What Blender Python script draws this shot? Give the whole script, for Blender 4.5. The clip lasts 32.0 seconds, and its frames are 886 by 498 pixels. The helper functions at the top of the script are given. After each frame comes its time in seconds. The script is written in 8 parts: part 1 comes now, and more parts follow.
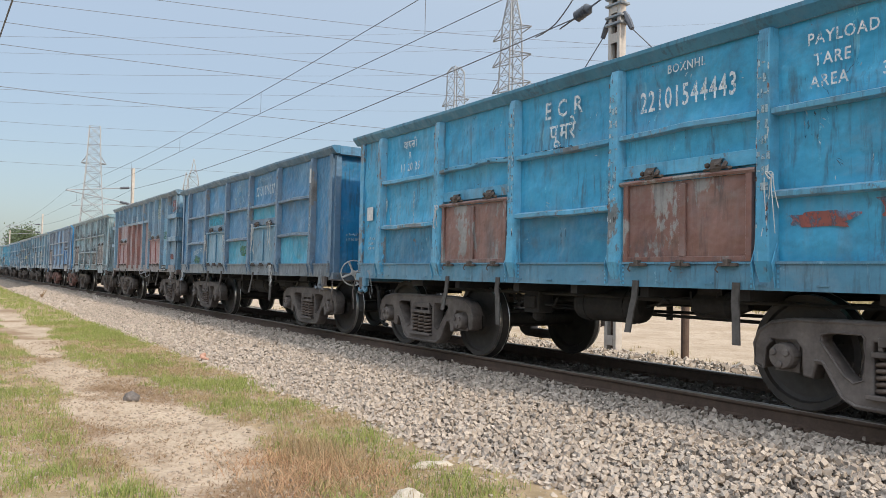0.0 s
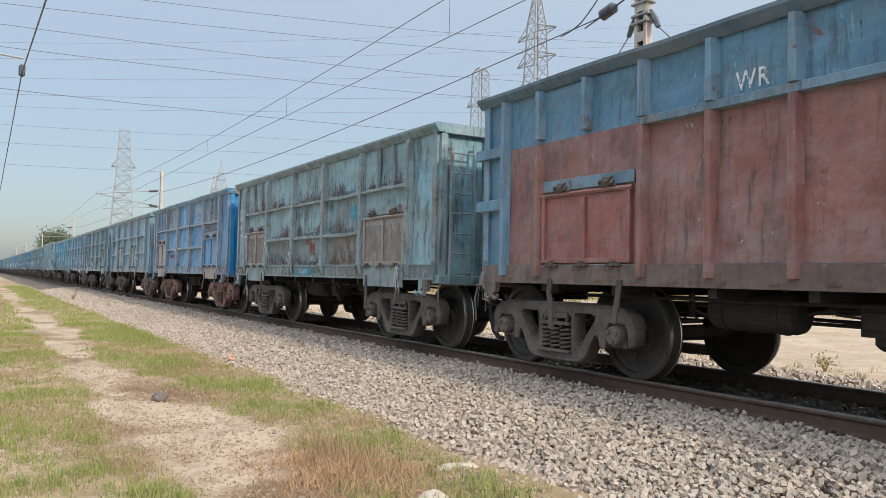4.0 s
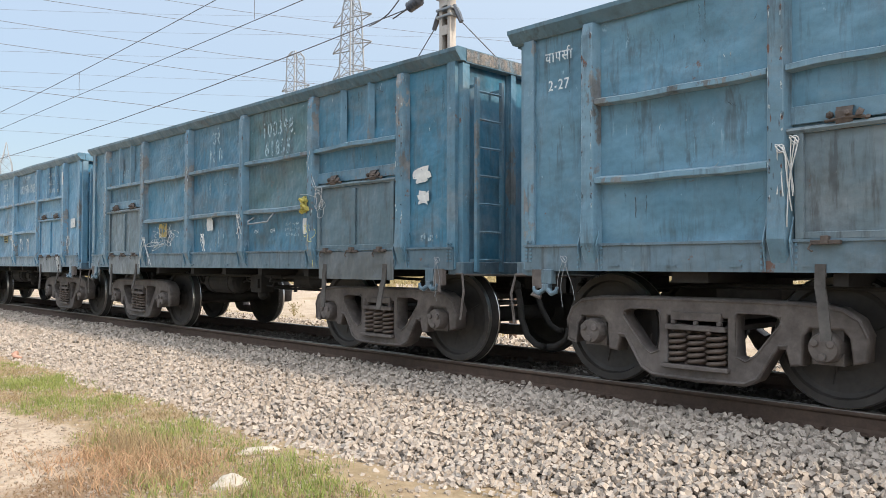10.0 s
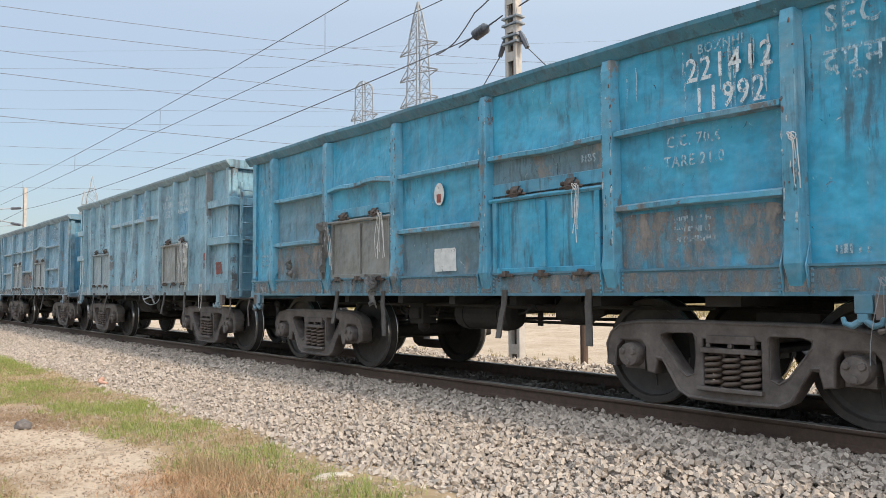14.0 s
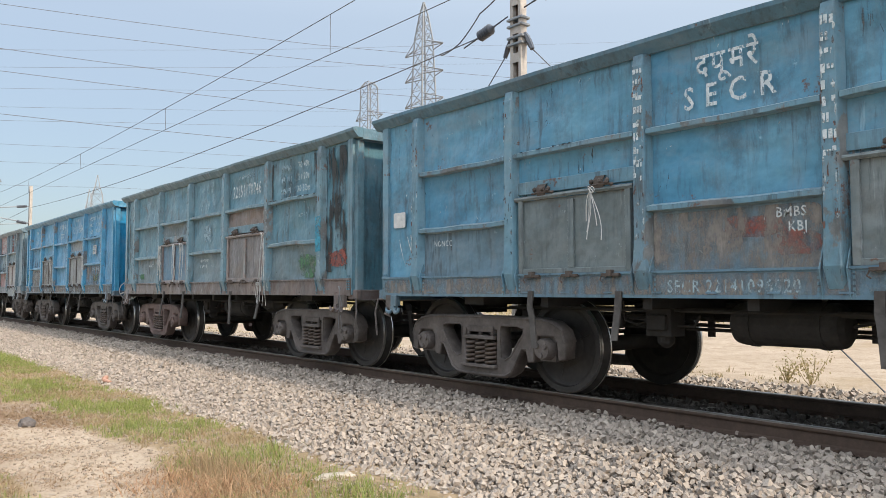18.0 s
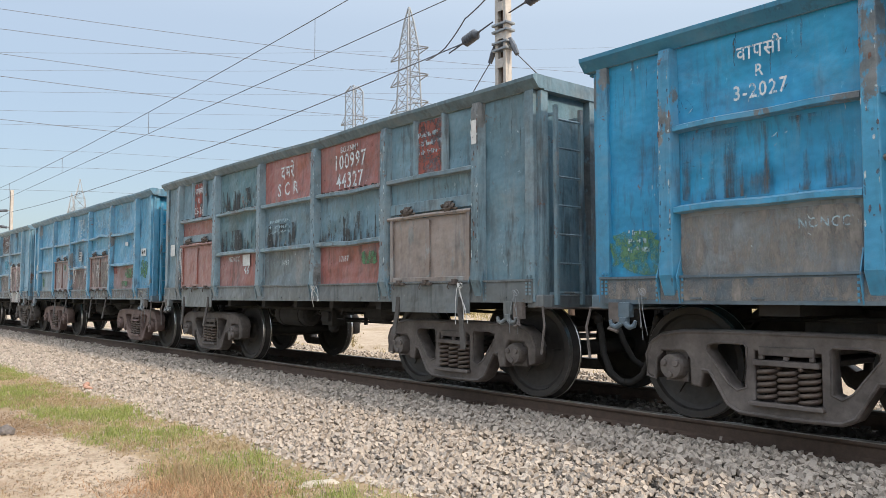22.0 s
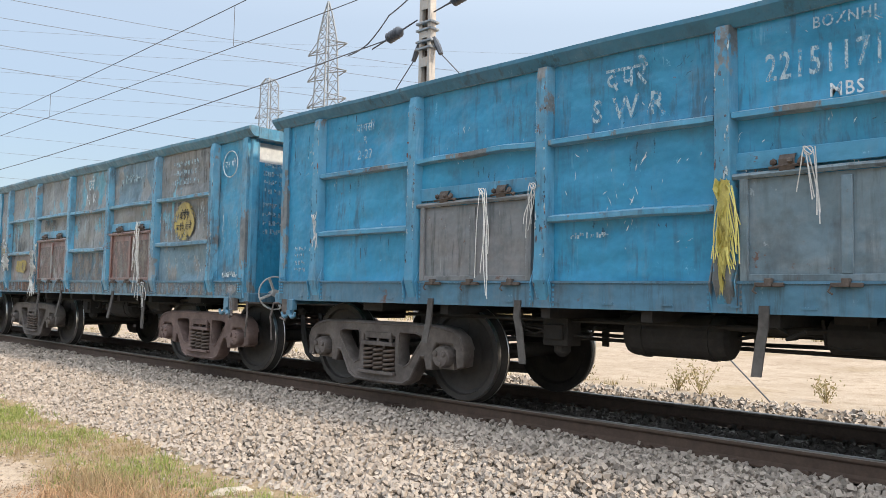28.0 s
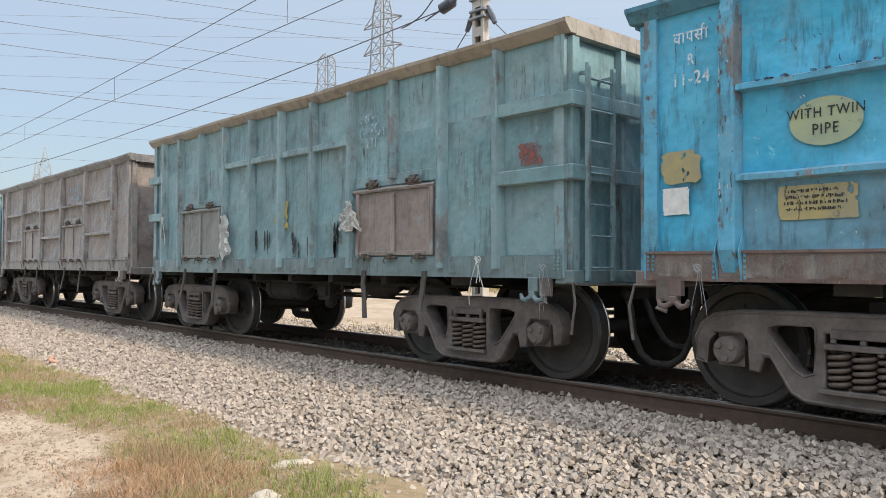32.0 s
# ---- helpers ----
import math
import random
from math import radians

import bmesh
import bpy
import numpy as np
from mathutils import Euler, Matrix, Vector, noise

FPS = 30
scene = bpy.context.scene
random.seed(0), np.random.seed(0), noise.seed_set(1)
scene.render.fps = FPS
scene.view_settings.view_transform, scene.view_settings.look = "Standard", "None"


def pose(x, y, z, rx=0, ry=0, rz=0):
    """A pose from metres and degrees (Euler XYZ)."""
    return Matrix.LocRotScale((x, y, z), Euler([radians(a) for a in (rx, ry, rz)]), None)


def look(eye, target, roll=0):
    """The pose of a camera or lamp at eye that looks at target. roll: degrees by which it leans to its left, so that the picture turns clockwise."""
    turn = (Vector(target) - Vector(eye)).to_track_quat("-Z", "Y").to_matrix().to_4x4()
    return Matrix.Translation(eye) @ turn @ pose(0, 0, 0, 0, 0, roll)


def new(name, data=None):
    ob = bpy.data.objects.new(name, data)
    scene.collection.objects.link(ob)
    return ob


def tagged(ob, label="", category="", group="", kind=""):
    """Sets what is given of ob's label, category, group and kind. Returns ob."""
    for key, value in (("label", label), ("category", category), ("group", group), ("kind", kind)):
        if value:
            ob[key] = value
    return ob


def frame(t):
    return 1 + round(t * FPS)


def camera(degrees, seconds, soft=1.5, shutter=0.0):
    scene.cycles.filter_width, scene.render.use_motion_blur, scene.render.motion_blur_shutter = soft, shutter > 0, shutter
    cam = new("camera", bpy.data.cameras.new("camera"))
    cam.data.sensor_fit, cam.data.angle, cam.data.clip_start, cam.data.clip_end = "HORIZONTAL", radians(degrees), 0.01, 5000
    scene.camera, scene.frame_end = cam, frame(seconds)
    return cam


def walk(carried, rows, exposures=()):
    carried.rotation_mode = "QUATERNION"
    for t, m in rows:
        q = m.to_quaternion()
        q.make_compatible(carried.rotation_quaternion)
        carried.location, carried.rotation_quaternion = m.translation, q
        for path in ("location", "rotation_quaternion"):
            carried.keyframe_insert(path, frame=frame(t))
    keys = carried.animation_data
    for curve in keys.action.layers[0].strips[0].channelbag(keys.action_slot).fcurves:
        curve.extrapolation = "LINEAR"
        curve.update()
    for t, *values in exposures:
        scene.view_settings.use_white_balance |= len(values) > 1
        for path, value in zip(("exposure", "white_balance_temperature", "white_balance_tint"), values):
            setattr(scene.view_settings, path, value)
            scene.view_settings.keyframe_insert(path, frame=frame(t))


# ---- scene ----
# the camera: held in the hand beside the line, turning from side to side
cam = camera(59.17, 32.0, soft=0.75, shutter=0.0)


def held(x, y, z, yaw, pitch, roll):
    return pose(x, y, z, 90 + pitch, 0, yaw) @ pose(0, 0, 0, 0, 0, roll)


# seconds, place in metres (rail top is z = 0), yaw, pitch, roll in degrees
PATH = [
    (0.0, -0.185, -0.026, 1.083, 57.27, 1.97, 1.23),
    (0.5, -0.190, -0.026, 1.086, 58.01, 2.00, 1.06),
    (1.0, -0.202, -0.012, 1.081, 58.85, 1.99, 0.78),
    (1.5, -0.208, -0.012, 1.082, 59.43, 2.14, 0.70),
    (2.0, -0.207, -0.007, 1.086, 59.94, 1.91, 0.57),
    (2.5, -0.215, 0.003, 1.078, 60.32, 1.91, 0.62),
    (3.0, -0.201, -0.009, 1.088, 60.48, 1.83, 0.81),
    (3.5, -0.211, -0.005, 1.082, 60.19, 1.88, 0.91),
    (5.5, -0.196, 0.012, 1.070, 52.81, 2.71, 2.23),
    (6.0, -0.202, 0.033, 1.070, 50.16, 2.92, 2.71),
    (6.5, -0.194, 0.033, 1.070, 46.86, 3.24, 2.96),
    (7.0, -0.173, 0.030, 1.079, 43.87, 3.28, 2.71),
    (7.5, -0.204, 0.036, 1.090, 41.50, 3.22, 2.52),
    (8.0, -0.135, 0.030, 1.089, 40.44, 3.04, 2.37),
    (8.5, -0.018, 0.024, 1.072, 40.83, 2.74, 2.10),
    (9.0, 0.017, 0.016, 1.071, 42.40, 2.16, 1.64),
    (9.5, 0.055, -0.004, 1.068, 44.16, 1.53, 0.76),
    (10.0, 0.061, -0.000, 1.064, 45.86, 1.21, 0.14),
    (10.5, 0.084, 0.006, 1.072, 47.10, 0.98, -0.45),
    (11.0, 0.090, 0.006, 1.078, 48.08, 1.07, -0.70),
    (11.5, 0.081, 0.003, 1.073, 48.85, 1.29, -0.89),
    (12.0, 0.079, -0.004, 1.077, 49.44, 1.54, -0.96),
    (12.5, 0.073, -0.009, 1.080, 49.98, 1.89, -0.83),
    (13.0, 0.062, -0.014, 1.075, 50.40, 2.33, -0.73),
    (13.5, 0.063, -0.024, 1.074, 50.63, 2.69, -0.56),
    (14.0, 0.076, -0.030, 1.078, 50.86, 3.05, -0.39),
    (14.5, 0.077, -0.031, 1.079, 50.93, 3.27, -0.24),
    (15.0, 0.082, -0.036, 1.082, 51.19, 3.43, -0.09),
    (15.5, 0.085, -0.042, 1.079, 51.30, 3.42, -0.14),
    (17.5, 0.087, -0.031, 1.082, 51.12, 3.18, -0.02),
    (18.0, 0.088, -0.030, 1.081, 51.17, 3.09, -0.03),
    (18.5, 0.086, -0.028, 1.080, 51.21, 3.09, 0.03),
    (19.0, 0.081, -0.038, 1.085, 51.14, 3.07, 0.20),
    (19.5, 0.087, -0.035, 1.079, 51.17, 3.08, 0.14),
    (20.0, 0.087, -0.029, 1.077, 51.25, 3.02, 0.25),
    (20.5, 0.094, -0.029, 1.080, 51.38, 2.97, 0.39),
    (21.0, 0.093, -0.032, 1.081, 51.06, 3.04, 0.40),
    (21.5, 0.072, -0.016, 1.084, 50.69, 3.33, 0.14),
    (22.0, 0.077, -0.013, 1.094, 50.09, 3.41, -0.10),
    (22.5, 0.072, -0.011, 1.094, 49.52, 3.44, -0.17),
    (23.0, 0.058, 0.001, 1.090, 49.24, 3.28, -0.07),
    (23.5, 0.066, -0.002, 1.089, 49.22, 3.01, 0.04),
    (24.0, 0.085, -0.014, 1.085, 49.14, 2.82, 0.23),
    (24.5, 0.072, -0.011, 1.083, 49.22, 2.73, 0.46),
    (25.0, 0.072, -0.017, 1.082, 49.33, 2.87, 0.61),
    (25.5, 0.078, -0.021, 1.084, 49.40, 3.08, 0.65),
    (27.5, -0.043, 0.006, 1.111, 46.21, 3.31, 0.89),
    (28.0, -0.114, 0.016, 1.109, 43.71, 3.42, 1.09),
    (28.5, -0.041, 0.041, 1.143, 43.21, 3.19, 1.14),
    (29.0, 0.108, 0.070, 1.138, 44.28, 2.35, 1.48),
    (29.5, 0.214, 0.059, 1.092, 45.29, 1.54, 1.57),
    (30.0, 0.176, 0.026, 1.095, 46.16, 1.00, 1.61),
    (30.5, 0.091, -0.010, 1.106, 46.83, 1.05, 1.71),
    (31.0, 0.040, 0.004, 1.107, 47.99, 1.89, 1.26),
    (31.5, -0.012, 0.078, 1.124, 48.14, 1.77, 0.48),
    (32.0, -0.112, 0.079, 1.127, 48.07, 1.30, 0.19),
]
walk(cam, [(r[0], held(*r[1:])) for r in PATH], exposures=[(0.0, 0.50, 6700, 10), (4.0, 0.50, 6700, 10), (7.0, 0.65, 6700, 10), (8.2, 0.98, 6700, 10), (10.0, 0.80, 6700, 10), (13.0, 0.62, 6700, 10), (24.0, 0.66, 6700, 10), (28.0, 0.75, 6700, 10), (30.0, 0.85, 6700, 10), (31.0, 0.92, 6700, 10), (32.0, 0.62, 6700, 10)])
# ---- light ----
SUN = Vector((6.0, 0.42, 3.5)).normalized()
world = bpy.data.worlds.new("sky")
scene.world = world
world.use_nodes = True
wn = world.node_tree
wn.nodes.clear()
w_out = wn.nodes.new("ShaderNodeOutputWorld")
w_bg = wn.nodes.new("ShaderNodeBackground")
w_sky = wn.nodes.new("ShaderNodeTexSky")
w_sky.sky_type = "NISHITA"
w_sky.sun_disc = False
w_sky.sun_elevation = math.asin(SUN.z)
w_sky.sun_rotation = math.atan2(SUN.x, SUN.y)
w_sky.altitude = 300
w_sky.air_density = 1.0
w_sky.dust_density = 2.0
w_sky.ozone_density = 1.3
w_bg.inputs["Strength"].default_value = 0.05
# a veil of thin haze over the clear sky, whiter and brighter overhead
w_co = wn.nodes.new("ShaderNodeTexCoord")
w_sep = wn.nodes.new("ShaderNodeSeparateXYZ")
w_veil = wn.nodes.new("ShaderNodeValToRGB")
w_veil.color_ramp.elements[0].color = (0.25, 0.32, 0.40, 1)
w_veil.color_ramp.elements[1].color = (2.35, 2.55, 2.75, 1)
w_low = w_veil.color_ramp.elements.new(0.33)
w_low.color = (0.60, 0.69, 0.79, 1)
w_gain = wn.nodes.new("ShaderNodeVectorMath")
w_gain.operation = "SCALE"
wn.links.new(w_co.outputs["Generated"], w_sep.inputs[0])
wn.links.new(w_sep.outputs["Z"], w_veil.inputs[0])
w_side = wn.nodes.new("ShaderNodeMapRange")
w_side.inputs["From Min"].default_value, w_side.inputs["From Max"].default_value = -1.0, 1.0
w_side.inputs["To Min"].default_value, w_side.inputs["To Max"].default_value = 7.3, 17.0
wn.links.new(w_sep.outputs["X"], w_side.inputs["Value"])
wn.links.new(w_side.outputs[0], w_gain.inputs["Scale"])
wn.links.new(w_veil.outputs[0], w_gain.inputs[0])
w_haze = wn.nodes.new("ShaderNodeMix")
w_haze.data_type = "RGBA"
w_haze.blend_type = "ADD"
w_haze.inputs["Factor"].default_value = 1.0
wn.links.new(w_gain.outputs[0], w_haze.inputs[7])
wn.links.new(w_sky.outputs[0], w_haze.inputs[6])
wn.links.new(w_haze.outputs[2], w_bg.inputs[0])
wn.links.new(w_bg.outputs[0], w_out.inputs[0])
sun_data = bpy.data.lights.new("sun", "SUN")
sun_data.energy = 2.15
sun_data.angle = radians(3.0)
sun_data.color = (1.0, 0.87, 0.70)
sun = new("sun", sun_data)
sun.matrix_world = look((0, 0, 60), Vector((0, 0, 60)) - SUN)

# ---- plan ----
YC = 7.086          # middle of the track
LEN = 9.87          # length of a wagon body
PITCH = 10.76       # from wagon to wagon
START = -11.565     # rear end of the first wagon at the start
SHIFT = {0: 0.08, 1: -0.15, 3: 0.02, 6: -0.06, 7: 0.08, 8: 0.12, 11: 0.12, 12: -0.05, 15: 0.15, 16: 0.08, 17: 0.12}          # small differences of the couplings, by wagon


SLIP = {2: -0.08, 6: -0.10, 7: -0.15, 8: -0.02, 9: 0.04, 10: -0.05, 11: -0.08, 12: -0.18, 13: -0.10, 14: 0.03, 15: -0.10, 18: 0.08, 19: -0.07, 20: -0.20, 22: -0.20, 25: -0.06, 28: 0.03, 31: 0.05}     # metres by which the train runs ahead or hangs back, by second


def run(t):
    """Metres that the train has gone after t seconds."""
    s = t / 32.0
    k = int(t)
    u = t - k
    u = u * u * (3 - 2 * u)
    slip = SLIP.get(k, 0.0) * (1 - u) + SLIP.get(k + 1, 0.0) * u
    return 191.487 * s + 8.257 * s ** 2 + 5.501 * s ** 3 - 3.780 * s ** 4 + slip


# ---- mesh helpers ----
def box(bm, x0, x1, y0, y1, z0, z1):
    v = [bm.verts.new((x, y, z)) for x in (x0, x1) for y in (y0, y1) for z in (z0, z1)]
    for f in ((0, 1, 3, 2), (4, 6, 7, 5), (0, 4, 5, 1), (2, 3, 7, 6), (0, 2, 6, 4), (1, 5, 7, 3)):
        bm.faces.new([v[i] for i in f])
    return v


def tube(bm, pts, r, seg=6, closed=False):
    pts = [Vector(p) for p in pts]
    rings = []
    n = len(pts)
    for i, p in enumerate(pts):
        a = pts[i - 1] if (i or closed) else p
        b = pts[(i + 1) % n] if (i < n - 1 or closed) else p
        d = (b - a)
        d = d.normalized() if d.length > 1e-9 else Vector((0, 0, 1))
        u = d.cross(Vector((0, 0, 1)))
        u = u.normalized() if u.length > 1e-3 else Vector((1, 0, 0))
        w = d.cross(u)
        rr = r[i] if isinstance(r, (list, tuple)) else r
        rings.append([bm.verts.new(p + (u * math.cos(k * math.tau / seg) + w * math.sin(k * math.tau / seg)) * rr) for k in range(seg)])
    m = n if closed else n - 1
    for i in range(m):
        a, b = rings[i], rings[(i + 1) % n]
        for k in range(seg):
            bm.faces.new((a[k], a[(k + 1) % seg], b[(k + 1) % seg], b[k]))
    if not closed:
        bm.faces.new(rings[0][::-1])
        bm.faces.new(rings[-1])


def lathe(bm, prof, seg=32, axis="y", at=(0, 0, 0)):
    rings = []
    for r, h in prof:
        ring = []
        for k in range(seg):
            a = k * math.tau / seg
            c, s = r * math.cos(a), r * math.sin(a)
            p = (c, h, s) if axis == "y" else (c, s, h) if axis == "z" else (h, c, s)
            ring.append(bm.verts.new((p[0] + at[0], p[1] + at[1], p[2] + at[2])))
        rings.append(ring)
    for a, b in zip(rings, rings[1:]):
        for k in range(seg):
            bm.faces.new((a[k], a[(k + 1) % seg], b[(k + 1) % seg], b[k]))
    bm.faces.new(rings[0])
    bm.faces.new(rings[-1][::-1])


def finish(name, bm, bevel=0.0, smooth=False):
    if bevel:
        bmesh.ops.bevel(bm, geom=list(bm.edges), offset=bevel, segments=1, affect="EDGES", clamp_overlap=True)
    bmesh.ops.recalc_face_normals(bm, faces=bm.faces)
    me = bpy.data.meshes.new(name)
    bm.to_mesh(me)
    bm.free()
    me.materials.append(None)
    if smooth:
        me.shade_smooth()
    return me


def put(name, me, mat, parent=None, label="", m=None):
    """Links a mesh as one object, with its own material on it."""
    ob = new(name, me)
    if mat:
        ob.material_slots[0].link = "OBJECT"
        ob.material_slots[0].material = mat
    if parent is not None:
        ob.parent = parent
    if m is not None:
        ob.matrix_basis = m
    if label:
        ob["label"] = label
    return ob


def part(name, bm, mat, parent, label="", bevel=0.0, smooth=False, m=None):
    return put(name, finish(name, bm, bevel, smooth), mat, parent, label, m)


def raw_mesh(name, verts, faces, mat):
    """One mesh from arrays, for stuff of many pieces."""
    me = bpy.data.meshes.new(name)
    me.vertices.add(len(verts))
    me.vertices.foreach_set("co", verts.astype(np.float32).ravel())
    k = faces.shape[1]
    me.loops.add(faces.size)
    me.polygons.add(len(faces))
    me.loops.foreach_set("vertex_index", faces.astype(np.int32).ravel())
    me.polygons.foreach_set("loop_start", np.arange(0, faces.size, k, dtype=np.int32))
    me.update(calc_edges=True)
    me.shade_flat()
    me.materials.append(mat)
    return me


# ---- materials ----
class Nodes:
    """A short way to write node trees."""

    def __init__(self, name):
        self.mat = bpy.data.materials.new(name)
        self.mat.use_nodes = True
        self.t = self.mat.node_tree
        self.bsdf = self.t.nodes["Principled BSDF"]
        self.co = self.t.nodes.new("ShaderNodeTexCoord").outputs["Object"]

    def link(self, a, b):
        self.t.links.new(a, b)

    def mapped(self, scale=(1, 1, 1), loc=(0, 0, 0)):
        n = self.t.nodes.new("ShaderNodeMapping")
        n.inputs["Scale"].default_value = scale
        n.inputs["Location"].default_value = loc
        self.link(self.co, n.inputs["Vector"])
        return n.outputs[0]

    def noise(self, scale, vec=None, detail=4, rough=0.55):
        n = self.t.nodes.new("ShaderNodeTexNoise")
        n.inputs["Scale"].default_value = scale
        n.inputs["Detail"].default_value = detail
        n.inputs["Roughness"].default_value = rough
        self.link(vec or self.co, n.inputs["Vector"])
        return n.outputs["Fac"]

    def ramp(self, fac, lo, hi, a=(0, 0, 0), b=(1, 1, 1)):
        n = self.t.nodes.new("ShaderNodeValToRGB")
        e = n.color_ramp.elements
        e[0].position, e[1].position = lo, hi
        e[0].color, e[1].color = (*a, 1), (*b, 1)
        self.link(fac, n.inputs[0])
        return n.outputs[0]

    def mix(self, fac, a, b):
        n = self.t.nodes.new("ShaderNodeMix")
        n.data_type = "RGBA"
        for sock, v in ((n.inputs["Factor"], fac), (n.inputs[6], a), (n.inputs[7], b)):
            if isinstance(v, (int, float)):
                sock.default_value = v
            elif isinstance(v, (tuple, list)):
                sock.default_value = (*v, 1)
            else:
                self.link(v, sock)
        return n.outputs[2]

    def math(self, op, a, b):
        n = self.t.nodes.new("ShaderNodeMath")
        n.operation = op
        n.use_clamp = True
        for sock, v in zip(n.inputs, (a, b)):
            if isinstance(v, (int, float)):
                sock.default_value = v
            else:
                self.link(v, sock)
        return n.outputs[0]

    def random(self):
        return self.t.nodes.new("ShaderNodeObjectInfo").outputs["Random"]

    def island(self):
        return self.t.nodes.new("ShaderNodeNewGeometry").outputs["Random Per Island"]

    def attr(self, name):
        n = self.t.nodes.new("ShaderNodeAttribute")
        n.attribute_name = name
        return n.outputs["Fac"]

    def bump(self, h, strength, dist=0.01, also=None):
        n = self.t.nodes.new("ShaderNodeBump")
        n.inputs["Strength"].default_value = strength
        n.inputs["Distance"].default_value = dist
        self.link(h, n.inputs["Height"])
        if also is not None:
            self.link(also, n.inputs["Normal"])
        return n.outputs[0]

    def done(self, color, rough=0.6, metal=0.0, normal=None, spec=0.5):
        for sock, v in ((self.bsdf.inputs["Base Color"], color), (self.bsdf.inputs["Roughness"], rough), (self.bsdf.inputs["Metallic"], metal)):
            if isinstance(v, (int, float)):
                sock.default_value = v
            elif isinstance(v, (tuple, list)):
                sock.default_value = (*v, 1)
            else:
                self.link(v, sock)
        self.bsdf.inputs["Specular IOR Level"].default_value = spec
        if normal is not None:
            self.link(normal, self.bsdf.inputs["Normal"])
        return self.mat


def paint(name, col, col2, grime=0.35, rust=0.2, seed=0.0, streak=0.3, under=(0.12, 0.055, 0.035), dust=(0.275, 0.28, 0.28), peel=0.0, bare=((0.15, 0.15, 0.15), (0.29, 0.285, 0.275))):
    """Old wagon paint: faded in patches, streaked by rain, scraped to rust, dusty and sooty; every plate weathers by itself."""
    n = Nodes(name)
    rnd = n.random()
    shift = n.t.nodes.new("ShaderNodeVectorMath")
    shift.operation = "MULTIPLY_ADD"
    n.link(rnd, shift.inputs[0])
    shift.inputs[1].default_value = (31.0, 17.0, 9.0)
    n.link(n.co, shift.inputs[2])
    n.co = shift.outputs[0]
    loc = (seed * 13.7, seed * 5.1, seed * 3.3)
    near = n.mapped((1, 1, 1), loc)
    tall = n.mapped((3.2, 3.2, 0.55), loc)
    thin = n.mapped((10.0, 10.0, 1.1), (loc[1], loc[2], loc[0]))
    flat = n.mapped((0.8, 1, 1.5), loc)
    bent = n.t.nodes.new("ShaderNodeMapping")
    bent.inputs["Rotation"].default_value = (0, radians(14), 0)
    bent.inputs["Scale"].default_value = (9.0, 9.0, 0.9)
    n.link(near, bent.inputs["Vector"])
    # tone: from plate to plate, and faded in clouds
    fade = n.ramp(n.noise(0.9, near, 7, 0.72), 0.36, 0.64)
    c = n.mix(fade, col, col2)
    c = n.mix(n.math("MULTIPLY", rnd, 0.36), c, tuple(0.58 * v + 0.012 for v in col))
    fine = n.ramp(n.noise(9, near, 7, 0.78), 0.40, 0.66)
    c = n.mix(n.math("MULTIPLY", fine, 0.22), c, tuple(0.40 * v for v in col))
    # paint gone in ragged flakes
    if peel:
        pe = n.ramp(n.noise(1.6, n.mapped((1.3, 1, 0.62), (loc[2], loc[1], loc[0])), 10, 0.68), 0.60 - 0.24 * peel, 0.625 - 0.24 * peel)
        c = n.mix(n.math("MULTIPLY", pe, 0.95), c, n.mix(n.ramp(n.noise(2.2, near, 8, 0.72), 0.35, 0.65), bare[0], bare[1]))
    # dust in clouds and in runs
    gr = n.ramp(n.noise(1.2, flat, 9, 0.74), 0.62 - 0.22 * grime, 0.74 - 0.18 * grime)
    c = n.mix(n.math("MULTIPLY", gr, 0.08 + 0.45 * grime), c, dust)
    st = n.ramp(n.noise(1.5, tall, 8, 0.74), 0.58 - 0.14 * streak, 0.70 - 0.1 * streak)
    c = n.mix(n.math("MULTIPLY", st, 0.05 + 0.36 * streak), c, tuple(0.8 * v for v in dust))
    # sooty runs and smears
    patchy = n.ramp(n.noise(0.8, n.mapped((1, 1, 1), (loc[2], loc[0], loc[1])), 5, 0.65), 0.40, 0.58)
    so = n.ramp(n.noise(1.3, thin, 6, 0.68), 0.54 - 0.06 * streak, 0.66 - 0.06 * streak)
    c = n.mix(n.math("MULTIPLY", n.math("MULTIPLY", so, patchy), 0.42 + 0.4 * streak), c, (0.030, 0.032, 0.034))
    sm = n.ramp(n.noise(1.9, n.mapped((1.2, 1, 0.8), (loc[1], loc[0], 4.0)), 9, 0.72), 0.56 - 0.08 * grime, 0.68 - 0.06 * grime)
    c = n.mix(n.math("MULTIPLY", sm, 0.26 + 0.32 * grime), c, (0.042, 0.045, 0.048))
    # scrapes: rust, and pale drawn scratches
    sc = n.ramp(n.noise(2.4, near, 10, 0.77), 0.675 - 0.13 * rust, 0.695 - 0.12 * rust)
    c = n.mix(n.math("MULTIPLY", sc, 0.9), c, under)
    ps = n.ramp(n.noise(1.2, bent.outputs[0], 5, 0.6), 0.66, 0.69)
    c = n.mix(n.math("MULTIPLY", n.math("MULTIPLY", ps, patchy), 0.32), c, tuple(min(0.65, v * 0.9 + 0.20) for v in col2))
    pale = n.ramp(n.noise(7.0, n.mapped((1, 1, 0.6), (seed * 7.7 + 3, 1, 2)), 8, 0.8), 0.64, 0.67)
    c = n.mix(n.math("MULTIPLY", pale, 0.5), c, tuple(min(0.7, v * 1.1 + 0.17) for v in col2))
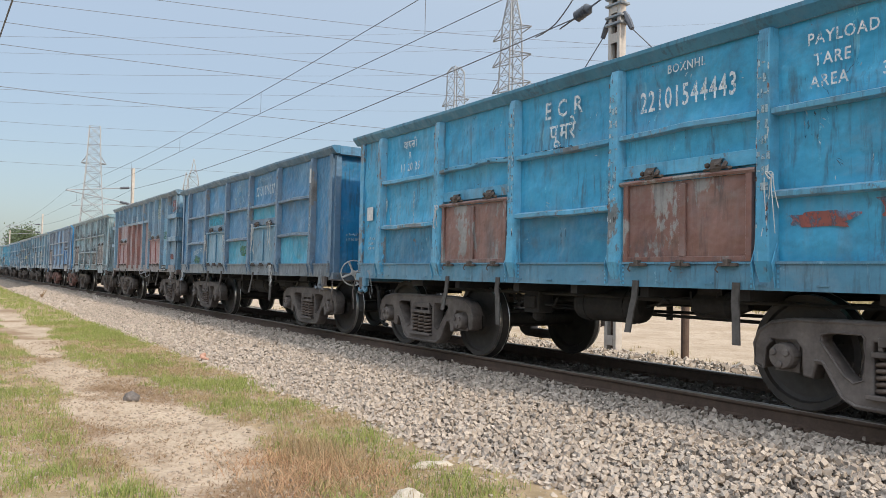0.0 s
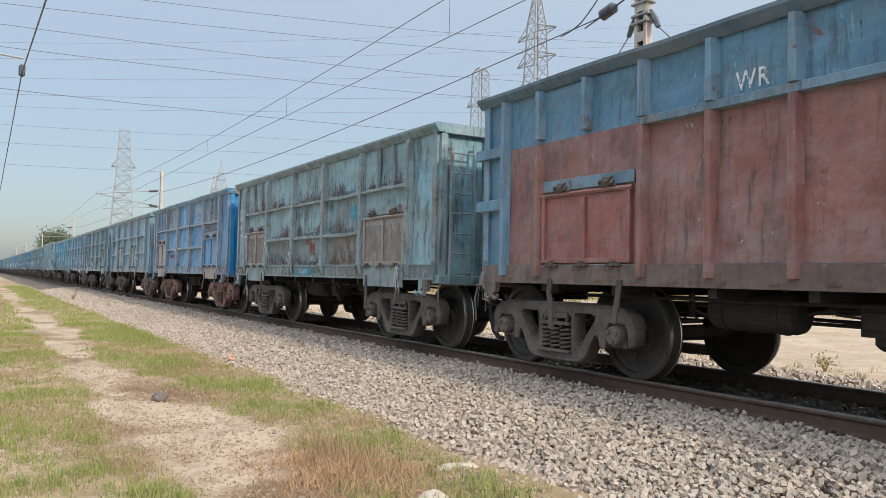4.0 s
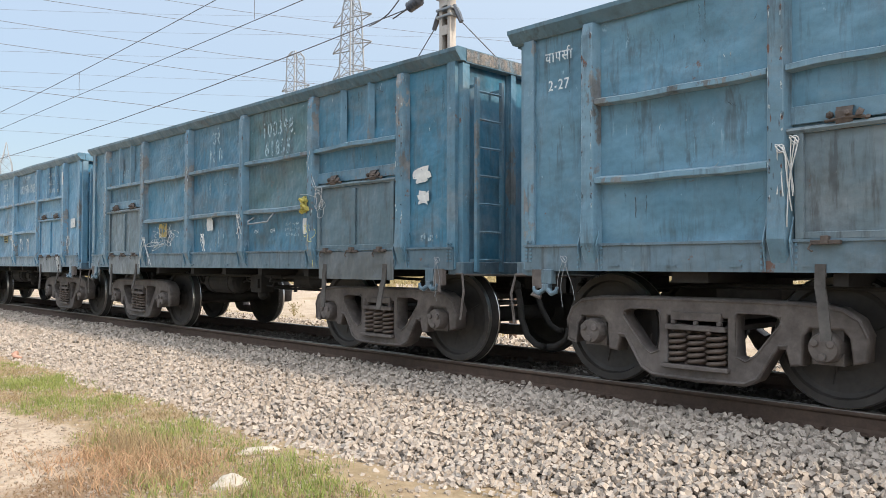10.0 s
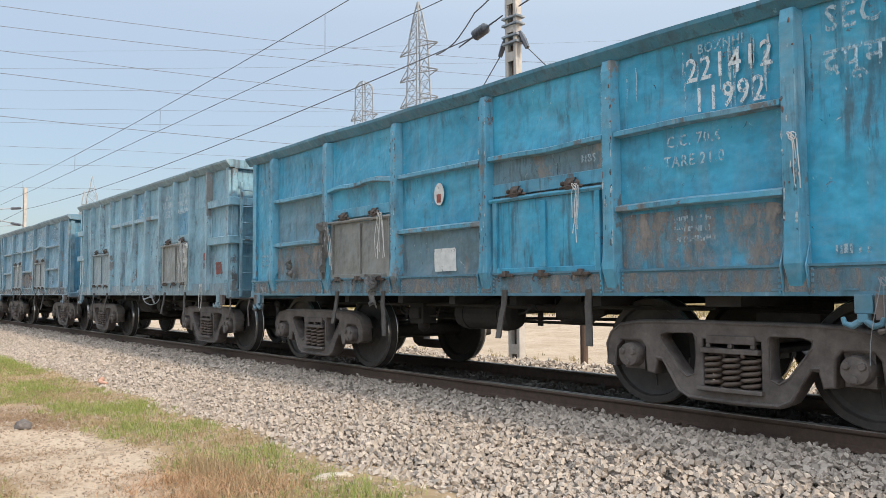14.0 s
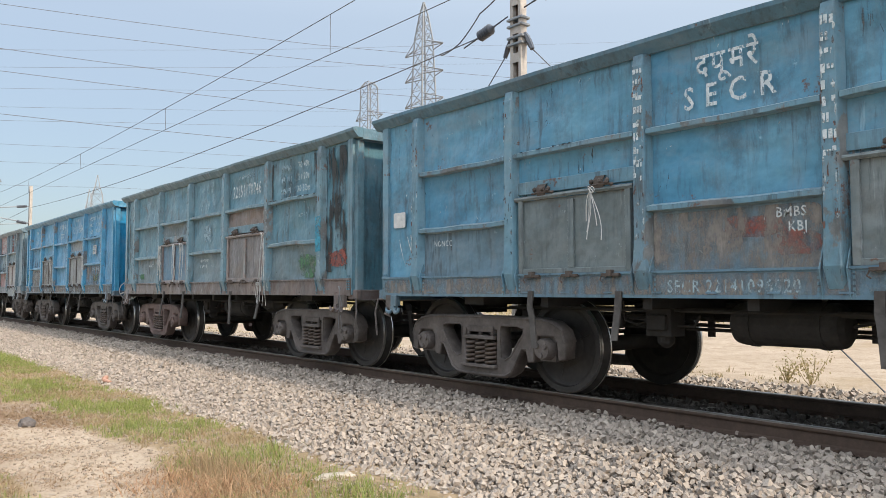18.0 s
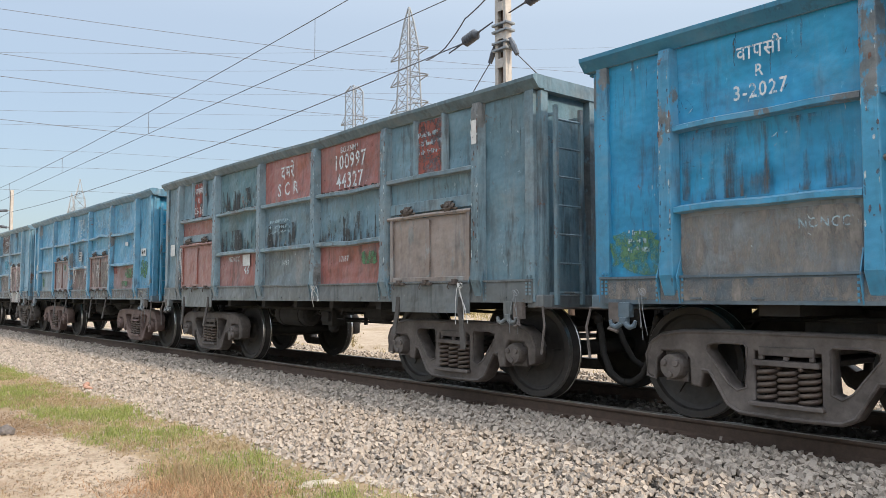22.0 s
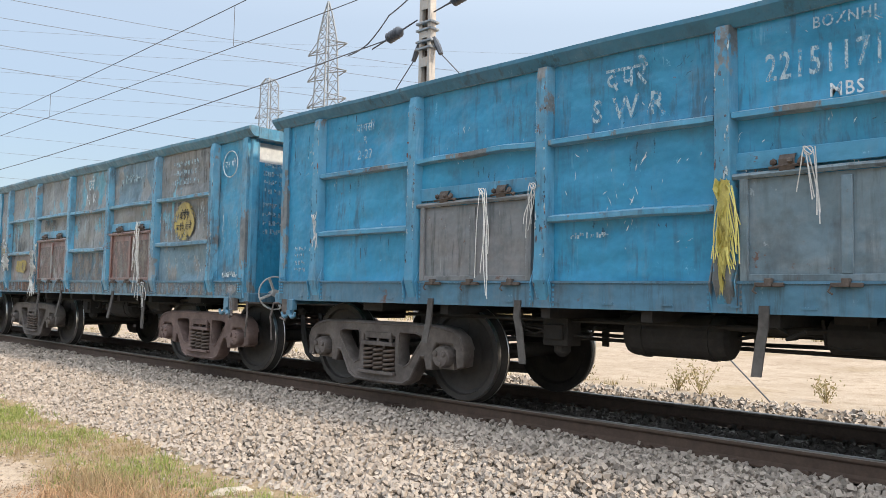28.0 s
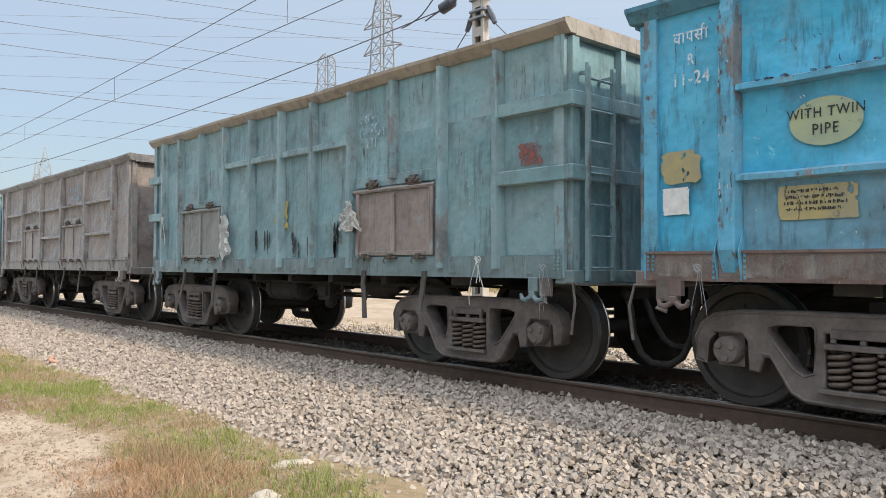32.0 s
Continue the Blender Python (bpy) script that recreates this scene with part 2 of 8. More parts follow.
    dents = n.bump(n.noise(2.3, near, 3, 0.5), 0.9, 0.07)
    nor = n.bump(n.noise(24, near, 5, 0.65), 0.3, 0.006, dents)
    n.bsdf.inputs["Sheen Weight"].default_value = 0.40
    n.bsdf.inputs["Sheen Roughness"].default_value = 0.4
    n.bsdf.inputs["Sheen Tint"].default_value = (0.86, 0.93, 1.0, 1)
    return n.done(c, n.ramp(gr, 0.0, 1.0, (0.40, 0.40, 0.40), (0.75, 0.75, 0.75)), 0.0, nor, 0.5)


def simple(name, col, col2, scale=8.0, rough=0.7, metal=0.0, bump=0.3, dist=0.004, rnd=False):
    n = Nodes(name)
    f = n.ramp(n.noise(scale, None, 6, 0.65), 0.32, 0.7)
    c = n.mix(f, col, col2)
    g = n.ramp(n.noise(scale * 6, None, 4, 0.6), 0.35, 0.7)
    c = n.mix(n.math("MULTIPLY", g, 0.3), c, tuple(0.5 * v for v in col))
    if rnd:
        c = n.mix(n.math("MULTIPLY", n.random(), 0.35), c, tuple(0.45 * v for v in col2))
    return n.done(c, rough, metal, n.bump(n.noise(scale * 4, None, 5, 0.65), bump, dist), 0.4)


def flaking(name, col, col2, scale=6.0, gone=0.42, rough=0.75, soft=0.02):
    """Thin old paint or paper, worn away in flakes so that what is under it shows through."""
    n = Nodes(name)
    c = n.mix(n.ramp(n.noise(scale, None, 6, 0.7), 0.32, 0.7), col, col2)
    n.done(c, rough, 0.0, None, 0.3)
    a = n.noise(scale * 2.2, n.mapped((1, 1, 0.7), (3.0, 1.0, 7.0)), 9, 0.72)
    n.link(n.ramp(a, gone - soft, gone + soft), n.bsdf.inputs["Alpha"])
    return n.mat


def runny(name, col, col2, gone=0.5, soft=0.05, tall=0.9):
    """Dirt or tar that has run down, ragged and broken."""
    n = Nodes(name)
    n.done(n.mix(n.ramp(n.noise(7, None, 6, 0.7), 0.32, 0.7), col, col2), 0.7, 0.0, None, 0.3)
    down = n.mapped((9.0, 9.0, tall), (2.0, 5.0, 1.0))
    a = n.math("ADD", n.math("MULTIPLY", n.noise(1.1, down, 8, 0.66), 0.62), n.math("MULTIPLY", n.noise(1.7, None, 7, 0.7), 0.38))
    n.link(n.ramp(a, gone - soft, gone + soft), n.bsdf.inputs["Alpha"])
    return n.mat


M_TARRUNS = runny("tar_runs", (0.03, 0.034, 0.036), (0.06, 0.064, 0.066), 0.525, 0.012)
M_SOOTRUNS = runny("sooty_runs", (0.05, 0.052, 0.054), (0.10, 0.10, 0.10), 0.565, 0.06)
M_RUSTRUNS = runny("rusty_runs", (0.12, 0.068, 0.052), (0.21, 0.135, 0.11), 0.53, 0.06)
M_DUSTRUNS = runny("muddy_runs", (0.18, 0.16, 0.145), (0.29, 0.265, 0.245), 0.515, 0.10, tall=3.0)
M_BOGIE = simple("bogie_steel", (0.070, 0.058, 0.053), (0.185, 0.158, 0.147), 4, 0.65)
M_BOGIE_RED = simple("bogie_red_oxide", (0.19, 0.085, 0.07), (0.34, 0.21, 0.185), 5, 0.7)
M_BOGIE_BROWN = simple("bogie_brown", (0.11, 0.075, 0.066), (0.255, 0.175, 0.158), 4, 0.65)
M_DARK = simple("underframe_dirt", (0.022, 0.020, 0.019), (0.046, 0.041, 0.038), 5, 0.85)
M_STRAP = simple("dirty_strap_iron", (0.05, 0.045, 0.042), (0.12, 0.108, 0.10), 5, 0.8)
M_WHEEL = simple("wheel_steel", (0.034, 0.030, 0.028), (0.070, 0.062, 0.058), 3, 0.6, 0.2)
M_TREAD = simple("worn_tread", (0.42, 0.40, 0.38), (0.6, 0.58, 0.56), 8, 0.28, 0.95, 0.1)
M_RAIL = simple("rail_rust", (0.075, 0.048, 0.036), (0.115, 0.075, 0.055), 9, 0.8)
M_RAILTOP = simple("rail_head", (0.20, 0.175, 0.155), (0.32, 0.29, 0.265), 9, 0.42, 0.7, 0.1)
M_CONC = simple("old_concrete", (0.14, 0.125, 0.11), (0.24, 0.22, 0.195), 6, 0.9)
M_SPRING = simple("spring_steel", (0.085, 0.065, 0.055), (0.16, 0.12, 0.10), 9, 0.6, 0.2)
M_WHITE = flaking("white_lettering", (0.66, 0.70, 0.71), (0.36, 0.44, 0.48), 12, 0.43, soft=0.05)
M_GHOST = flaking("ghost_lettering", (0.34, 0.43, 0.48), (0.22, 0.34, 0.41), 12, 0.54, soft=0.10)
M_FADED = flaking("faded_lettering", (0.38, 0.48, 0.53), (0.22, 0.34, 0.41), 12, 0.47, soft=0.07)
M_KNOCK = flaking("bared_primer", (0.50, 0.56, 0.58), (0.34, 0.42, 0.46), 12, 0.45, soft=0.1)
M_ROPE = simple("grey_rope", (0.50, 0.50, 0.49), (0.68, 0.68, 0.67), 20, 0.9)
M_PAPER = flaking("white_paper", (0.68, 0.68, 0.66), (0.46, 0.47, 0.47), 9, 0.36)
M_REDP = flaking("old_red_paint", (0.30, 0.09, 0.07), (0.16, 0.075, 0.07), 5, 0.46, soft=0.10)
M_GREENP = flaking("green_paint", (0.075, 0.18, 0.085), (0.10, 0.20, 0.12), 5, 0.48, soft=0.10)
M_CYANP = flaking("fresh_cyan_paint", (0.04, 0.29, 0.43), (0.09, 0.34, 0.46), 5, 0.48, soft=0.12)
M_TAR = flaking("tar", (0.022, 0.023, 0.025), (0.05, 0.052, 0.055), 9, 0.40, soft=0.06)
M_FIBRE = simple("dirty_fibre", (0.42, 0.33, 0.30), (0.55, 0.47, 0.44), 12, 0.95)
M_GREYCLOTH = simple("grey_sacking", (0.22, 0.22, 0.215), (0.34, 0.33, 0.32), 10, 0.95)
M_CLOTH = simple("white_rag", (0.84, 0.84, 0.82), (0.66, 0.65, 0.63), 12, 0.95)
M_YELLOW = flaking("yellow_paint", (0.40, 0.33, 0.14), (0.26, 0.25, 0.18), 5, 0.385)
M_PALEIRON = simple("chipped_white_iron", (0.52, 0.52, 0.50), (0.26, 0.25, 0.24), 9, 0.7)
M_GALV = simple("galvanised_steel", (0.23, 0.25, 0.27), (0.32, 0.34, 0.36), 2, 0.6, 0.15, 0.1)
M_MAST = simple("mast_paint", (0.50, 0.46, 0.42), (0.36, 0.32, 0.29), 3, 0.7)
M_WIRE = simple("wire_metal", (0.10, 0.10, 0.11), (0.15, 0.15, 0.16), 3, 0.6)
M_CERAMIC = simple("insulator_glaze", (0.05, 0.055, 0.07), (0.09, 0.10, 0.12), 5, 0.3)
M_RUSTFILM = flaking("rust_film", (0.12, 0.06, 0.045), (0.20, 0.115, 0.09), 4, 0.47, soft=0.12)
M_SOOT = flaking("soot_runs", (0.05, 0.052, 0.055), (0.10, 0.10, 0.10), 8, 0.52, soft=0.12)

# ---- ground ----
def n3(x, y, s, o=0.0):
    return noise.noise((x * s + o, y * s - o, o * 1.7))


def toe(x):
    """Foot of the ballast slope."""
    return 3.60 - 0.28 * max(0.0, min(1.6, (x + 7.2) / 2.4)) + 0.10 * n3(x, 0, 0.8, 3)


def grassy(x, y):
    """How much grass grows at a place beside the line, 0 to 1: a lawn, a sandy path, a strip along the stones."""
    a = n3(x, y, 0.7, 3.1) * 0.6 + n3(x, y, 2.1, 9.2) * 0.5
    lawn = (1.18 + 0.3 * n3(x, 1, 0.35, 5) - y) / 0.3 + 0.5
    strip = (y - (2.42 if x > -12 else 2.1) + 0.45 * n3(x, 3, 0.5, 8) + 0.35 * max(0.0, min(1.0, x + 6))) / 0.35 + 0.4
    g = max(min(0.9, lawn), min(0.95, strip)) + a * (1.0 if y < 1.3 else 0.75)
    if x < -11:
        g += min(1.0, (-11 - x) / 3) * (0.12 + 0.9 * n3(x * 0.6, y, 1.1, 27))
    return max(0.0, min(1.0, g))


def litter(x, y):
    """How thick the brown dead grass lies on the path, 0 to 1."""
    k = 0.15 + 1.7 * n3(x, y, 0.75, 15) + 0.6 * n3(x, y, 2.4, 33)
    return max(0.0, min(1.0, k * min(1.0, max(0.0, y - 0.1)) * min(1.0, max(0.0, 3.6 - y))))


def ground_mesh():
    xs = [-4000, -1500, -600, -300, -180, -120, -90] + [-70 + 1.0 * i for i in range(25)] + [-45 + 0.25 * i for i in range(200)] + [6, 10, 20, 60, 200, 800, 3000]
    ys = [-3000, -800, -200, -60, -25, -14] + [-9 + 0.25 * i for i in range(56)] + [5.2, 6, 7, 8, 9, 10, 10.5] + [11 + 0.5 * i for i in range(30)] + [27, 30, 35, 42, 55, 80, 140, 300, 800, 3000]
    bm = bmesh.new()
    lay = bm.verts.layers.float.new("grass")
    dead = bm.verts.layers.float.new("litter")
    grid = []
    for x in xs:
        col = []
        for y in ys:
            z = -0.46
            near = abs(x) < 100 and abs(y) < 60
            g = 0.55 + 0.5 * n3(x, y, 0.02, 2)
            if near:
                z += 0.035 * n3(x, y, 0.7, 1) + 0.02 * n3(x, y, 2.3, 4)
                if y < 5:
                    g = grassy(x, y)
                    z += 0.03 * g
                else:
                    g = 0.18 + 0.5 * n3(x, y, 0.6, 6)
                    if 14.5 < y < 20:
                        g = 0.0
                        z -= 0.05
                    if y >= 20:
                        z += 0.5 * min(1.0, (y - 20) / 10) * (0.7 + 0.3 * n3(x, y, 0.15, 8))
            elif y > 55:
                z += 0.6
            v = bm.verts.new((x, y, z))
            v[lay] = max(0.0, min(1.0, g))
            v[dead] = litter(x, y) if near and y < 5 else 0.0
            col.append(v)
        grid.append(col)
    for i in range(len(xs) - 1):
        for j in range(len(ys) - 1):
            bm.faces.new((grid[i][j], grid[i + 1][j], grid[i + 1][j + 1], grid[i][j + 1]))
    return finish("ground", bm, smooth=True)


def ground_material():
    n = Nodes("sandy_ground")
    sand = n.mix(n.ramp(n.noise(0.8, None, 6, 0.6), 0.35, 0.7), (0.37, 0.285, 0.205), (0.49, 0.39, 0.295))
    grit = n.ramp(n.noise(26, None, 8, 0.8), 0.48, 0.60)
    sand = n.mix(n.math("MULTIPLY", grit, 0.6), sand, (0.24, 0.175, 0.125))
    pebble = n.ramp(n.noise(60, None, 3, 0.6), 0.62, 0.68)
    sand = n.mix(n.math("MULTIPLY", pebble, 0.6), sand, (0.55, 0.48, 0.42))
    bits = n.ramp(n.noise(3.4, None, 9, 0.74), 0.52, 0.62)
    sand = n.mix(n.math("MULTIPLY", bits, 0.5), sand, (0.20, 0.135, 0.085))
    lie = n.math("ADD", n.attr("litter"), n.math("MULTIPLY", n.math("SUBTRACT", n.noise(9, None, 6, 0.75), 0.5), 1.1))
    sand = n.mix(n.math("MULTIPLY", n.ramp(lie, 0.25, 0.75), 0.75), sand, (0.20, 0.125, 0.072))
    soil = n.mix(n.ramp(n.noise(5, None, 6, 0.7), 0.38, 0.66), (0.25, 0.185, 0.11), (0.38, 0.28, 0.18))
    g = n.math("ADD", n.attr("grass"), n.math("MULTIPLY", n.math("SUBTRACT", n.noise(7, None, 5, 0.7), 0.45), 0.9))
    c = n.mix(n.ramp(g, 0.3, 0.62), sand, soil)
    nor = n.bump(n.noise(40, None, 6, 0.75), 0.6, 0.015)
    return n.done(c, 0.95, 0, nor, 0.2)


M_GROUND = ground_material()
tagged(put("ground", ground_mesh(), M_GROUND), "sandy earth with dry grass beside a railway line", "ground", kind="structure")


# ---- ballast ----
def bed_z(y):
    pts = [(3.1, -0.56), (3.75, -0.43), (5.2, -0.22), (5.6, -0.185), (8.6, -0.175), (10.1, -0.20), (11.4, -0.50)]
    for (a, za), (b, zb) in zip(pts, pts[1:]):
        if a <= y <= b:
            return za + (zb - za) * (y - a) / (b - a)
    return -0.55


def ballast_material(shaded=False):
    n = Nodes("shaded_ballast_stone" if shaded else "ballast_stone")
    r = n.island()
    c = n.mix(n.ramp(r, 0.0, 1.0), (0.27, 0.228, 0.193), (0.47, 0.40, 0.338))
    c = n.mix(n.ramp(n.math("FRACT", n.math("MULTIPLY", r, 7.31), 0.0), 0.6, 0.9), c, (0.41, 0.35, 0.30))
    # greyer stone towards the rail, with an uneven edge
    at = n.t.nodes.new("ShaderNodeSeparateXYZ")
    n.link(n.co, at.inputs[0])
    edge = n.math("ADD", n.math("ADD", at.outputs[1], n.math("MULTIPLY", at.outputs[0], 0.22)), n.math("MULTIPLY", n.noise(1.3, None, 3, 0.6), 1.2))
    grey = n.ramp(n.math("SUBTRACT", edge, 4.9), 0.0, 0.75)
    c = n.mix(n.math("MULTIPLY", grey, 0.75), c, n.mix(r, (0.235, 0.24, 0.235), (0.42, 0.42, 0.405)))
    spots = n.ramp(n.noise(45, None, 4, 0.7), 0.42, 0.7)
    c = n.mix(n.math("MULTIPLY", spots, 0.4), c, (0.27, 0.24, 0.22))
    big = n.ramp(n.noise(0.9, None, 4, 0.6), 0.4, 0.68)
    c = n.mix(n.math("MULTIPLY", n.math("MULTIPLY", big, n.math("SUBTRACT", 1.0, grey)), 0.3), c, (0.43, 0.36, 0.30))
    # between the rails the colour is darkened for shade under the train
    if shaded:
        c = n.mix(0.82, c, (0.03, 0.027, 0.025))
    return n.done(c, 0.9, 0, n.bump(n.noise(90, None, 4, 0.6), 0.5, 0.004), 0.25)


def bed_material():
    n = Nodes("ballast_bed_far")
    vor = n.t.nodes.new("ShaderNodeTexVoronoi")
    vor.inputs["Scale"].default_value = 16
    n.link(n.co, vor.inputs["Vector"])
    sep = n.t.nodes.new("ShaderNodeSeparateColor")
    n.link(vor.outputs["Color"], sep.inputs[0])
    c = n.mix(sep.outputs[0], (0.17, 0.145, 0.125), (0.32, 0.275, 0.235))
    # gaps between stones painted dark, as the shade down in them
    gap_shade = n.ramp(vor.outputs["Distance"], 0.35, 0.75)
    c = n.mix(n.math("MULTIPLY", gap_shade, 0.9), c, (0.05, 0.042, 0.036))
    inv = n.math("SUBTRACT", 1.0, vor.outputs["Distance"])
    return n.done(c, 0.95, 0, n.bump(inv, 1.0, 0.05), 0.2)


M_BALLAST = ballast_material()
M_SHADED_STONE = ballast_material(True)
M_BED = bed_material()


def bed_mesh():
    bm = bmesh.new()
    xs = [-1500, -600, -300, -150, -80] + [-60 + i for i in range(66)] + [10, 40, 120]
    ys = [3.1, 3.3, 3.55, 3.75, 4.1, 4.6, 5.2, 5.6, 6.6, 7.6, 8.6, 9.3, 10.1, 10.7, 11.4]
    grid = [[bm.verts.new((x, y, bed_z(y) + 0.03 * n3(x, y, 0.9, 7) - 0.035)) for y in ys] for x in xs]
    for i in range(len(xs) - 1):
        for j in range(len(ys) - 1):
            bm.faces.new((grid[i][j], grid[i + 1][j], grid[i + 1][j + 1], grid[i][j + 1]))
    return finish("ballast_bed", bm, smooth=True)


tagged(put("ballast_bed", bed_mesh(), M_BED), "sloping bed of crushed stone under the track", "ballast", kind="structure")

CUBE = np.array([(x, y, z) for x in (-1, 1) for y in (-1, 1) for z in (-1, 1)], float)
QUADS = np.array([(0, 1, 3, 2), (4, 6, 7, 5), (0, 4, 5, 1), (2, 3, 7, 6), (0, 2, 6, 4), (1, 5, 7, 3)])


def stones(name, count, x0, x1, y0, y1, size, rng, lift=0.0, mat=None, label="pale pinkish grey crushed stone ballast beside the rails"):
    """Broken stones: blocks with jittered corners, turned at random."""
    x = rng.uniform(x0, x1, count)
    y = rng.uniform(y0, y1, count)
    # ragged foot of the slope
    keep = (y > np.array([toe(v) for v in x]) + rng.normal(0, 0.10, count) - 0.25 * (rng.random(count) < 0.06)) & (y < 11.0 + rng.normal(0, 0.15, count))
    keep &= ~((np.abs(y - 6.248) < 0.085) | (np.abs(y - 7.924) < 0.085))
    x, y = x[keep], y[keep]
    n = len(x)
    z = np.array([bed_z(v) for v in y]) + 0.020 * rng.normal(0, 1, n) + lift
    s = size * rng.uniform(0.75, 1.6, n)
    corner = CUBE[None] * rng.uniform(0.42, 0.95, (n, 8, 3)) * rng.uniform(0.6, 1.0, (n, 1, 3))
    q = rng.normal(0, 1, (n, 4))
    q /= np.linalg.norm(q, axis=1)[:, None]
    w, a, b, c = q.T
    rot = np.stack([1 - 2 * (b * b + c * c), 2 * (a * b - c * w), 2 * (a * c + b * w), 2 * (a * b + c * w), 1 - 2 * (a * a + c * c), 2 * (b * c - a * w),
                    2 * (a * c - b * w), 2 * (b * c + a * w), 1 - 2 * (a * a + b * b)], 1).reshape(n, 3, 3)
    v = np.einsum("nij,nkj->nki", rot, corner) * (s[:, None, None] * 0.5)
    v += np.stack([x, y, z], 1)[:, None]
    faces = (QUADS[None] + (np.arange(n) * 8)[:, None, None]).reshape(-1, 4)
    ob = new(name, raw_mesh(name, v.reshape(-1, 3), faces, mat or M_BALLAST))
    return tagged(ob, label, "ballast", kind="stuff")


RNG = np.random.default_rng(11)
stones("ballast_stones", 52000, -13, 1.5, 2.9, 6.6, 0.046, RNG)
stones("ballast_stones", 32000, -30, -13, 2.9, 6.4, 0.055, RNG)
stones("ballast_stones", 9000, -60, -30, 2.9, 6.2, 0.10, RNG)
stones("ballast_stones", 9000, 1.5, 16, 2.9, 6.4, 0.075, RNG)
stones("ballast_stones", 11000, -22, 0, 6.34, 7.84, 0.055, RNG, -0.012, M_SHADED_STONE, "oil-blackened crushed stone between the rails")
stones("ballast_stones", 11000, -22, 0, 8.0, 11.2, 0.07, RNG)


# ---- track ----
def rail_mesh(x0, x1, top=False):
    """Flat-bottom rail; its running head is a piece of its own."""
    prof = [(-0.034, -0.012), (-0.036, -0.03), (-0.03, -0.042), (-0.011, -0.052), (-0.009, -0.13), (-0.03, -0.15), (-0.072, -0.162), (-0.075, -0.175)]
    if top:
        prof = [(-0.034, -0.0121), (-0.033, -0.004), (-0.02, 0.0)]
    full = prof[::-1] + [(-y, z) for y, z in prof] if top else prof[::-1] + [(-y, z) for y, z in prof]
    bm = bmesh.new()
    a = [bm.verts.new((x0, y, z)) for y, z in full]
    b = [bm.verts.new((x1, y, z)) for y, z in full]
    n = len(full)
    for i in range(n):
        j = (i + 1) % n
        bm.faces.new((a[i], a[j], b[j], b[i]))
    bm.faces.new(a[::-1])
    bm.faces.new(b)
    return finish("rail", bm)


track = new("railway_track")
tagged(track, "broad gauge track with rusty rails on concrete sleepers", "railway track", kind="structure")
for y in (6.248, 7.924):
    r = put("rail", rail_mesh(-900, 60), M_RAIL, track, m=pose(0, y, 0))
    put("running_head", rail_mesh(-900, 60, True), M_RAILTOP, r, "polished running head")


def sleeper_mesh():
    bm = bmesh.new()
    box(bm, -0.12, 0.12, -1.30, 1.30, -0.36, -0.178)
    for v in bm.verts:
        if v.co.z > -0.3:
            v.co.x *= 0.75
    return finish("sleeper", bm, 0.012)


def clip_mesh():
    bm = bmesh.new()
    for sx in (-1, 1):
        for sy in (-1, 1):
            box(bm, sx * 0.05 - 0.025, sx * 0.05 + 0.025, sy * 0.105 - 0.04, sy * 0.105 + 0.04, -0.172, -0.135)
    return finish("rail_clip", bm, 0.008)


me_sl, me_cl = sleeper_mesh(), clip_mesh()
for i in range(80):
    x = 5.0 - 0.65 * i
    s = put("sleeper", me_sl, M_CONC, track, m=pose(x, YC, 0))
    for y in (-0.838, 0.838):
        put("rail_clip", me_cl, M_RAIL, s, m=pose(0, y, 0))
bm = bmesh.new()
for i in range(220):
    x = 5.0 - 0.65 * (80 + i)
    box(bm, x - 0.1, x + 0.1, YC - 1.3, YC + 1.3, -0.33, -0.17)
tagged(part("sleeper_run", bm, M_CONC, track), kind="stuff")


# ---- line masts and wires ----
def catenary_mast(name, x, y, h, label):
    """Mast of two channels joined by battens, with an anchored wire."""
    e = tagged(new(name), label, "mast", "masts along the line")
    e.matrix_basis = pose(x, y, -0.5)
    h += 0.5
    for s in (-1, 1):
        bm = bmesh.new()
        box(bm, s * 0.125 - 0.045, s * 0.125 + 0.045, -0.09, 0.09, 0, h)
        part("channel", bm, M_MAST, e, bevel=0.01)
    # dark plate added behind the battens, standing in for shade in the openings
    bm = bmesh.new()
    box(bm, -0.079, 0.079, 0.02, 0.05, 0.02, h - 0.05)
    part("shade_web", bm, M_RAIL, e, "rusty inner plate")
    for k in range(int(h / 0.62)):
        z = 0.25 + 0.62 * k
        bm = bmesh.new()
        box(bm, -0.085, 0.085, -0.098, -0.075, z, z + 0.2)
        part("batten", bm, M_MAST, e)
    return e


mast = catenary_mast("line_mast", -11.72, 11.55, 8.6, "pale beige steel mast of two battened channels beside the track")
bm = bmesh.new()
for z in (6.85, 7.0, 7.25, 7.4):
    box(bm, -0.23, 0.23, -0.135, 0.135, z - 0.025, z + 0.025)
part("clamp_band", bm, M_GALV, mast, bevel=0.008)
for sx, tip in ((-1, (-0.85, 0, 6.35)), (1, (1.25, 0, 6.2))):
    bm = bmesh.new()
    tube(bm, [(sx * 0.2, 0, 7.05), (sx * 0.32, 0, 6.85), (sx * 0.42, 0, 6.66)], [0.05, 0.065, 0.05])
    part("strut_insulator", bm, M_CERAMIC, mast)
    bm = bmesh.new()
    tube(bm, [(sx * 0.42, 0, 6.66), (sx * 7.3, 0, 0.05)], 0.012)
    part("stay_wire", bm, M_WIRE, mast)


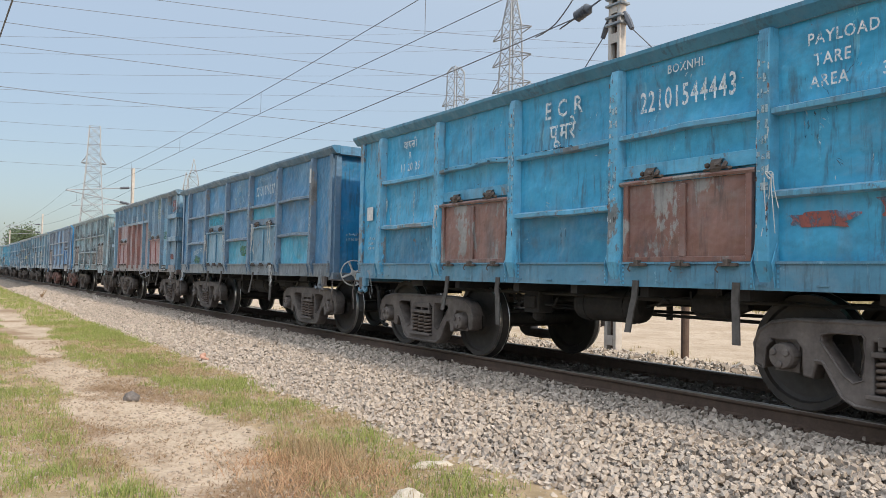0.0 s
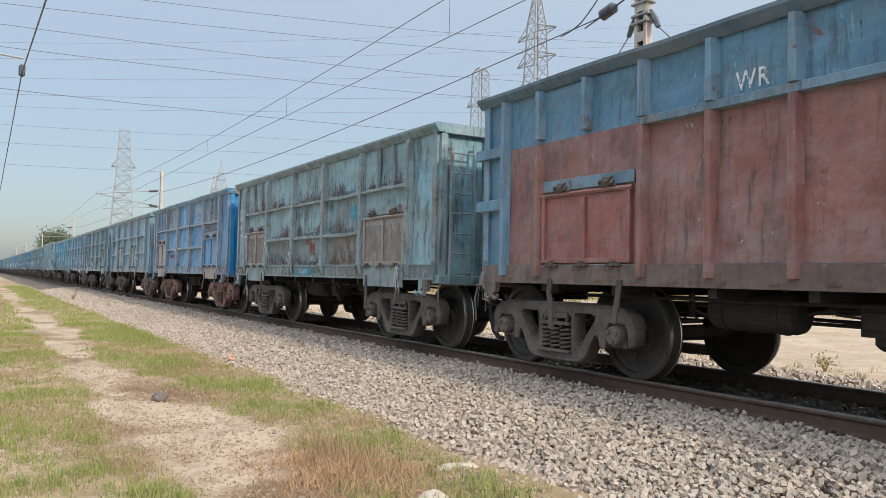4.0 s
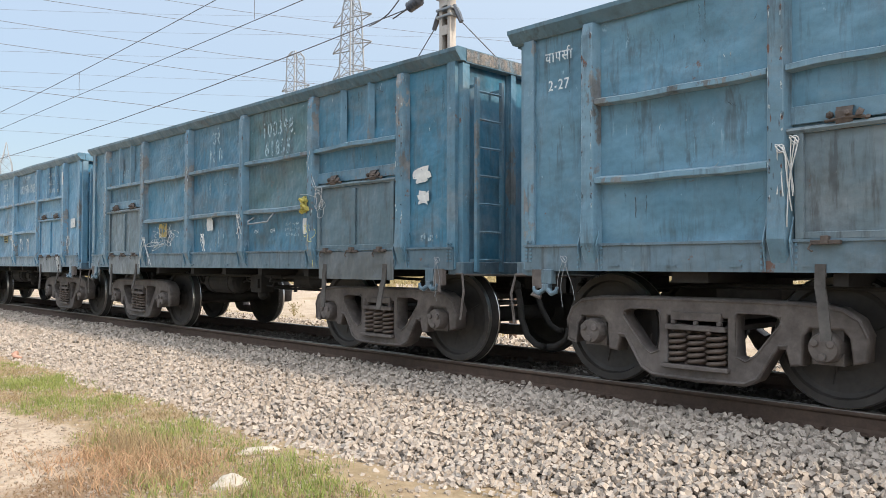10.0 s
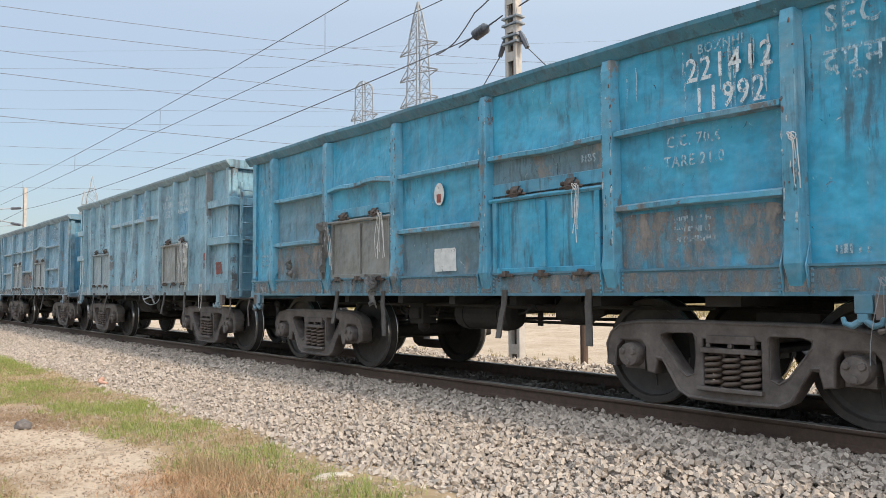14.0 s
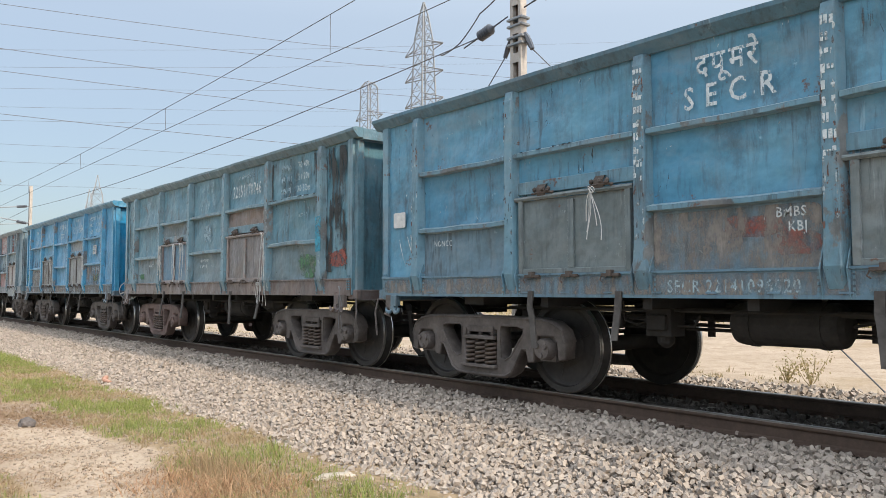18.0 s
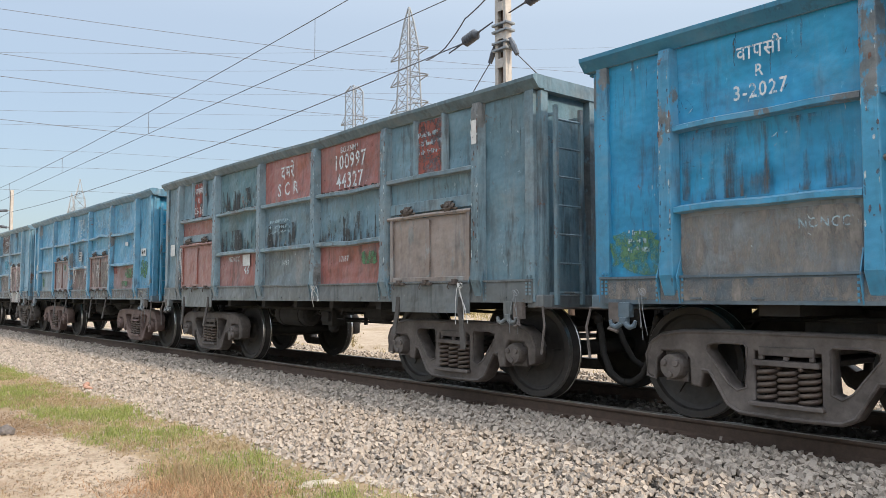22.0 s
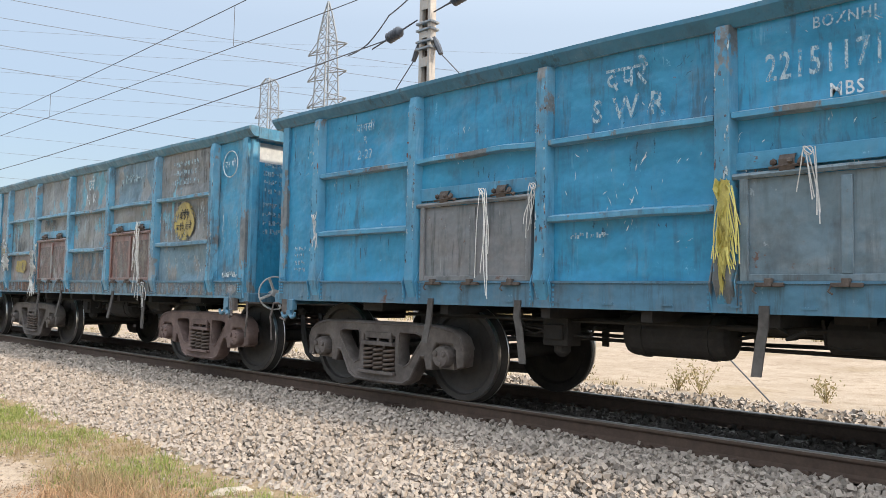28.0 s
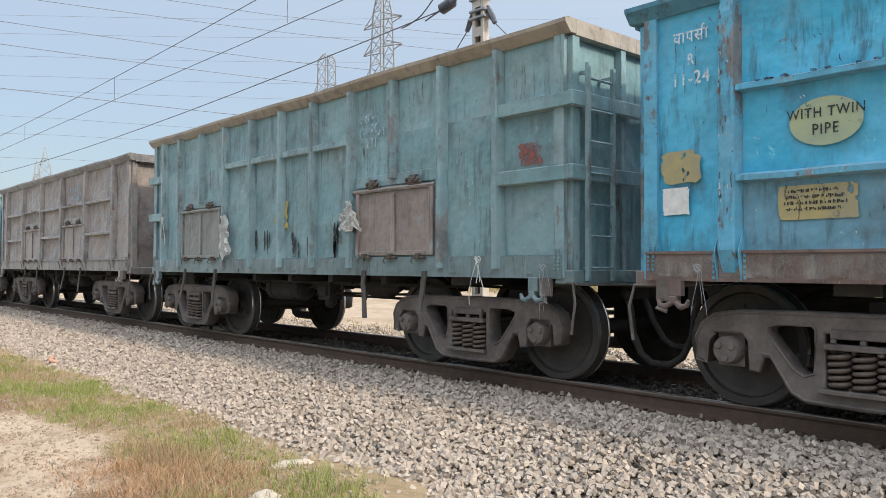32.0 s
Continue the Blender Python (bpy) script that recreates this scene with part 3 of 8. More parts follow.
def strung(name, pts, r, sag, label, cat="wire", mat=None, seg=5, n=14):
    """A wire through the points given, hanging a little between them."""
    bm = bmesh.new()
    path = []
    for a, b in zip(pts, pts[1:]):
        a, b = Vector(a), Vector(b)
        for k in range(n):
            u = k / n
            p = a.lerp(b, u)
            p.z -= sag * 4 * u * (1 - u)
            path.append(p)
    path.append(Vector(pts[-1]))
    tube(bm, path, r, seg)
    return tagged(part(name, bm, mat or M_WIRE, None), label, cat, "overhead wires")


# feeder anchored at the mast, with its two insulators
strung("feeder_wire", [(-420, 11.5, 6.9), (-360, 11.5, 6.9), (-300, 11.5, 6.9), (-240, 11.5, 6.9), (-180, 11.5, 6.9), (-120, 11.5, 6.9), (-60, 11.5, 6.9), (-13.0, 11.5, 6.80)], 0.014, 0.42, "grey feeder wire along the far side of the line")
strung("feeder_wire", [(-10.6, 11.5, 7.15), (20, 11.5, 6.6), (70, 11.5, 6.9)], 0.016, 0.2, "grey feeder wire along the far side of the line")


def insulator(at, tilt):
    bm = bmesh.new()
    prof = [(0.015, -0.75), (0.02, -0.30), (0.05, -0.2)]
    for k in range(5):
        prof += [(0.13, -0.16 + 0.08 * k), (0.12, -0.13 + 0.08 * k), (0.085, -0.11 + 0.08 * k)]
    prof += [(0.05, 0.26), (0.02, 0.3), (0.015, 0.75)]
    lathe(bm, prof, 14, "x")
    ob = part("insulator", bm, M_CERAMIC, None, smooth=True, m=Matrix.Translation(at) @ pose(0, 0, 0, 0, tilt, 0))
    return tagged(ob, "dark glazed disc insulator in a wire at the mast", "insulator", "insulators")


insulator((-12.72, 11.5, 6.86), -13)
insulator((-10.75, 11.5, 7.22), -10)
strung("jumper_wire", [(-11.9, 11.5, 7.75), (-12.9, 11.5, 7.35), (-13.6, 11.5, 6.85), (-14.3, 11.5, 6.72)], 0.016, 0.03, "thin jumper wire hanging in a loop by the mast")

# the wires over the track
strung("messenger_wire", [(-539 + 60 * k, YC, 6.51) for k in range(11)], 0.008, 0.625, "messenger wire hung over the track", n=18)
strung("contact_wire", [(-520, YC, 5.35), (-100, YC, 5.38), (-20, YC, 5.36), (70, YC, 5.3)], 0.0075, 0.02, "straight contact wire over the track")
for k in range(6):
    x = -12.0 - 8.5 * k
    bm = bmesh.new()
    tube(bm, [(x, YC, 5.37), (x, YC, 5.885 + 0.0007 * (x + 29) ** 2)], 0.006, 4)
    tagged(part("dropper", bm, M_WIRE, None), "thin dropper between messenger and contact wire", "wire", "droppers")

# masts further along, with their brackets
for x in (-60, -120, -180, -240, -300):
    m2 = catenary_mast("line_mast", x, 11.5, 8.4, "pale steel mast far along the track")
    bm = bmesh.new()
    tube(bm, [(0, 0, 7.5), (0, -4.4, 7.0)], 0.04)
    tube(bm, [(0, 0, 6.3), (0, -4.4, 7.0)], 0.04)
    tube(bm, [(0, 0, 6.3), (0, -4.0, 5.95)], 0.03)
    part("bracket_arm", bm, M_GALV, m2)
    bm = bmesh.new()
    tube(bm, [(0, -0.25, 7.47), (0, -0.85, 7.4)], 0.1)
    part("bracket_insulator", bm, M_CERAMIC, m2)
    bm = bmesh.new()
    tube(bm, [(0, -0.25, 6.3), (0, -0.85, 6.4)], 0.1)
    part("bracket_insulator", bm, M_CERAMIC, m2)

# power lines that cross the track high up
for z0, z1, z2 in ((20.2, 22.9, 33), (18.8, 21.5, 30), (17.4, 19.0, 26), (15.9, 17.3, 23.5), (13.1, 13.9, 17.5)):
    strung("power_line", [(-60, -150, z0 + 14), (-60, -60, z0 + 4), (-60, 0, z0), (-60, 34, z1), (-60, 80, (z1 + z2) / 2 + 1), (-60, 140, z2 + 8)], 0.020, 0.15, "high-voltage line high over the railway")
for z0, z1 in ((35.8, 42.7), (32.7, 38.6), (28.0, 32.4), (25.1, 27.5), (22.0, 24.5), (18.5, 20.2), (30.0, 35.0), (38.5, 46.0)):
    strung("power_line", [(-150, -200, z0 + 16), (-150, -1, z0), (-150, 42, z1), (-150, 110, z1 + (z1 - z0) * 1.9), (-150, 200, z1 + (z1 - z0) * 4.5)], 0.024, 0.3, "distant high-voltage line over the fields")


# ---- pylons ----
def pylon(x, y, base, top, levels, arms, spike, turn, label, r=0.12, z0=-0.5):
    """Lattice tower. levels: (height, half width) up the body; arms: (height, reach)."""
    e = tagged(new("pylon"), label, "pylon", "lattice pylons")
    e.matrix_basis = pose(x, y, z0, 0, 0, turn)
    for sx in (-1, 1):
        for sy in (-1, 1):
            bm = bmesh.new()
            pts = [(sx * w, sy * w, z) for z, w in levels]
            if spike:
                pts.append((0.05 * sx, 0.05 * sy, top))
            tube(bm, pts, r, 4)
            part("leg", bm, M_GALV, e)
    bm = bmesh.new()
    for (za, wa), (zb, wb) in zip(levels, levels[1:]):
        k = max(1, round((zb - za) / (wa + wb) / 0.8))
        for i in range(k):
            u, v = i / k, (i + 1) / k
            a, b = wa + (wb - wa) * u, wa + (wb - wa) * v
            p, q = za + (zb - za) * u, za + (zb - za) * v
            for s in (-1, 1):
                tube(bm, [(-a, s * a, p), (b, s * b, q)], r * 0.45, 3)
                tube(bm, [(a, s * a, p), (-b, s * b, q)], r * 0.45, 3)
                tube(bm, [(s * a, -a, p), (s * b, b, q)], r * 0.45, 3)
                tube(bm, [(s * a, a, p), (s * b, -b, q)], r * 0.45, 3)
                tube(bm, [(-b, s * b, q), (b, s * b, q)], r * 0.45, 3)
    part("bracing", bm, M_GALV, e)
    for z, reach, wdt in arms:
        for s in (-1, 1):
            bm = bmesh.new()
            for sy in (-1, 1):
                tube(bm, [(s * wdt, sy * wdt, z), (s * reach, 0, z - 0.1)], r * 0.8, 4)
                tube(bm, [(s * wdt, sy * wdt, z + 1.3), (s * reach, 0, z)], r * 0.6, 4)
            part("cross_arm", bm, M_GALV, e)
    return e


LV = [(0, 3.6), (12, 2.7), (24, 2.0), (34, 1.55), (45.6, 1.15), (50.0, 0.55)]
pylon(-107.2, 82, 5, 52.4, LV, [(43.9, 5.4, 1.2), (39.2, 5.4, 1.35), (34.5, 5.4, 1.5)], True, 0, "tall galvanised lattice pylon with three pairs of arms", 0.14)
pylon(-167, 110, 4, 54, [(0, 3.4), (20, 2.6), (40, 1.75), (54.2, 1.55), (55.6, 0.7)], [(46.3, 5.6, 1.7)], False, 4, "flat-topped lattice pylon behind the wires", 0.16)
pylon(-180, 26.6, 4, 32, [(0, 3.2), (11, 2.3), (22, 1.5), (31.8, 1.05)], [(24, 2.4, 1.4)], False, 80, "lattice pylon beside the far end of the line", 0.13)
pylon(-342, 90.5, 4, 50, [(0, 6), (20, 4), (34, 2.6), (42, 1.9), (45, 0.9)], [(33, 7, 2.6)], True, 70, "distant pointed lattice pylon", 0.18)
pylon(-360, 92, 4, 46, [(0, 5), (20, 3.4), (36, 1.6), (40, 0.9)], [], True, 70, "distant pointed lattice pylon", 0.2)

# pole on the near side of the line with an arm and its wire
pole = tagged(new("lattice_pole"), "tall light lattice pole with a side arm over the grass", "pole")
pole.matrix_basis = pose(-45, -0.15, -0.5)
for sx in (-1, 1):
    bm = bmesh.new()
    tube(bm, [(sx * 0.2, 0, 0), (sx * 0.12, 0, 12.4)], 0.05, 4)
    part("leg", bm, M_GALV, pole)
bm = bmesh.new()
for k in range(20):
    z = 0.5 + 0.6 * k
    w = 0.19 - 0.003 * k
    tube(bm, [(-w, 0, z), (w, 0, z + (0.6 if k % 2 else 0))], 0.03, 4)
part("bracing", bm, M_GALV, pole)
bm = bmesh.new()
tube(bm, [(0, -1.0, 12.4), (0, 1.85, 12.25)], 0.06, 5)
part("side_arm", bm, M_GALV, pole)
bm = bmesh.new()
lathe(bm, [(0.03, -0.05), (0.16, 0.05), (0.16, 0.5), (0.03, 0.62)], 10, "z", (0, 1.8, 11.35))
part("pole_insulator", bm, M_CERAMIC, pole)
strung("pole_wire", [(-200, 1.7, 7.2), (-98, 1.66, 7.3), (-45, 1.65, 11.0), (-28, 1.65, 9.8), (30, 1.6, 6.5)], 0.03, 0.0, "wire hung from the lattice pole beside the line")


# ---- grass, weeds, bushes and stones ----
def blade_material(name, cols):
    n = Nodes(name)
    r = n.island()
    c = n.mix(n.ramp(r, 0.15, 0.75), cols[0], cols[1])
    c = n.mix(n.ramp(n.math("FRACT", n.math("MULTIPLY", r, 9.7), 0.0), 0.55, 0.95), c, cols[2])
    return n.done(c, 0.8, 0, None, 0.25)


M_GRASS = blade_material("green_grass", ((0.15, 0.20, 0.055), (0.26, 0.28, 0.09), (0.40, 0.33, 0.15)))
M_STRAW = blade_material("dry_grass", ((0.26, 0.19, 0.105), (0.36, 0.275, 0.165), (0.22, 0.125, 0.075)))
M_DEAD = blade_material("dead_grass", ((0.17, 0.105, 0.06), (0.28, 0.19, 0.115), (0.36, 0.27, 0.17)))
M_RUSSET = blade_material("russet_straw", ((0.36, 0.20, 0.115), (0.46, 0.30, 0.18), (0.28, 0.14, 0.085)))
M_WEED = blade_material("dry_weed", ((0.22, 0.19, 0.09), (0.32, 0.25, 0.13), (0.16, 0.12, 0.06)))


def floor_z(x, y):
    return -0.46 + 0.035 * n3(x, y, 0.7, 1) + 0.02 * n3(x, y, 2.3, 4) + (0.03 * grassy(x, y) if y < 5 else 0)


def blades(name, spots, per, spread, low, high, wide, mat, label, rng, lean=0.45):
    """Tufts of single blades at the spots given as (x, y, z, size)."""
    s = np.array(spots)
    n = len(s) * per
    base = np.repeat(s, per, axis=0)
    xy = base[:, :2] + rng.normal(0, spread, (n, 2)) * base[:, 3:4]
    h = rng.uniform(low, high, n) * base[:, 3]
    a = rng.uniform(0, math.tau, n)
    w = wide * rng.uniform(0.6, 1.3, n)
    side = np.stack([np.cos(a), np.sin(a)], 1) * w[:, None]
    tip = xy + rng.normal(0, lean, (n, 2)) * h[:, None]
    mid_p = xy + (tip - xy) * 0.35
    v = np.zeros((n, 5, 3))
    v[:, 0, :2], v[:, 1, :2] = xy - side, xy + side
    v[:, 2, :2], v[:, 3, :2] = mid_p + side * 0.7, mid_p - side * 0.7
    v[:, 4, :2] = tip
    v[:, :2, 2] = base[:, 2:3] - 0.01
    v[:, 2:4, 2] = base[:, 2:3] + h[:, None] * 0.55
    v[:, 4, 2] = base[:, 2] + h
    k = (np.arange(n) * 5)[:, None]
    faces = np.concatenate([k + np.array([[0, 1, 2]]), k + np.array([[0, 2, 3]]), k + np.array([[3, 2, 4]])])
    return tagged(new(name, raw_mesh(name, v.reshape(-1, 3), faces, mat)), label, "grass", kind="stuff")


def scatter(count, x0, x1, y0, y1, want, rnd):
    out = []
    for _ in range(count):
        x, y = rnd.uniform(x0, x1), rnd.uniform(y0, y1)
        if y > toe(x) + rnd.gauss(0, 0.10) and y < 5:
            continue
        k = want(x, y)
        if rnd.random() < k:
            out.append((x, y, floor_z(x, y), 0.55 + 0.6 * k * rnd.random()))
    return out


R1 = random.Random(5)
RG = np.random.default_rng(7)


def dryness(x, y):
    return max(0.0, min(1.0, 0.50 + 1.1 * n3(x, y, 0.9, 12) + (0.35 if (1.9 < y < 2.75 and x > -11) else 0.0)))


green = scatter(37000, -24, -1.2, -2.2, 3.9, lambda x, y: max(0, grassy(x, y) - 0.25) * (1.1 - dryness(x, y)) * (0.95 + 0.7 * max(-0.7, n3(x, y, 2.6, 21))), R1)
blades("grass", green, 11, 0.055, 0.03, 0.125, 0.0033, M_GRASS, "short green grass in patches beside the line", RG)
dry = scatter(27000, -24, -1.2, -2.2, 3.9, lambda x, y: max(0, grassy(x, y) - 0.15) * dryness(x, y) * (0.85 + 0.7 * max(-0.7, n3(x, y, 2.2, 25))), R1)
blades("dry_grass", dry, 10, 0.065, 0.025, 0.10, 0.0030, M_STRAW, "short straw-coloured grass on the sand", RG, 0.8)
round_g = scatter(9000, -1.2, 16, -9, 3.9, lambda x, y: max(0, grassy(x, y) - 0.25), R1) + scatter(9000, -26, -1.2, -9, -2.2, lambda x, y: max(0, grassy(x, y) - 0.25), R1)
blades("grass", round_g, 12, 0.10, 0.03, 0.09, 0.006, M_GRASS, "short grass round the place", RG)
far_g = scatter(16000, -75, -24, -9, 3.6, lambda x, y: max(0, grassy(x, y) - 0.1) * 0.9, R1)
blades("grass", far_g, 8, 0.10, 0.05, 0.15, 0.008, M_GRASS, "short grass along the path further off", RG)
bits = scatter(16000, -18, -1.5, 0.3, 3.5, lambda x, y: 0.06 + 0.9 * litter(x, y), R1)
blades("dead_grass", bits, 9, 0.08, 0.012, 0.05, 0.0032, M_DEAD, "brown dead grass trodden into the path", RG, 1.8)
tall = [(-6.15 + R1.gauss(0, 0.25), 2.66 + R1.gauss(0, 0.14), -0.45, R1.uniform(0.6, 1.15)) for _ in range(45)]
tall += [(-4.9 + R1.gauss(0, 0.5), 2.6 + R1.gauss(0, 0.25), -0.44, R1.uniform(0.4, 0.8)) for _ in range(40)]
blades("straw_tuft", tall, 22, 0.09, 0.06, 0.22, 0.003, M_STRAW, "tuft of tall dry straw at the foot of the ballast", RG, 0.32)
russet = [(-5.6 + R1.gauss(0, 0.55), 2.45 + R1.gauss(0, 0.22), -0.45, R1.uniform(0.4, 1.0)) for _ in range(150)]
blades("straw_tuft", russet, 16, 0.10, 0.03, 0.17, 0.003, M_RUSSET, "flattened reddish straw beside the path", RG, 1.1)
weeds = [(R1.uniform(-32, 2), R1.gauss(12.2, 0.5), -0.47, R1.uniform(0.25, 0.6)) for _ in range(300)]
blades("weeds", weeds, 12, 0.10, 0.08, 0.30, 0.006, M_WEED, "dry weeds along the far side of the ballast", RG, 0.4)
scrub = [(R1.uniform(-90, 6), 27 + abs(R1.gauss(0, 1)) * 18, 0.0, R1.uniform(0.5, 1.2)) for _ in range(4200)]
scrub = [(x, y, -0.44 + 0.5 * min(1.0, (y - 20) / 10) * 0.8, s) for x, y, _, s in scrub]
blades("scrub", scrub, 14, 0.28, 0.12, 0.42, 0.02, M_WEED, "low dry scrub on the field behind the sandy road", RG, 0.5)


def pebbles(count, x0, x1, y0, y1, size, mat, label):
    rng = np.random.default_rng(21)
    x, y = rng.uniform(x0, x1, count), rng.uniform(y0, y1, count)
    z = np.array([floor_z(a, b) for a, b in zip(x, y)])
    s = size * rng.uniform(0.4, 1.4, count) ** 2
    v = CUBE[None] * rng.uniform(0.5, 1.0, (count, 8, 3)) * (s[:, None, None] * 0.5)
    v += np.stack([x, y, z], 1)[:, None]
    faces = (QUADS[None] + (np.arange(count) * 8)[:, None, None]).reshape(-1, 4)
    return tagged(new("pebbles", raw_mesh("pebbles", v.reshape(-1, 3), faces, mat)), label, "pebbles", kind="stuff")


pebbles(13000, -16, -3, 0.2, 3.5, 0.020, simple("path_grit", (0.22, 0.165, 0.12), (0.50, 0.42, 0.34), 9, 0.9), "small pebbles and grit on the sandy path")


def rock(x, y, z, sx, sy, sz, mat, label, seed):
    bm = bmesh.new()
    bmesh.ops.create_icosphere(bm, subdivisions=3, radius=1.0)
    for v in bm.verts:
        d = v.co.normalized()
        k = 1 + 0.28 * noise.noise(d * 1.6 + Vector((seed, 0, 0))) + 0.10 * noise.noise(d * 4.5 + Vector((0, seed, 0)))
        v.co = Vector((d.x * sx * k, d.y * sy * k, max(d.z, -0.45) * sz * k))
    return tagged(part("stone", bm, mat, None, m=pose(x, y, z, 0, 0, seed * 40)), label, "stone")


M_PALE = simple("pale_stone", (0.40, 0.345, 0.28), (0.54, 0.48, 0.40), 9, 0.9)
M_GREYST = simple("grey_stone", (0.10, 0.085, 0.08), (0.17, 0.15, 0.14), 9, 0.9)
rock(-9.85, 1.90, -0.42, 0.10, 0.07, 0.07, M_GREYST, "dark grey stone lying on the sandy path", 1)
rock(-5.5, 3.33, -0.44, 0.17, 0.08, 0.045, M_PALE, "flat pale stone at the edge of the ballast", 2)
rock(-4.72, 2.66, -0.44, 0.15, 0.12, 0.085, M_PALE, "pale stone in the dry grass", 3)
bm = bmesh.new()
tube(bm, [(-0.25, 0, 0.0), (-0.1, 0.05, 0.05), (0.08, -0.03, 0.03), (0.27, 0.02, 0.01)], [0.02, 0.04, 0.035, 0.02], 7)
tagged(part("cloth_scrap", bm, simple("faded_red_cloth", (0.46, 0.24, 0.17), (0.56, 0.33, 0.24), 9, 0.95), None, m=pose(-13.5, 3.75, -0.40)), "faded reddish scrap of cloth in the grass", "cloth")


def bush(x, y, h, seed, label):
    rnd = random.Random(seed)
    e = tagged(new("bush"), label, "bush", "dry bushes")
    e.matrix_basis = pose(x, y, -0.48)
    bm = bmesh.new()
    leaf = bmesh.new()
    for k in range(11):
        a, t = rnd.uniform(0, math.tau), rnd.uniform(0.1, 0.75)
        p = [Vector((0, 0, 0))]
        for i in range(5):
            p.append(p[-1] + Vector((math.cos(a) * t + rnd.uniform(-0.2, 0.2), math.sin(a) * t + rnd.uniform(-0.2, 0.2), 1.0)) * h / 5 * rnd.uniform(0.7, 1.1))
        tube(bm, p, [0.008, 0.007, 0.006, 0.005, 0.004, 0.002], 4)
        for q in p[2:]:
            for _ in range(3):
                c = q + Vector((rnd.gauss(0, 0.06), rnd.gauss(0, 0.06), rnd.gauss(0, 0.06)))
                u = Vector((rnd.gauss(0, 1), rnd.gauss(0, 1), rnd.gauss(0, 1))).normalized() * 0.028
                w = u.orthogonal().normalized() * 0.013
                vs = [leaf.verts.new(c - u), leaf.verts.new(c + w), leaf.verts.new(c + u), leaf.verts.new(c - w)]
                leaf.faces.new(vs)
    part("stem", bm, M_WEED, e)
    part("foliage", leaf, M_WEED, e)


for k, (x, y, h) in enumerate(((-6.1, 12.6, 0.55), (-6.6, 12.8, 0.35), (-4.3, 13.2, 0.35), (-3.2, 13.0, 0.4), (-8.6, 12.9, 0.3), (-15.5, 12.8, 0.4), (-20, 13.2, 0.4))):
    bush(x, y, h, k + 1, "small dry bush beside the ballast")

bm = bmesh.new()
lathe(bm, [(0.075, -0.1), (0.075, 1.5), (0.06, 1.52)], 14, "z")
tagged(part("marker_post", bm, M_RAIL, None, m=pose(-9.86, 11.52, -0.5)), "short rusty steel post beside the track", "post")


def tree(x, y, h, w, seed):
    rnd = random.Random(seed)
    e = tagged(new("tree"), "distant leafy tree behind the train", "tree")
    e.matrix_basis = pose(x, y, -0.5)
    bm = bmesh.new()
    tube(bm, [(0, 0, 0), (0.2, 0, h * 0.25), (0.1, 0.2, h * 0.5), (0, 0, h * 0.75)], [0.45, 0.36, 0.28, 0.12], 8)
    ends = []
    for k in range(9):
        a = k * 2.4
        z = h * (0.3 + 0.045 * k)
        p = Vector((math.cos(a) * w * 0.38, math.sin(a) * w * 0.38, z + h * 0.2))
        tube(bm, [(0.1, 0.1, z), (p * 0.5) + Vector((0, 0, z * 0.5 + 0.3)), p], [0.18, 0.12, 0.05], 6)
        ends.append(p)
    ends.append(Vector((0, 0, h * 0.8)))
    part("trunk", bm, M_WEED, e)
    lf = bmesh.new()
    for _ in range(3600):
        c = rnd.choice(ends) + Vector((rnd.gauss(0, w * 0.12), rnd.gauss(0, w * 0.12), rnd.gauss(0, h * 0.085)))
        u = Vector((rnd.gauss(0, 1), rnd.gauss(0, 1), rnd.gauss(0, 1))).normalized() * 0.32
        v = u.orthogonal().normalized() * 0.2
        lf.faces.new([lf.verts.new(c - u), lf.verts.new(c + v), lf.verts.new(c + u), lf.verts.new(c - v)])
    # leaf greens made paler, to carry the haze of the distance
    part("crown", lf, blade_material("haze_paled_leaves", ((0.09, 0.13, 0.075), (0.13, 0.17, 0.10), (0.17, 0.20, 0.13))), e)


tree(-300, 23.0, 15.5, 9, 3)
tree(-306, 28.5, 12.5, 7, 4)

# rise on the horizon, with the haze mixed into its colour
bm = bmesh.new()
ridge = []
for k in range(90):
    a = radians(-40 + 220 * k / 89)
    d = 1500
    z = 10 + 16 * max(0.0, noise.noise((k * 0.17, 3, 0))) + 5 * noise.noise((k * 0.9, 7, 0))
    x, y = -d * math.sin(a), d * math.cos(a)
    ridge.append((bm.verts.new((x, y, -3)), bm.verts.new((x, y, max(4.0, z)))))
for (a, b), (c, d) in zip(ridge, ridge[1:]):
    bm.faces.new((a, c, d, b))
tagged(part("backdrop", bm, simple("haze_tinted_woods", (0.30, 0.35, 0.38), (0.36, 0.41, 0.43), 0.02, 1.0), None), "low hazy woods on the horizon", "backdrop", kind="structure")

# low wooden barrier beside the path, and a dry twig at the edge of the stones
barrier = tagged(new("barrier"), "low weathered wooden bar on short posts beside the path", "barrier")
barrier.matrix_basis = pose(-27.6, 0.73, -0.47)
M_WOOD = simple("weathered_wood", (0.24, 0.18, 0.12), (0.36, 0.29, 0.21), 6, 0.9)
for y in (0.0, -2.2):
    bm = bmesh.new()
    box(bm, -0.04, 0.04, y - 0.04, y + 0.04, 0, 0.60)
    part("post", bm, M_WOOD, barrier, bevel=0.008)
bm = bmesh.new()
box(bm, 0.042, 0.075, -2.4, 0.1, 0.48, 0.58)
part("rail", bm, M_WOOD, barrier, bevel=0.006)
rt = random.Random(31)
bm = bmesh.new()
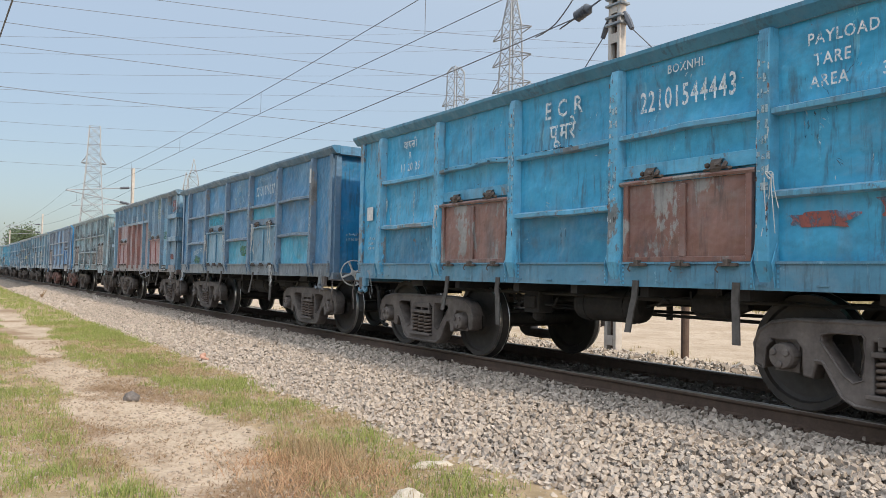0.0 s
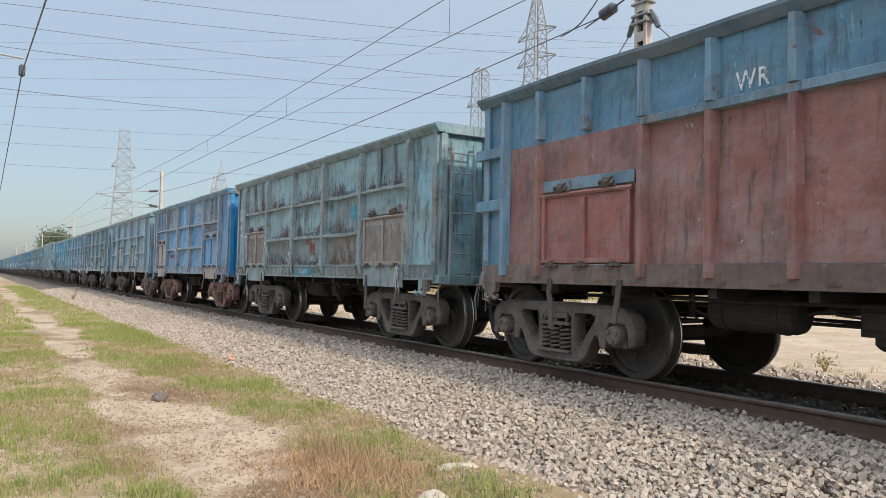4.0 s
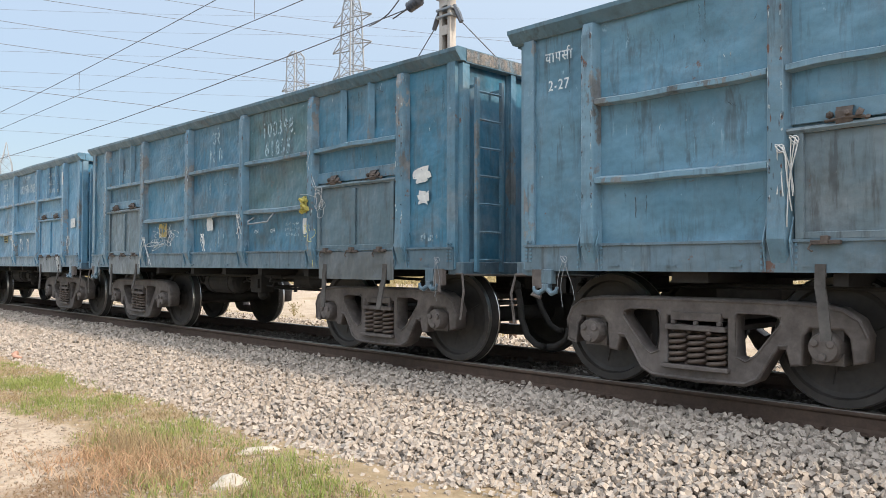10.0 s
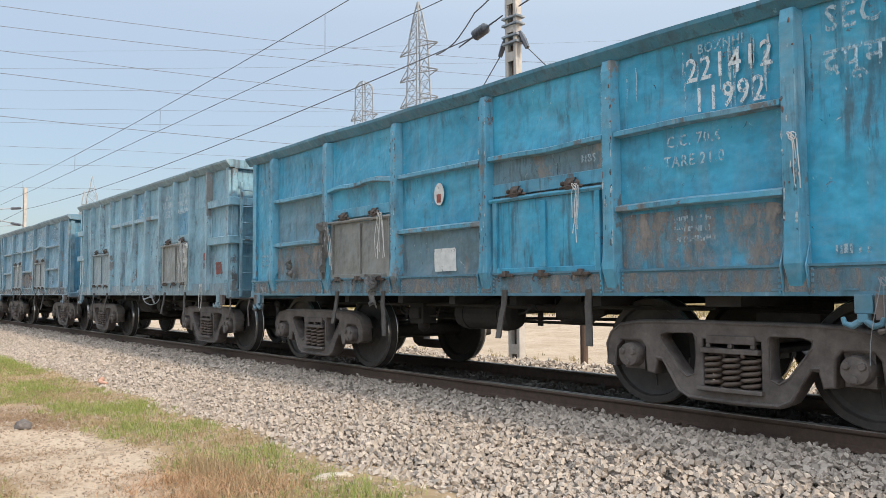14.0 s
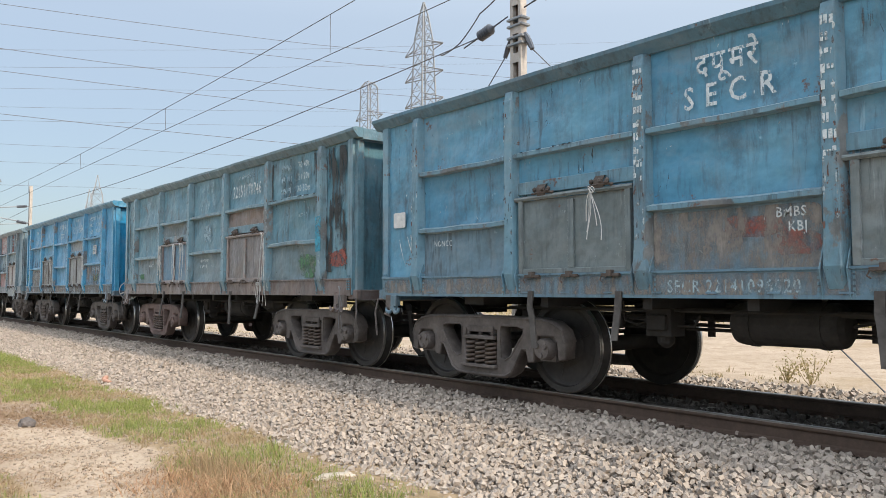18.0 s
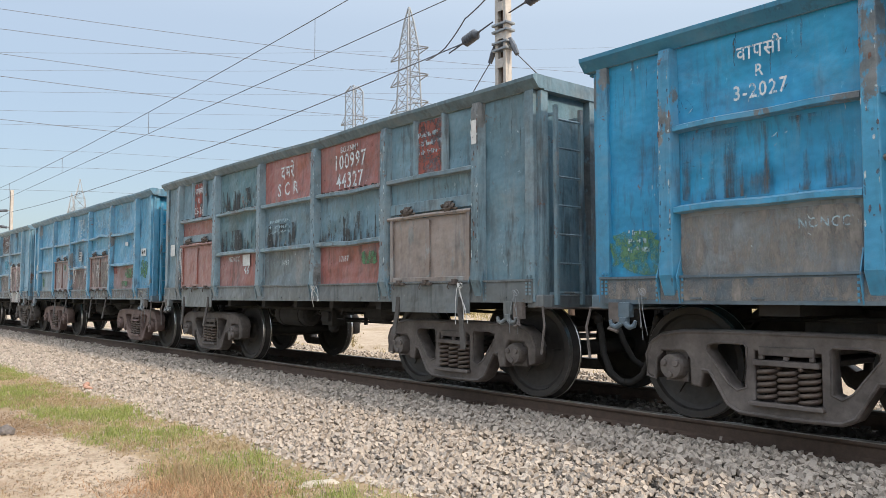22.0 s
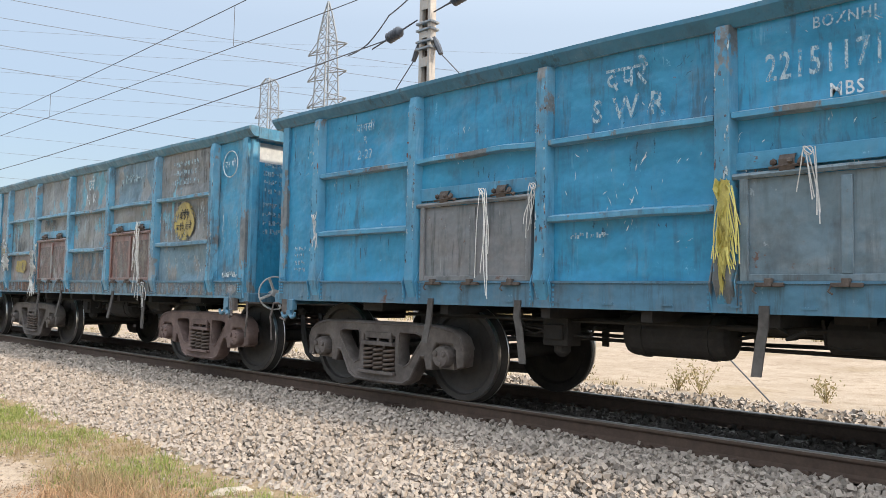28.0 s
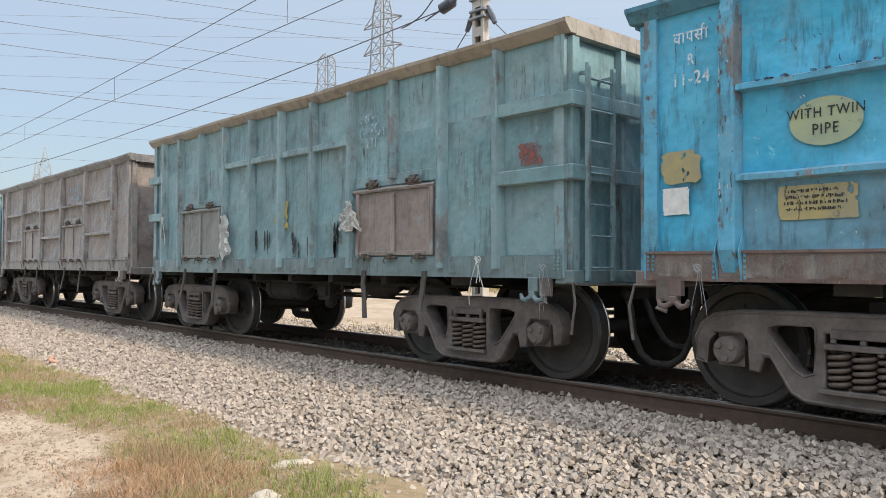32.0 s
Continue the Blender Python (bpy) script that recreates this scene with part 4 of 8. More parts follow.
for k in range(9):
    a = rt.uniform(0, math.tau)
    tube(bm, [(0, 0, 0), (0.07 * math.cos(a), 0.07 * math.sin(a), 0.22), (0.2 * math.cos(a), 0.2 * math.sin(a), rt.uniform(0.3, 0.5))], [0.02, 0.015, 0.006], 5)
tagged(part("dry_plant", bm, M_DEAD, None, m=pose(-41.5, 4.05, -0.43)), "small dry plant at the edge of the stones", "plant")

# ---- wagon meshes, in the wagon's own space: x from its rear end, y across, z from the rail ----
POSTS = [0.73, 2.36, 4.02, 5.68, 7.37, 9.07]
FACE = -1.42        # outer face of the side plates
TOP = 3.30
KEEP = {}


def cached(key, make):
    if key not in KEEP:
        KEEP[key] = make()
    return KEEP[key]


def plate_mesh(x0, x1, z0, z1, seed, dent=0.012):
    """A side plate, dented and bulged by use."""
    bm = bmesh.new()
    nx, nz = max(2, int((x1 - x0) / 0.10)), 14
    front = []
    for i in range(nx + 1):
        col = []
        for j in range(nz + 1):
            u, w = i / nx, j / nz
            x, z = x0 + (x1 - x0) * u, z0 + (z1 - z0) * w
            edge = min(1.0, 6 * min(u, 1 - u)) * min(1.0, 6 * min(w, 1 - w))
            d = dent * (1.5 if (seed * 7) % 3 else 0.4) * math.sin(math.pi * u) * math.sin(math.pi * w)
            d += 1.5 * dent * edge * (1.6 * noise.noise((x * 1.4 + seed * 7, z * 1.7, seed)) + 0.9 * noise.noise((x * 2.6 + seed + z * 1.5, z * 5, 3)) + 0.5 * noise.noise((x * 7 + seed - z * 4, z * 8, 5)))
            d = max(-0.010, min(0.043, d))
            col.append(bm.verts.new((x, FACE + d, z)))
        front.append(col)
    for i in range(nx):
        for j in range(nz):
            bm.faces.new((front[i][j], front[i + 1][j], front[i + 1][j + 1], front[i][j + 1]))
    box(bm, x0, x1, FACE + 0.045, FACE + 0.05, z0, z1)
    return finish("side_plate", bm, smooth=True)


def post_mesh(x, w=0.13, z0=1.02, z1=3.17, deep=0.085):
    """Pressed hat-section post; its foot is cut back to the sole bar between two riveted gussets."""
    bm = bmesh.new()
    a = FACE
    foot = 0.24 if z0 < 1.1 else 0.01
    rows = [(z1, 0.85, deep * 0.8), (z1 - 0.10, 0.9, deep), (z0 + foot + 0.3, 1.0, deep), (z0 + foot, 1.12, deep * 1.12), (z0 + 0.02, 0.85, 0.030), (z0, 0.85, 0.028)] if foot > 0.1 else [(z1, 0.9, deep), (z0, 1.0, deep)]
    rings = []
    for z, k, d in rows:
        h = w / 2 * k
        rings.append([bm.verts.new(v) for v in ((x - h - 0.03, a, z), (x - h, a - d + 0.008, z), (x - h + 0.008, a - d, z), (x + h - 0.008, a - d, z), (x + h, a - d + 0.008, z), (x + h + 0.03, a, z))])
    for p, q in zip(rings, rings[1:]):
        for k in range(5):
            bm.faces.new((p[k], p[k + 1], q[k + 1], q[k]))
    bm.faces.new(rings[0][::-1])
    bm.faces.new(rings[-1])
    for s in (-1, 1):
        if foot < 0.1:
            continue
        g = x + s * (w / 2 + 0.034)
        q = [bm.verts.new((g + e, y, z)) for e in (-0.005, 0.005) for y, z in ((a - 0.045, z0 + 0.005), (a - deep * 1.05, z0 + foot - 0.02), (a - 0.02, z0 + foot + 0.16))]
        bm.faces.new((q[0], q[1], q[2]))
        bm.faces.new((q[5], q[4], q[3]))
        for e, f in ((0, 1), (1, 2), (2, 0)):
            bm.faces.new((q[e], q[f], q[f + 3], q[e + 3]))
        for k in range(5):
            px = x + s * (w / 2 + 0.062)
            box(bm, px - 0.008, px + 0.008, a - 0.053, a - 0.01, z0 + 0.02 + 0.042 * k, z0 + 0.043 + 0.042 * k)
    return finish("post", bm)


def rail_bar(x0, x1, z, seed=0, bent=0.0, h=0.058, deep=0.078):
    """Horizontal stiffener: an angle bar, sagging where it was struck."""
    bm = bmesh.new()
    n = 8
    rings = []
    for i in range(n + 1):
        u = i / n
        x = x0 + (x1 - x0) * u
        dz = bent * math.sin(u * math.pi) * (0.6 + 0.4 * math.sin(u * 9 + seed))
        rings.append([bm.verts.new((x, y, zz + dz)) for y, zz in ((FACE, z + h / 2 + 0.012), (FACE - deep, z + h / 2 - 0.012), (FACE - deep, z - h / 2 + 0.006), (FACE, z - h / 2 - 0.006))])
    for p, q in zip(rings, rings[1:]):
        for k in range(3):
            bm.faces.new((p[k], p[k + 1], q[k + 1], q[k]))
    bm.faces.new(rings[0])
    bm.faces.new(rings[-1][::-1])
    return finish("stiffener", bm)


def coping_mesh(wave, xl=0.0, over=0.10):
    """Box-section top rail right round the body."""
    bm = bmesh.new()
    for y in (-1, 1):
        n = 24
        rings = []
        for i in range(n + 1):
            x = xl - over + (LEN - xl + 2 * over) * i / n
            dz = wave * noise.noise((x * 0.6, y * 5 + wave * 90, 1))
            rings.append([bm.verts.new((x, yy, zz + dz)) for yy, zz in ((y * 1.455, 3.165), (y * 1.53, 3.25), (y * 1.535, 3.285), (y * 1.50, 3.30), (y * 1.38, 3.30), (y * 1.38, 3.165))])
        for p, q in zip(rings, rings[1:]):
            for k in range(6):
                bm.faces.new((p[k], p[(k + 1) % 6], q[(k + 1) % 6], q[k]))
        bm.faces.new(rings[0])
        bm.faces.new(rings[-1][::-1])
    box(bm, xl - over, xl + 0.03, -1.375, 1.375, 3.15, 3.295)
    box(bm, LEN - 0.03, LEN + over, -1.375, 1.375, 3.15, 3.295)
    return finish("coping", bm, smooth=False)


def end_mesh(x, s, kind):
    """End wall plate; its ribs, bands and beam are parts of their own."""
    bm = bmesh.new()
    box(bm, x - s * 0.03, x, -1.41, 1.41, 1.0, 3.2 + (0.1 if kind == "C" else 0))
    return finish("end_wall", bm)


def block(name, *size, bevel=0.0):
    bm = bmesh.new()
    box(bm, *size)
    return finish(name, bm, bevel)


def end_wall(wagon, x, s, kind, mat, post_mat, sole_mat=None):
    e = put("end_wall", cached(("end", s, x, kind), lambda: end_mesh(x, s, kind)), mat, wagon)
    for y in (-1.36, -0.62, 0.0, 0.62, 1.36):
        w = 0.10 if abs(y) > 1 else 0.075
        put("end_rib", cached(("endrib", s, y, x, kind), lambda: block("end_rib", min(x + s * 0.002, x + s * 0.085), max(x + s * 0.002, x + s * 0.085), y - w / 2, y + w / 2, 1.07, 3.145 + (0.1 if kind == "C" else 0))), post_mat, e)
    if kind == "C":
        for z in (2.66, 1.99):
            put("end_band", cached(("endband", s, z, x), lambda: block("end_band", min(x + s * 0.09, x + s * 0.15), max(x + s * 0.09, x + s * 0.15), -1.5, 1.4, z - 0.07, z + 0.07, bevel=0.01)), mat, e)
    put("end_beam", cached(("endbeam", s, x), lambda: block("end_beam", min(x - s * 0.10, x + s * 0.12), max(x - s * 0.10, x + s * 0.12), -1.44, 1.44, 0.97, 1.10, bevel=0.01)), sole_mat or mat, e)


def corner_mesh(x, s, up=0.0):
    bm = bmesh.new()
    box(bm, x - s * 0.10, x + s * 0.02, FACE - 0.035, FACE + 0.01, 1.03, 3.17 + up)
    for k in range(12):
        z = 1.1 + 0.035 * (k % 6)
        px = x - s * (0.03 if k < 6 else 0.075)
        box(bm, px - 0.01, px + 0.01, FACE - 0.057, FACE - 0.033, z, z + 0.02)
    return finish("corner_post", bm)


def sole_mesh(xl=0.0):
    bm = bmesh.new()
    box(bm, xl, LEN, FACE - 0.045, FACE + 0.05, 1.02, 1.235)
    if xl == 0:
        box(bm, xl, LEN, FACE - 0.062, FACE - 0.002, 1.236, 1.256)
    for i in range(18):
        x = 0.4 + 0.53 * i
        box(bm, x, x + 0.10, FACE - 0.056, FACE - 0.044, 1.06, 1.075)
    return finish("sole_bar", bm)


def tube_mesh(name, pts, r):
    bm = bmesh.new()
    tube(bm, pts, r)
    return finish(name, bm)


def sill_mesh():
    """Centre sill: deep in the middle, shallow over the bogies."""
    bm = bmesh.new()
    box(bm, 0.1, LEN - 0.1, -0.20, 0.20, 0.965, 1.03)
    box(bm, 2.95, LEN - 2.95, -0.20, 0.20, 0.80, 0.963)
    for x in (BC, LEN - BF):
        box(bm, x - 0.22, x + 0.22, -0.20, 0.20, 0.87, 0.963)
    for x in (0.1, LEN - 0.55):
        box(bm, x, x + 0.45, -0.2, 0.2, 0.80, 0.963)
    return finish("underframe", bm, 0.008)


def rigging_mesh():
    """Brake levers, hangers and safety loops between the bogies."""
    bm = bmesh.new()
    for x0, x1, y, z in ((2.9, 5.6, -0.62, 0.84), (3.2, 6.9, -0.36, 0.76), (4.6, 7.2, -0.9, 0.905)):
        tube(bm, [(x0, y, z), ((x0 + x1) / 2, y - 0.02, z - 0.025), (x1, y, z)], 0.020, 6)
    for x, y, z0, z1 in ((3.1, -0.62, 0.70, 0.95), (5.55, -0.5, 0.66, 0.95), (6.75, -0.42, 0.68, 0.96), (4.0, -0.38, 0.64, 0.90)):
        box(bm, x - 0.035, x + 0.035, y - 0.012, y + 0.012, z0, z1)
    for x in (3.4, 6.2):
        tube(bm, [(x, -0.95, 0.98), (x + 0.02, -0.95, 0.80), (x + 0.16, -0.95, 0.76), (x + 0.30, -0.95, 0.80), (x + 0.32, -0.95, 0.98)], 0.013, 5)
    tube(bm, [(5.75, -0.9, 0.97), (6.05, -1.05, 0.84), (6.05, -1.25, 0.84), (6.2, -1.32, 0.90)], 0.014, 5)
    return finish("brake_rigging", bm)


def underframe(wagon):
    """Centre sill with its bearers and brake rods."""
    u = put("underframe", cached("sill", sill_mesh), M_DARK, wagon)
    for x in (2.75, 4.0, 5.0, 6.0, 7.12):
        put("cross_bearer", cached("bearer", lambda: block("cross_bearer", -0.05, 0.05, -1.38, 1.38, 0.925, 1.03)), M_DARK, u, m=pose(x, 0, 0))
    for x in (BC, LEN - BF):
        put("body_bolster", cached("bodybolster", lambda: block("body_bolster", -0.16, 0.16, -1.30, 1.30, 0.93, 1.03)), M_DARK, u, m=pose(x, 0, 0))
    put("brake_rod", cached("rod1", lambda: tube_mesh("brake_rod", [(1.8, -0.95, 0.90), (8.1, -0.95, 0.90)], 0.02)), M_DARK, u)
    put("brake_rod", cached("rod2", lambda: tube_mesh("brake_rod", [(2.6, -0.5, 0.72), (7.2, -0.5, 0.70)], 0.02)), M_DARK, u)
    put("train_pipe", cached("pipe", lambda: tube_mesh("train_pipe", [(0, -0.35, 0.84), (2.2, -0.35, 0.90), (7.6, -0.35, 0.90), (LEN, -0.35, 0.84)], 0.02)), M_DARK, u)
    put("brake_rigging", cached("rigging", rigging_mesh), M_DARK, u)


def far_wall_mesh(xl=0.0):
    bm = bmesh.new()
    box(bm, xl + 0.02, LEN - 0.02, 1.39, 1.42, 1.0, 3.2 + (0.1 if xl else 0))
    for x in POSTS:
        box(bm, x - 0.07, x + 0.07, 1.42, 1.5, 1.02, 3.17)
    box(bm, xl + 0.02, LEN - 0.02, -1.385, 1.385, 1.035, 1.07)
    return finish("far_side", bm)


def door_mesh(x0, x1):
    bm = bmesh.new()
    box(bm, x0 + 0.03, x1 - 0.03, FACE - 0.028, FACE - 0.004, 1.275, 2.0)
    return finish("door", bm)


def door(wagon, x0, x1, mat, rim=None):
    d = put("door", cached(("door", x0), lambda: door_mesh(x0, x1)), mat, wagon)
    y, z0, z1 = FACE - 0.028, 1.255, 2.02
    xm = (x0 + x1) / 2
    for a in (x0, x1 - 0.06):
        put("door_stile", cached(("stile", a), lambda: block("door_stile", a, a + 0.06, y - 0.03, FACE - 0.003, z0, z1, bevel=0.004)), rim or mat, d)
    put("door_rib", cached(("drib", x0), lambda: block("door_rib", xm - 0.035, xm + 0.035, y - 0.028, y + 0.001, z0 + 0.05, z1 - 0.05, bevel=0.004)), rim or mat, d)
    put("door_rail", cached(("drail", x0), lambda: block("door_rail", x0 + 0.06, x1 - 0.06, y - 0.026, FACE - 0.003, z0, z0 + 0.05, bevel=0.004)), rim or mat, d)
    put("door_bar", cached(("dbar", x0), lambda: tube_mesh("door_bar", [(x0 - 0.05, y - 0.02, z1), (xm, y - 0.024, z1 + 0.006), (x1 + 0.03, y - 0.02, z1)], 0.024)), rim or mat, d)
    return d


def header_mesh(x0, x1):
    bm = bmesh.new()
    box(bm, x0 - 0.04, x1 + 0.02, FACE - 0.02, FACE - 0.003, 2.07, 2.20)
    return finish("door_header", bm, 0.004)


def hinge_mesh():
    """Bent hinge strap: one plate folded over the bar."""
    bm = bmesh.new()
    prof = [(-0.004, 0.085), (-0.035, 0.08), (-0.058, 0.045), (-0.06, -0.005), (-0.045, -0.05), (-0.02, -0.07)]
    rings = [[bm.verts.new((x, y + dy, z)) for x, dy in ((-0.058, 0), (0.05, 0.004), (0.046, 0.018), (-0.052, 0.014))] for y, z in prof]
    for p, q in zip(rings, rings[1:]):
        for k in range(4):
            bm.faces.new((p[k], p[(k + 1) % 4], q[(k + 1) % 4], q[k]))
    bm.faces.new(rings[0])
    bm.faces.new(rings[-1][::-1])
    for x, y, z, r in ((-0.10, -0.04, 0.03, 0.028), (0.09, -0.05, 0.02, 0.032), (0.02, -0.068, 0.03, 0.024), (0.14, -0.04, -0.01, 0.020)):
        c = bmesh.ops.create_icosphere(bm, subdivisions=1, radius=r)["verts"]
        for v in c:
            v.co = Vector((x, y, z)) + v.co * (1 + 0.5 * noise.noise(v.co * 40 + Vector((x * 9, 0, 0))))
    return finish("hinge", bm)


def latch_mesh():
    bm = bmesh.new()
    box(bm, -0.10, 0.10, -0.04, 0, -0.02, 0.01)
    box(bm, -0.025, 0.025, -0.06, 0, -0.02, 0.04)
    tube(bm, [(-0.09, -0.035, -0.005), (-0.11, -0.045, -0.05), (-0.08, -0.045, -0.07)], 0.01, 5)
    return finish("latch", bm, 0.005)


def strap_mesh(tilt, long):
    """Flat hanger that keeps an open door off the wheels."""
    bm = bmesh.new()
    pts = [(0, -0.015, 1.08), (0.0, -0.03, 0.92), (tilt * 0.4, -0.05, 0.82), (tilt, -0.09, 0.82 - long)]
    rings = [[bm.verts.new((x + dx, FACE - 0.045 + y + dy, z)) for dx, dy in ((-0.036, 0), (0.036, 0), (0.036, 0.018), (-0.036, 0.018))] for x, y, z in pts]
    for p, q in zip(rings, rings[1:]):
        for k in range(4):
            bm.faces.new((p[k], p[(k + 1) % 4], q[(k + 1) % 4], q[k]))
    bm.faces.new(rings[0])
    bm.faces.new(rings[-1][::-1])
    return finish("hanger_strap", bm)


def skirt_mesh(x0, x1):
    bm = bmesh.new()
    box(bm, x0, x1, FACE - 0.058, FACE - 0.047, 0.90, 1.22)
    return finish("skirt_plate", bm)


def rib_ladder(wagon, mat):
    """Rungs across two ribs of the end wall."""
    for k in range(6):
        z = 1.17 + 0.36 * k
        put("rung", cached(("ribrung", k), lambda: tube_mesh("rung", [(LEN + 0.095, -0.66, z), (LEN + 0.095, 0.04, z)], 0.014)), mat, wagon)


def ladder(wagon, mat):
    """Ladder on the end wall: two stiles with rungs and brackets."""
    x = LEN + 0.16
    first = None
    for y in (-1.28, -0.90):
        a = put("ladder_stile", cached(("lstile", y), lambda: block("ladder_stile", x - 0.02, x + 0.02, y - 0.02, y + 0.02, 1.0, 3.0)), mat, wagon)
        first = first or a
        for z in (1.1, 2.9):
            put("bracket", cached(("lbracket", y, z), lambda: block("bracket", LEN + 0.003, x - 0.021, y - 0.012, y + 0.012, z, z + 0.03)), mat, a)
    for k in range(7):
        z = 1.12 + 0.29 * k
        put("rung", cached(("rung", k), lambda: tube_mesh("rung", [(x, -1.27, z), (x, -0.91, z)], 0.013)), mat, first)


def handwheel_mesh():
    bm = bmesh.new()
    tube(bm, [(0.24 * math.cos(a), 0, 0.24 * math.sin(a)) for a in [k * math.tau / 24 for k in range(24)]], 0.013, 6, True)
    for k in range(4):
        a = 0.4 + k * math.pi / 2
        p = [(0.03 * math.cos(a), 0.02, 0.03 * math.sin(a)), (0.235 * math.cos(a), 0, 0.235 * math.sin(a))]
        tube(bm, p, 0.022, 5)
    lathe(bm, [(0.055, -0.02), (0.055, 0.05), (0.02, 0.30)], 10, "y")
    return finish("handbrake_wheel", bm)


def step_mesh():
    bm = bmesh.new()
    for x in (-0.17, 0.17):
        tube(bm, [(x, -0.02, 1.0), (x * 1.05, -0.06, 0.42)], 0.016)
    for z in (0.44, 0.64, 0.84):
        box(bm, -0.18, 0.18, -0.08, -0.03, z - 0.012, z + 0.012)
    return finish("step", bm)


def coupler_mesh(s):
    bm = bmesh.new()
    box(bm, 0, s * 0.34, -0.09, 0.09, 0.80, 1.0)
    box(bm, s * 0.28, s * 0.52, -0.16, 0.13, 0.75, 1.06)
    return finish("coupler", bm, 0.02)


def hose_mesh(s):
    """Two brake hoses hanging in loops to the middle of the gap."""
    bm = bmesh.new()
    tube(bm, [(s * 0.05, -0.52, 0.86), (s * 0.10, -0.53, 0.70), (s * 0.13, -0.53, 0.48), (s * 0.22, -0.54, 0.30), (s * 0.34, -0.54, 0.22), (s * 0.445, -0.54, 0.21)], 0.034, 8)
    tube(bm, [(s * 0.05, -0.22, 0.82), (s * 0.15, -0.22, 0.60), (s * 0.27, -0.22, 0.42), (s * 0.38, -0.22, 0.36), (s * 0.45, -0.22, 0.36)], 0.030, 8)
    tube(bm, [(s * 0.0, -0.52, 0.88), (s * 0.05, -0.52, 0.86), (s * 0.06, -0.52, 0.80)], 0.046, 8)
    return finish("brake_hose", bm, smooth=True)


def hook_mesh():
    """Towing bracket under the sole bar: a plate with two upturned horns."""
    bm = bmesh.new()
    box(bm, -0.06, 0.06, -0.05, 0.02, 0.90, 1.03)
    box(bm, -0.035, 0.035, -0.07, 0.0, 0.84, 0.90)
    for k in (-1, 1):
        tube(bm, [(k * 0.02, -0.05, 0.85), (k * 0.07, -0.06, 0.815), (k * 0.12, -0.06, 0.83), (k * 0.135, -0.06, 0.875)], [0.026, 0.026, 0.022, 0.016], 7)
    return finish("towing_bracket", bm, 0.004)


def lever_mesh(s):
    """Uncoupling lever and dangling bits at the corner."""
    bm = bmesh.new()
    tube(bm, [(s * -0.1, -1.40, 0.98), (s * 0.12, -1.45, 0.98), (s * 0.16, -1.47, 0.80), (s * 0.12, -1.47, 0.52)], 0.014)
    tube(bm, [(s * 0.13, -1.44, 0.97), (s * 0.18, -0.1, 0.95)], 0.014)
    box(bm, s * -0.18 - 0.06, s * -0.18 + 0.06, -1.50, -1.44, 0.86, 1.03)
    tube(bm, [(s * -0.18, -1.49, 0.88), (s * -0.14, -1.52, 0.80), (s * -0.22, -1.50, 0.78)], 0.022)
    return finish("coupling_lever", bm)


def cylinder_mesh():
    bm = bmesh.new()
    lathe(bm, [(0.06, 6.20), (0.13, 6.24), (0.13, 6.60), (0.10, 6.64), (0.04, 6.80)], 16, "x", (0, -0.85, 0.86))
    box(bm, 6.28, 6.56, -0.95, -0.75, 0.95, 1.02)
    return finish("brake_cylinder", bm)


def reservoir_mesh():
    bm = bmesh.new()
    lathe(bm, [(0.03, -0.50), (0.12, -0.485), (0.17, -0.45), (0.185, -0.40), (0.185, 0.40), (0.17, 0.45), (0.12, 0.485), (0.03, 0.50)], 20, "x", (0, -0.80, 0.80))
    for x in (-0.3, 0.3):
        lathe(bm, [(0.19, x - 0.025), (0.195, x - 0.025), (0.195, x + 0.025), (0.19, x + 0.025)], 20, "x", (0, -0.80, 0.80))
        box(bm, x - 0.025, x + 0.025, -0.83, -0.77, 0.97, 1.02)
    tube(bm, [(0.5, -0.80, 0.80), (0.8, -0.84, 0.86), (1.2, -0.85, 0.86)], 0.016)
    return finish("air_reservoir", bm)


def valve_mesh():
    bm = bmesh.new()
    box(bm, -0.14, 0.14, -1.02, -0.80, 0.66, 0.92)
    box(bm, -0.10, 0.10, -1.06, -0.98, 0.72, 0.86)
    lathe(bm, [(0.02, 0.55), (0.05, 0.57), (0.08, 0.60), (0.08, 0.665)], 12, "z", (0, -0.90, 0))
    tube(bm, [(0.14, -0.92, 0.76), (0.34, -0.95, 0.76), (0.40, -0.95, 0.86)], 0.014)
    tube(bm, [(-0.14, -0.92, 0.80), (-0.40, -0.92, 0.82), (-0.55, -0.9, 0.95)], 0.014)
    return finish("control_valve", bm, 0.01)


# bogies and wheels
BC, BF = 1.58, 1.50   # bogie centres from the rear and the leading end
HB = 1.0              # half the wheelbase


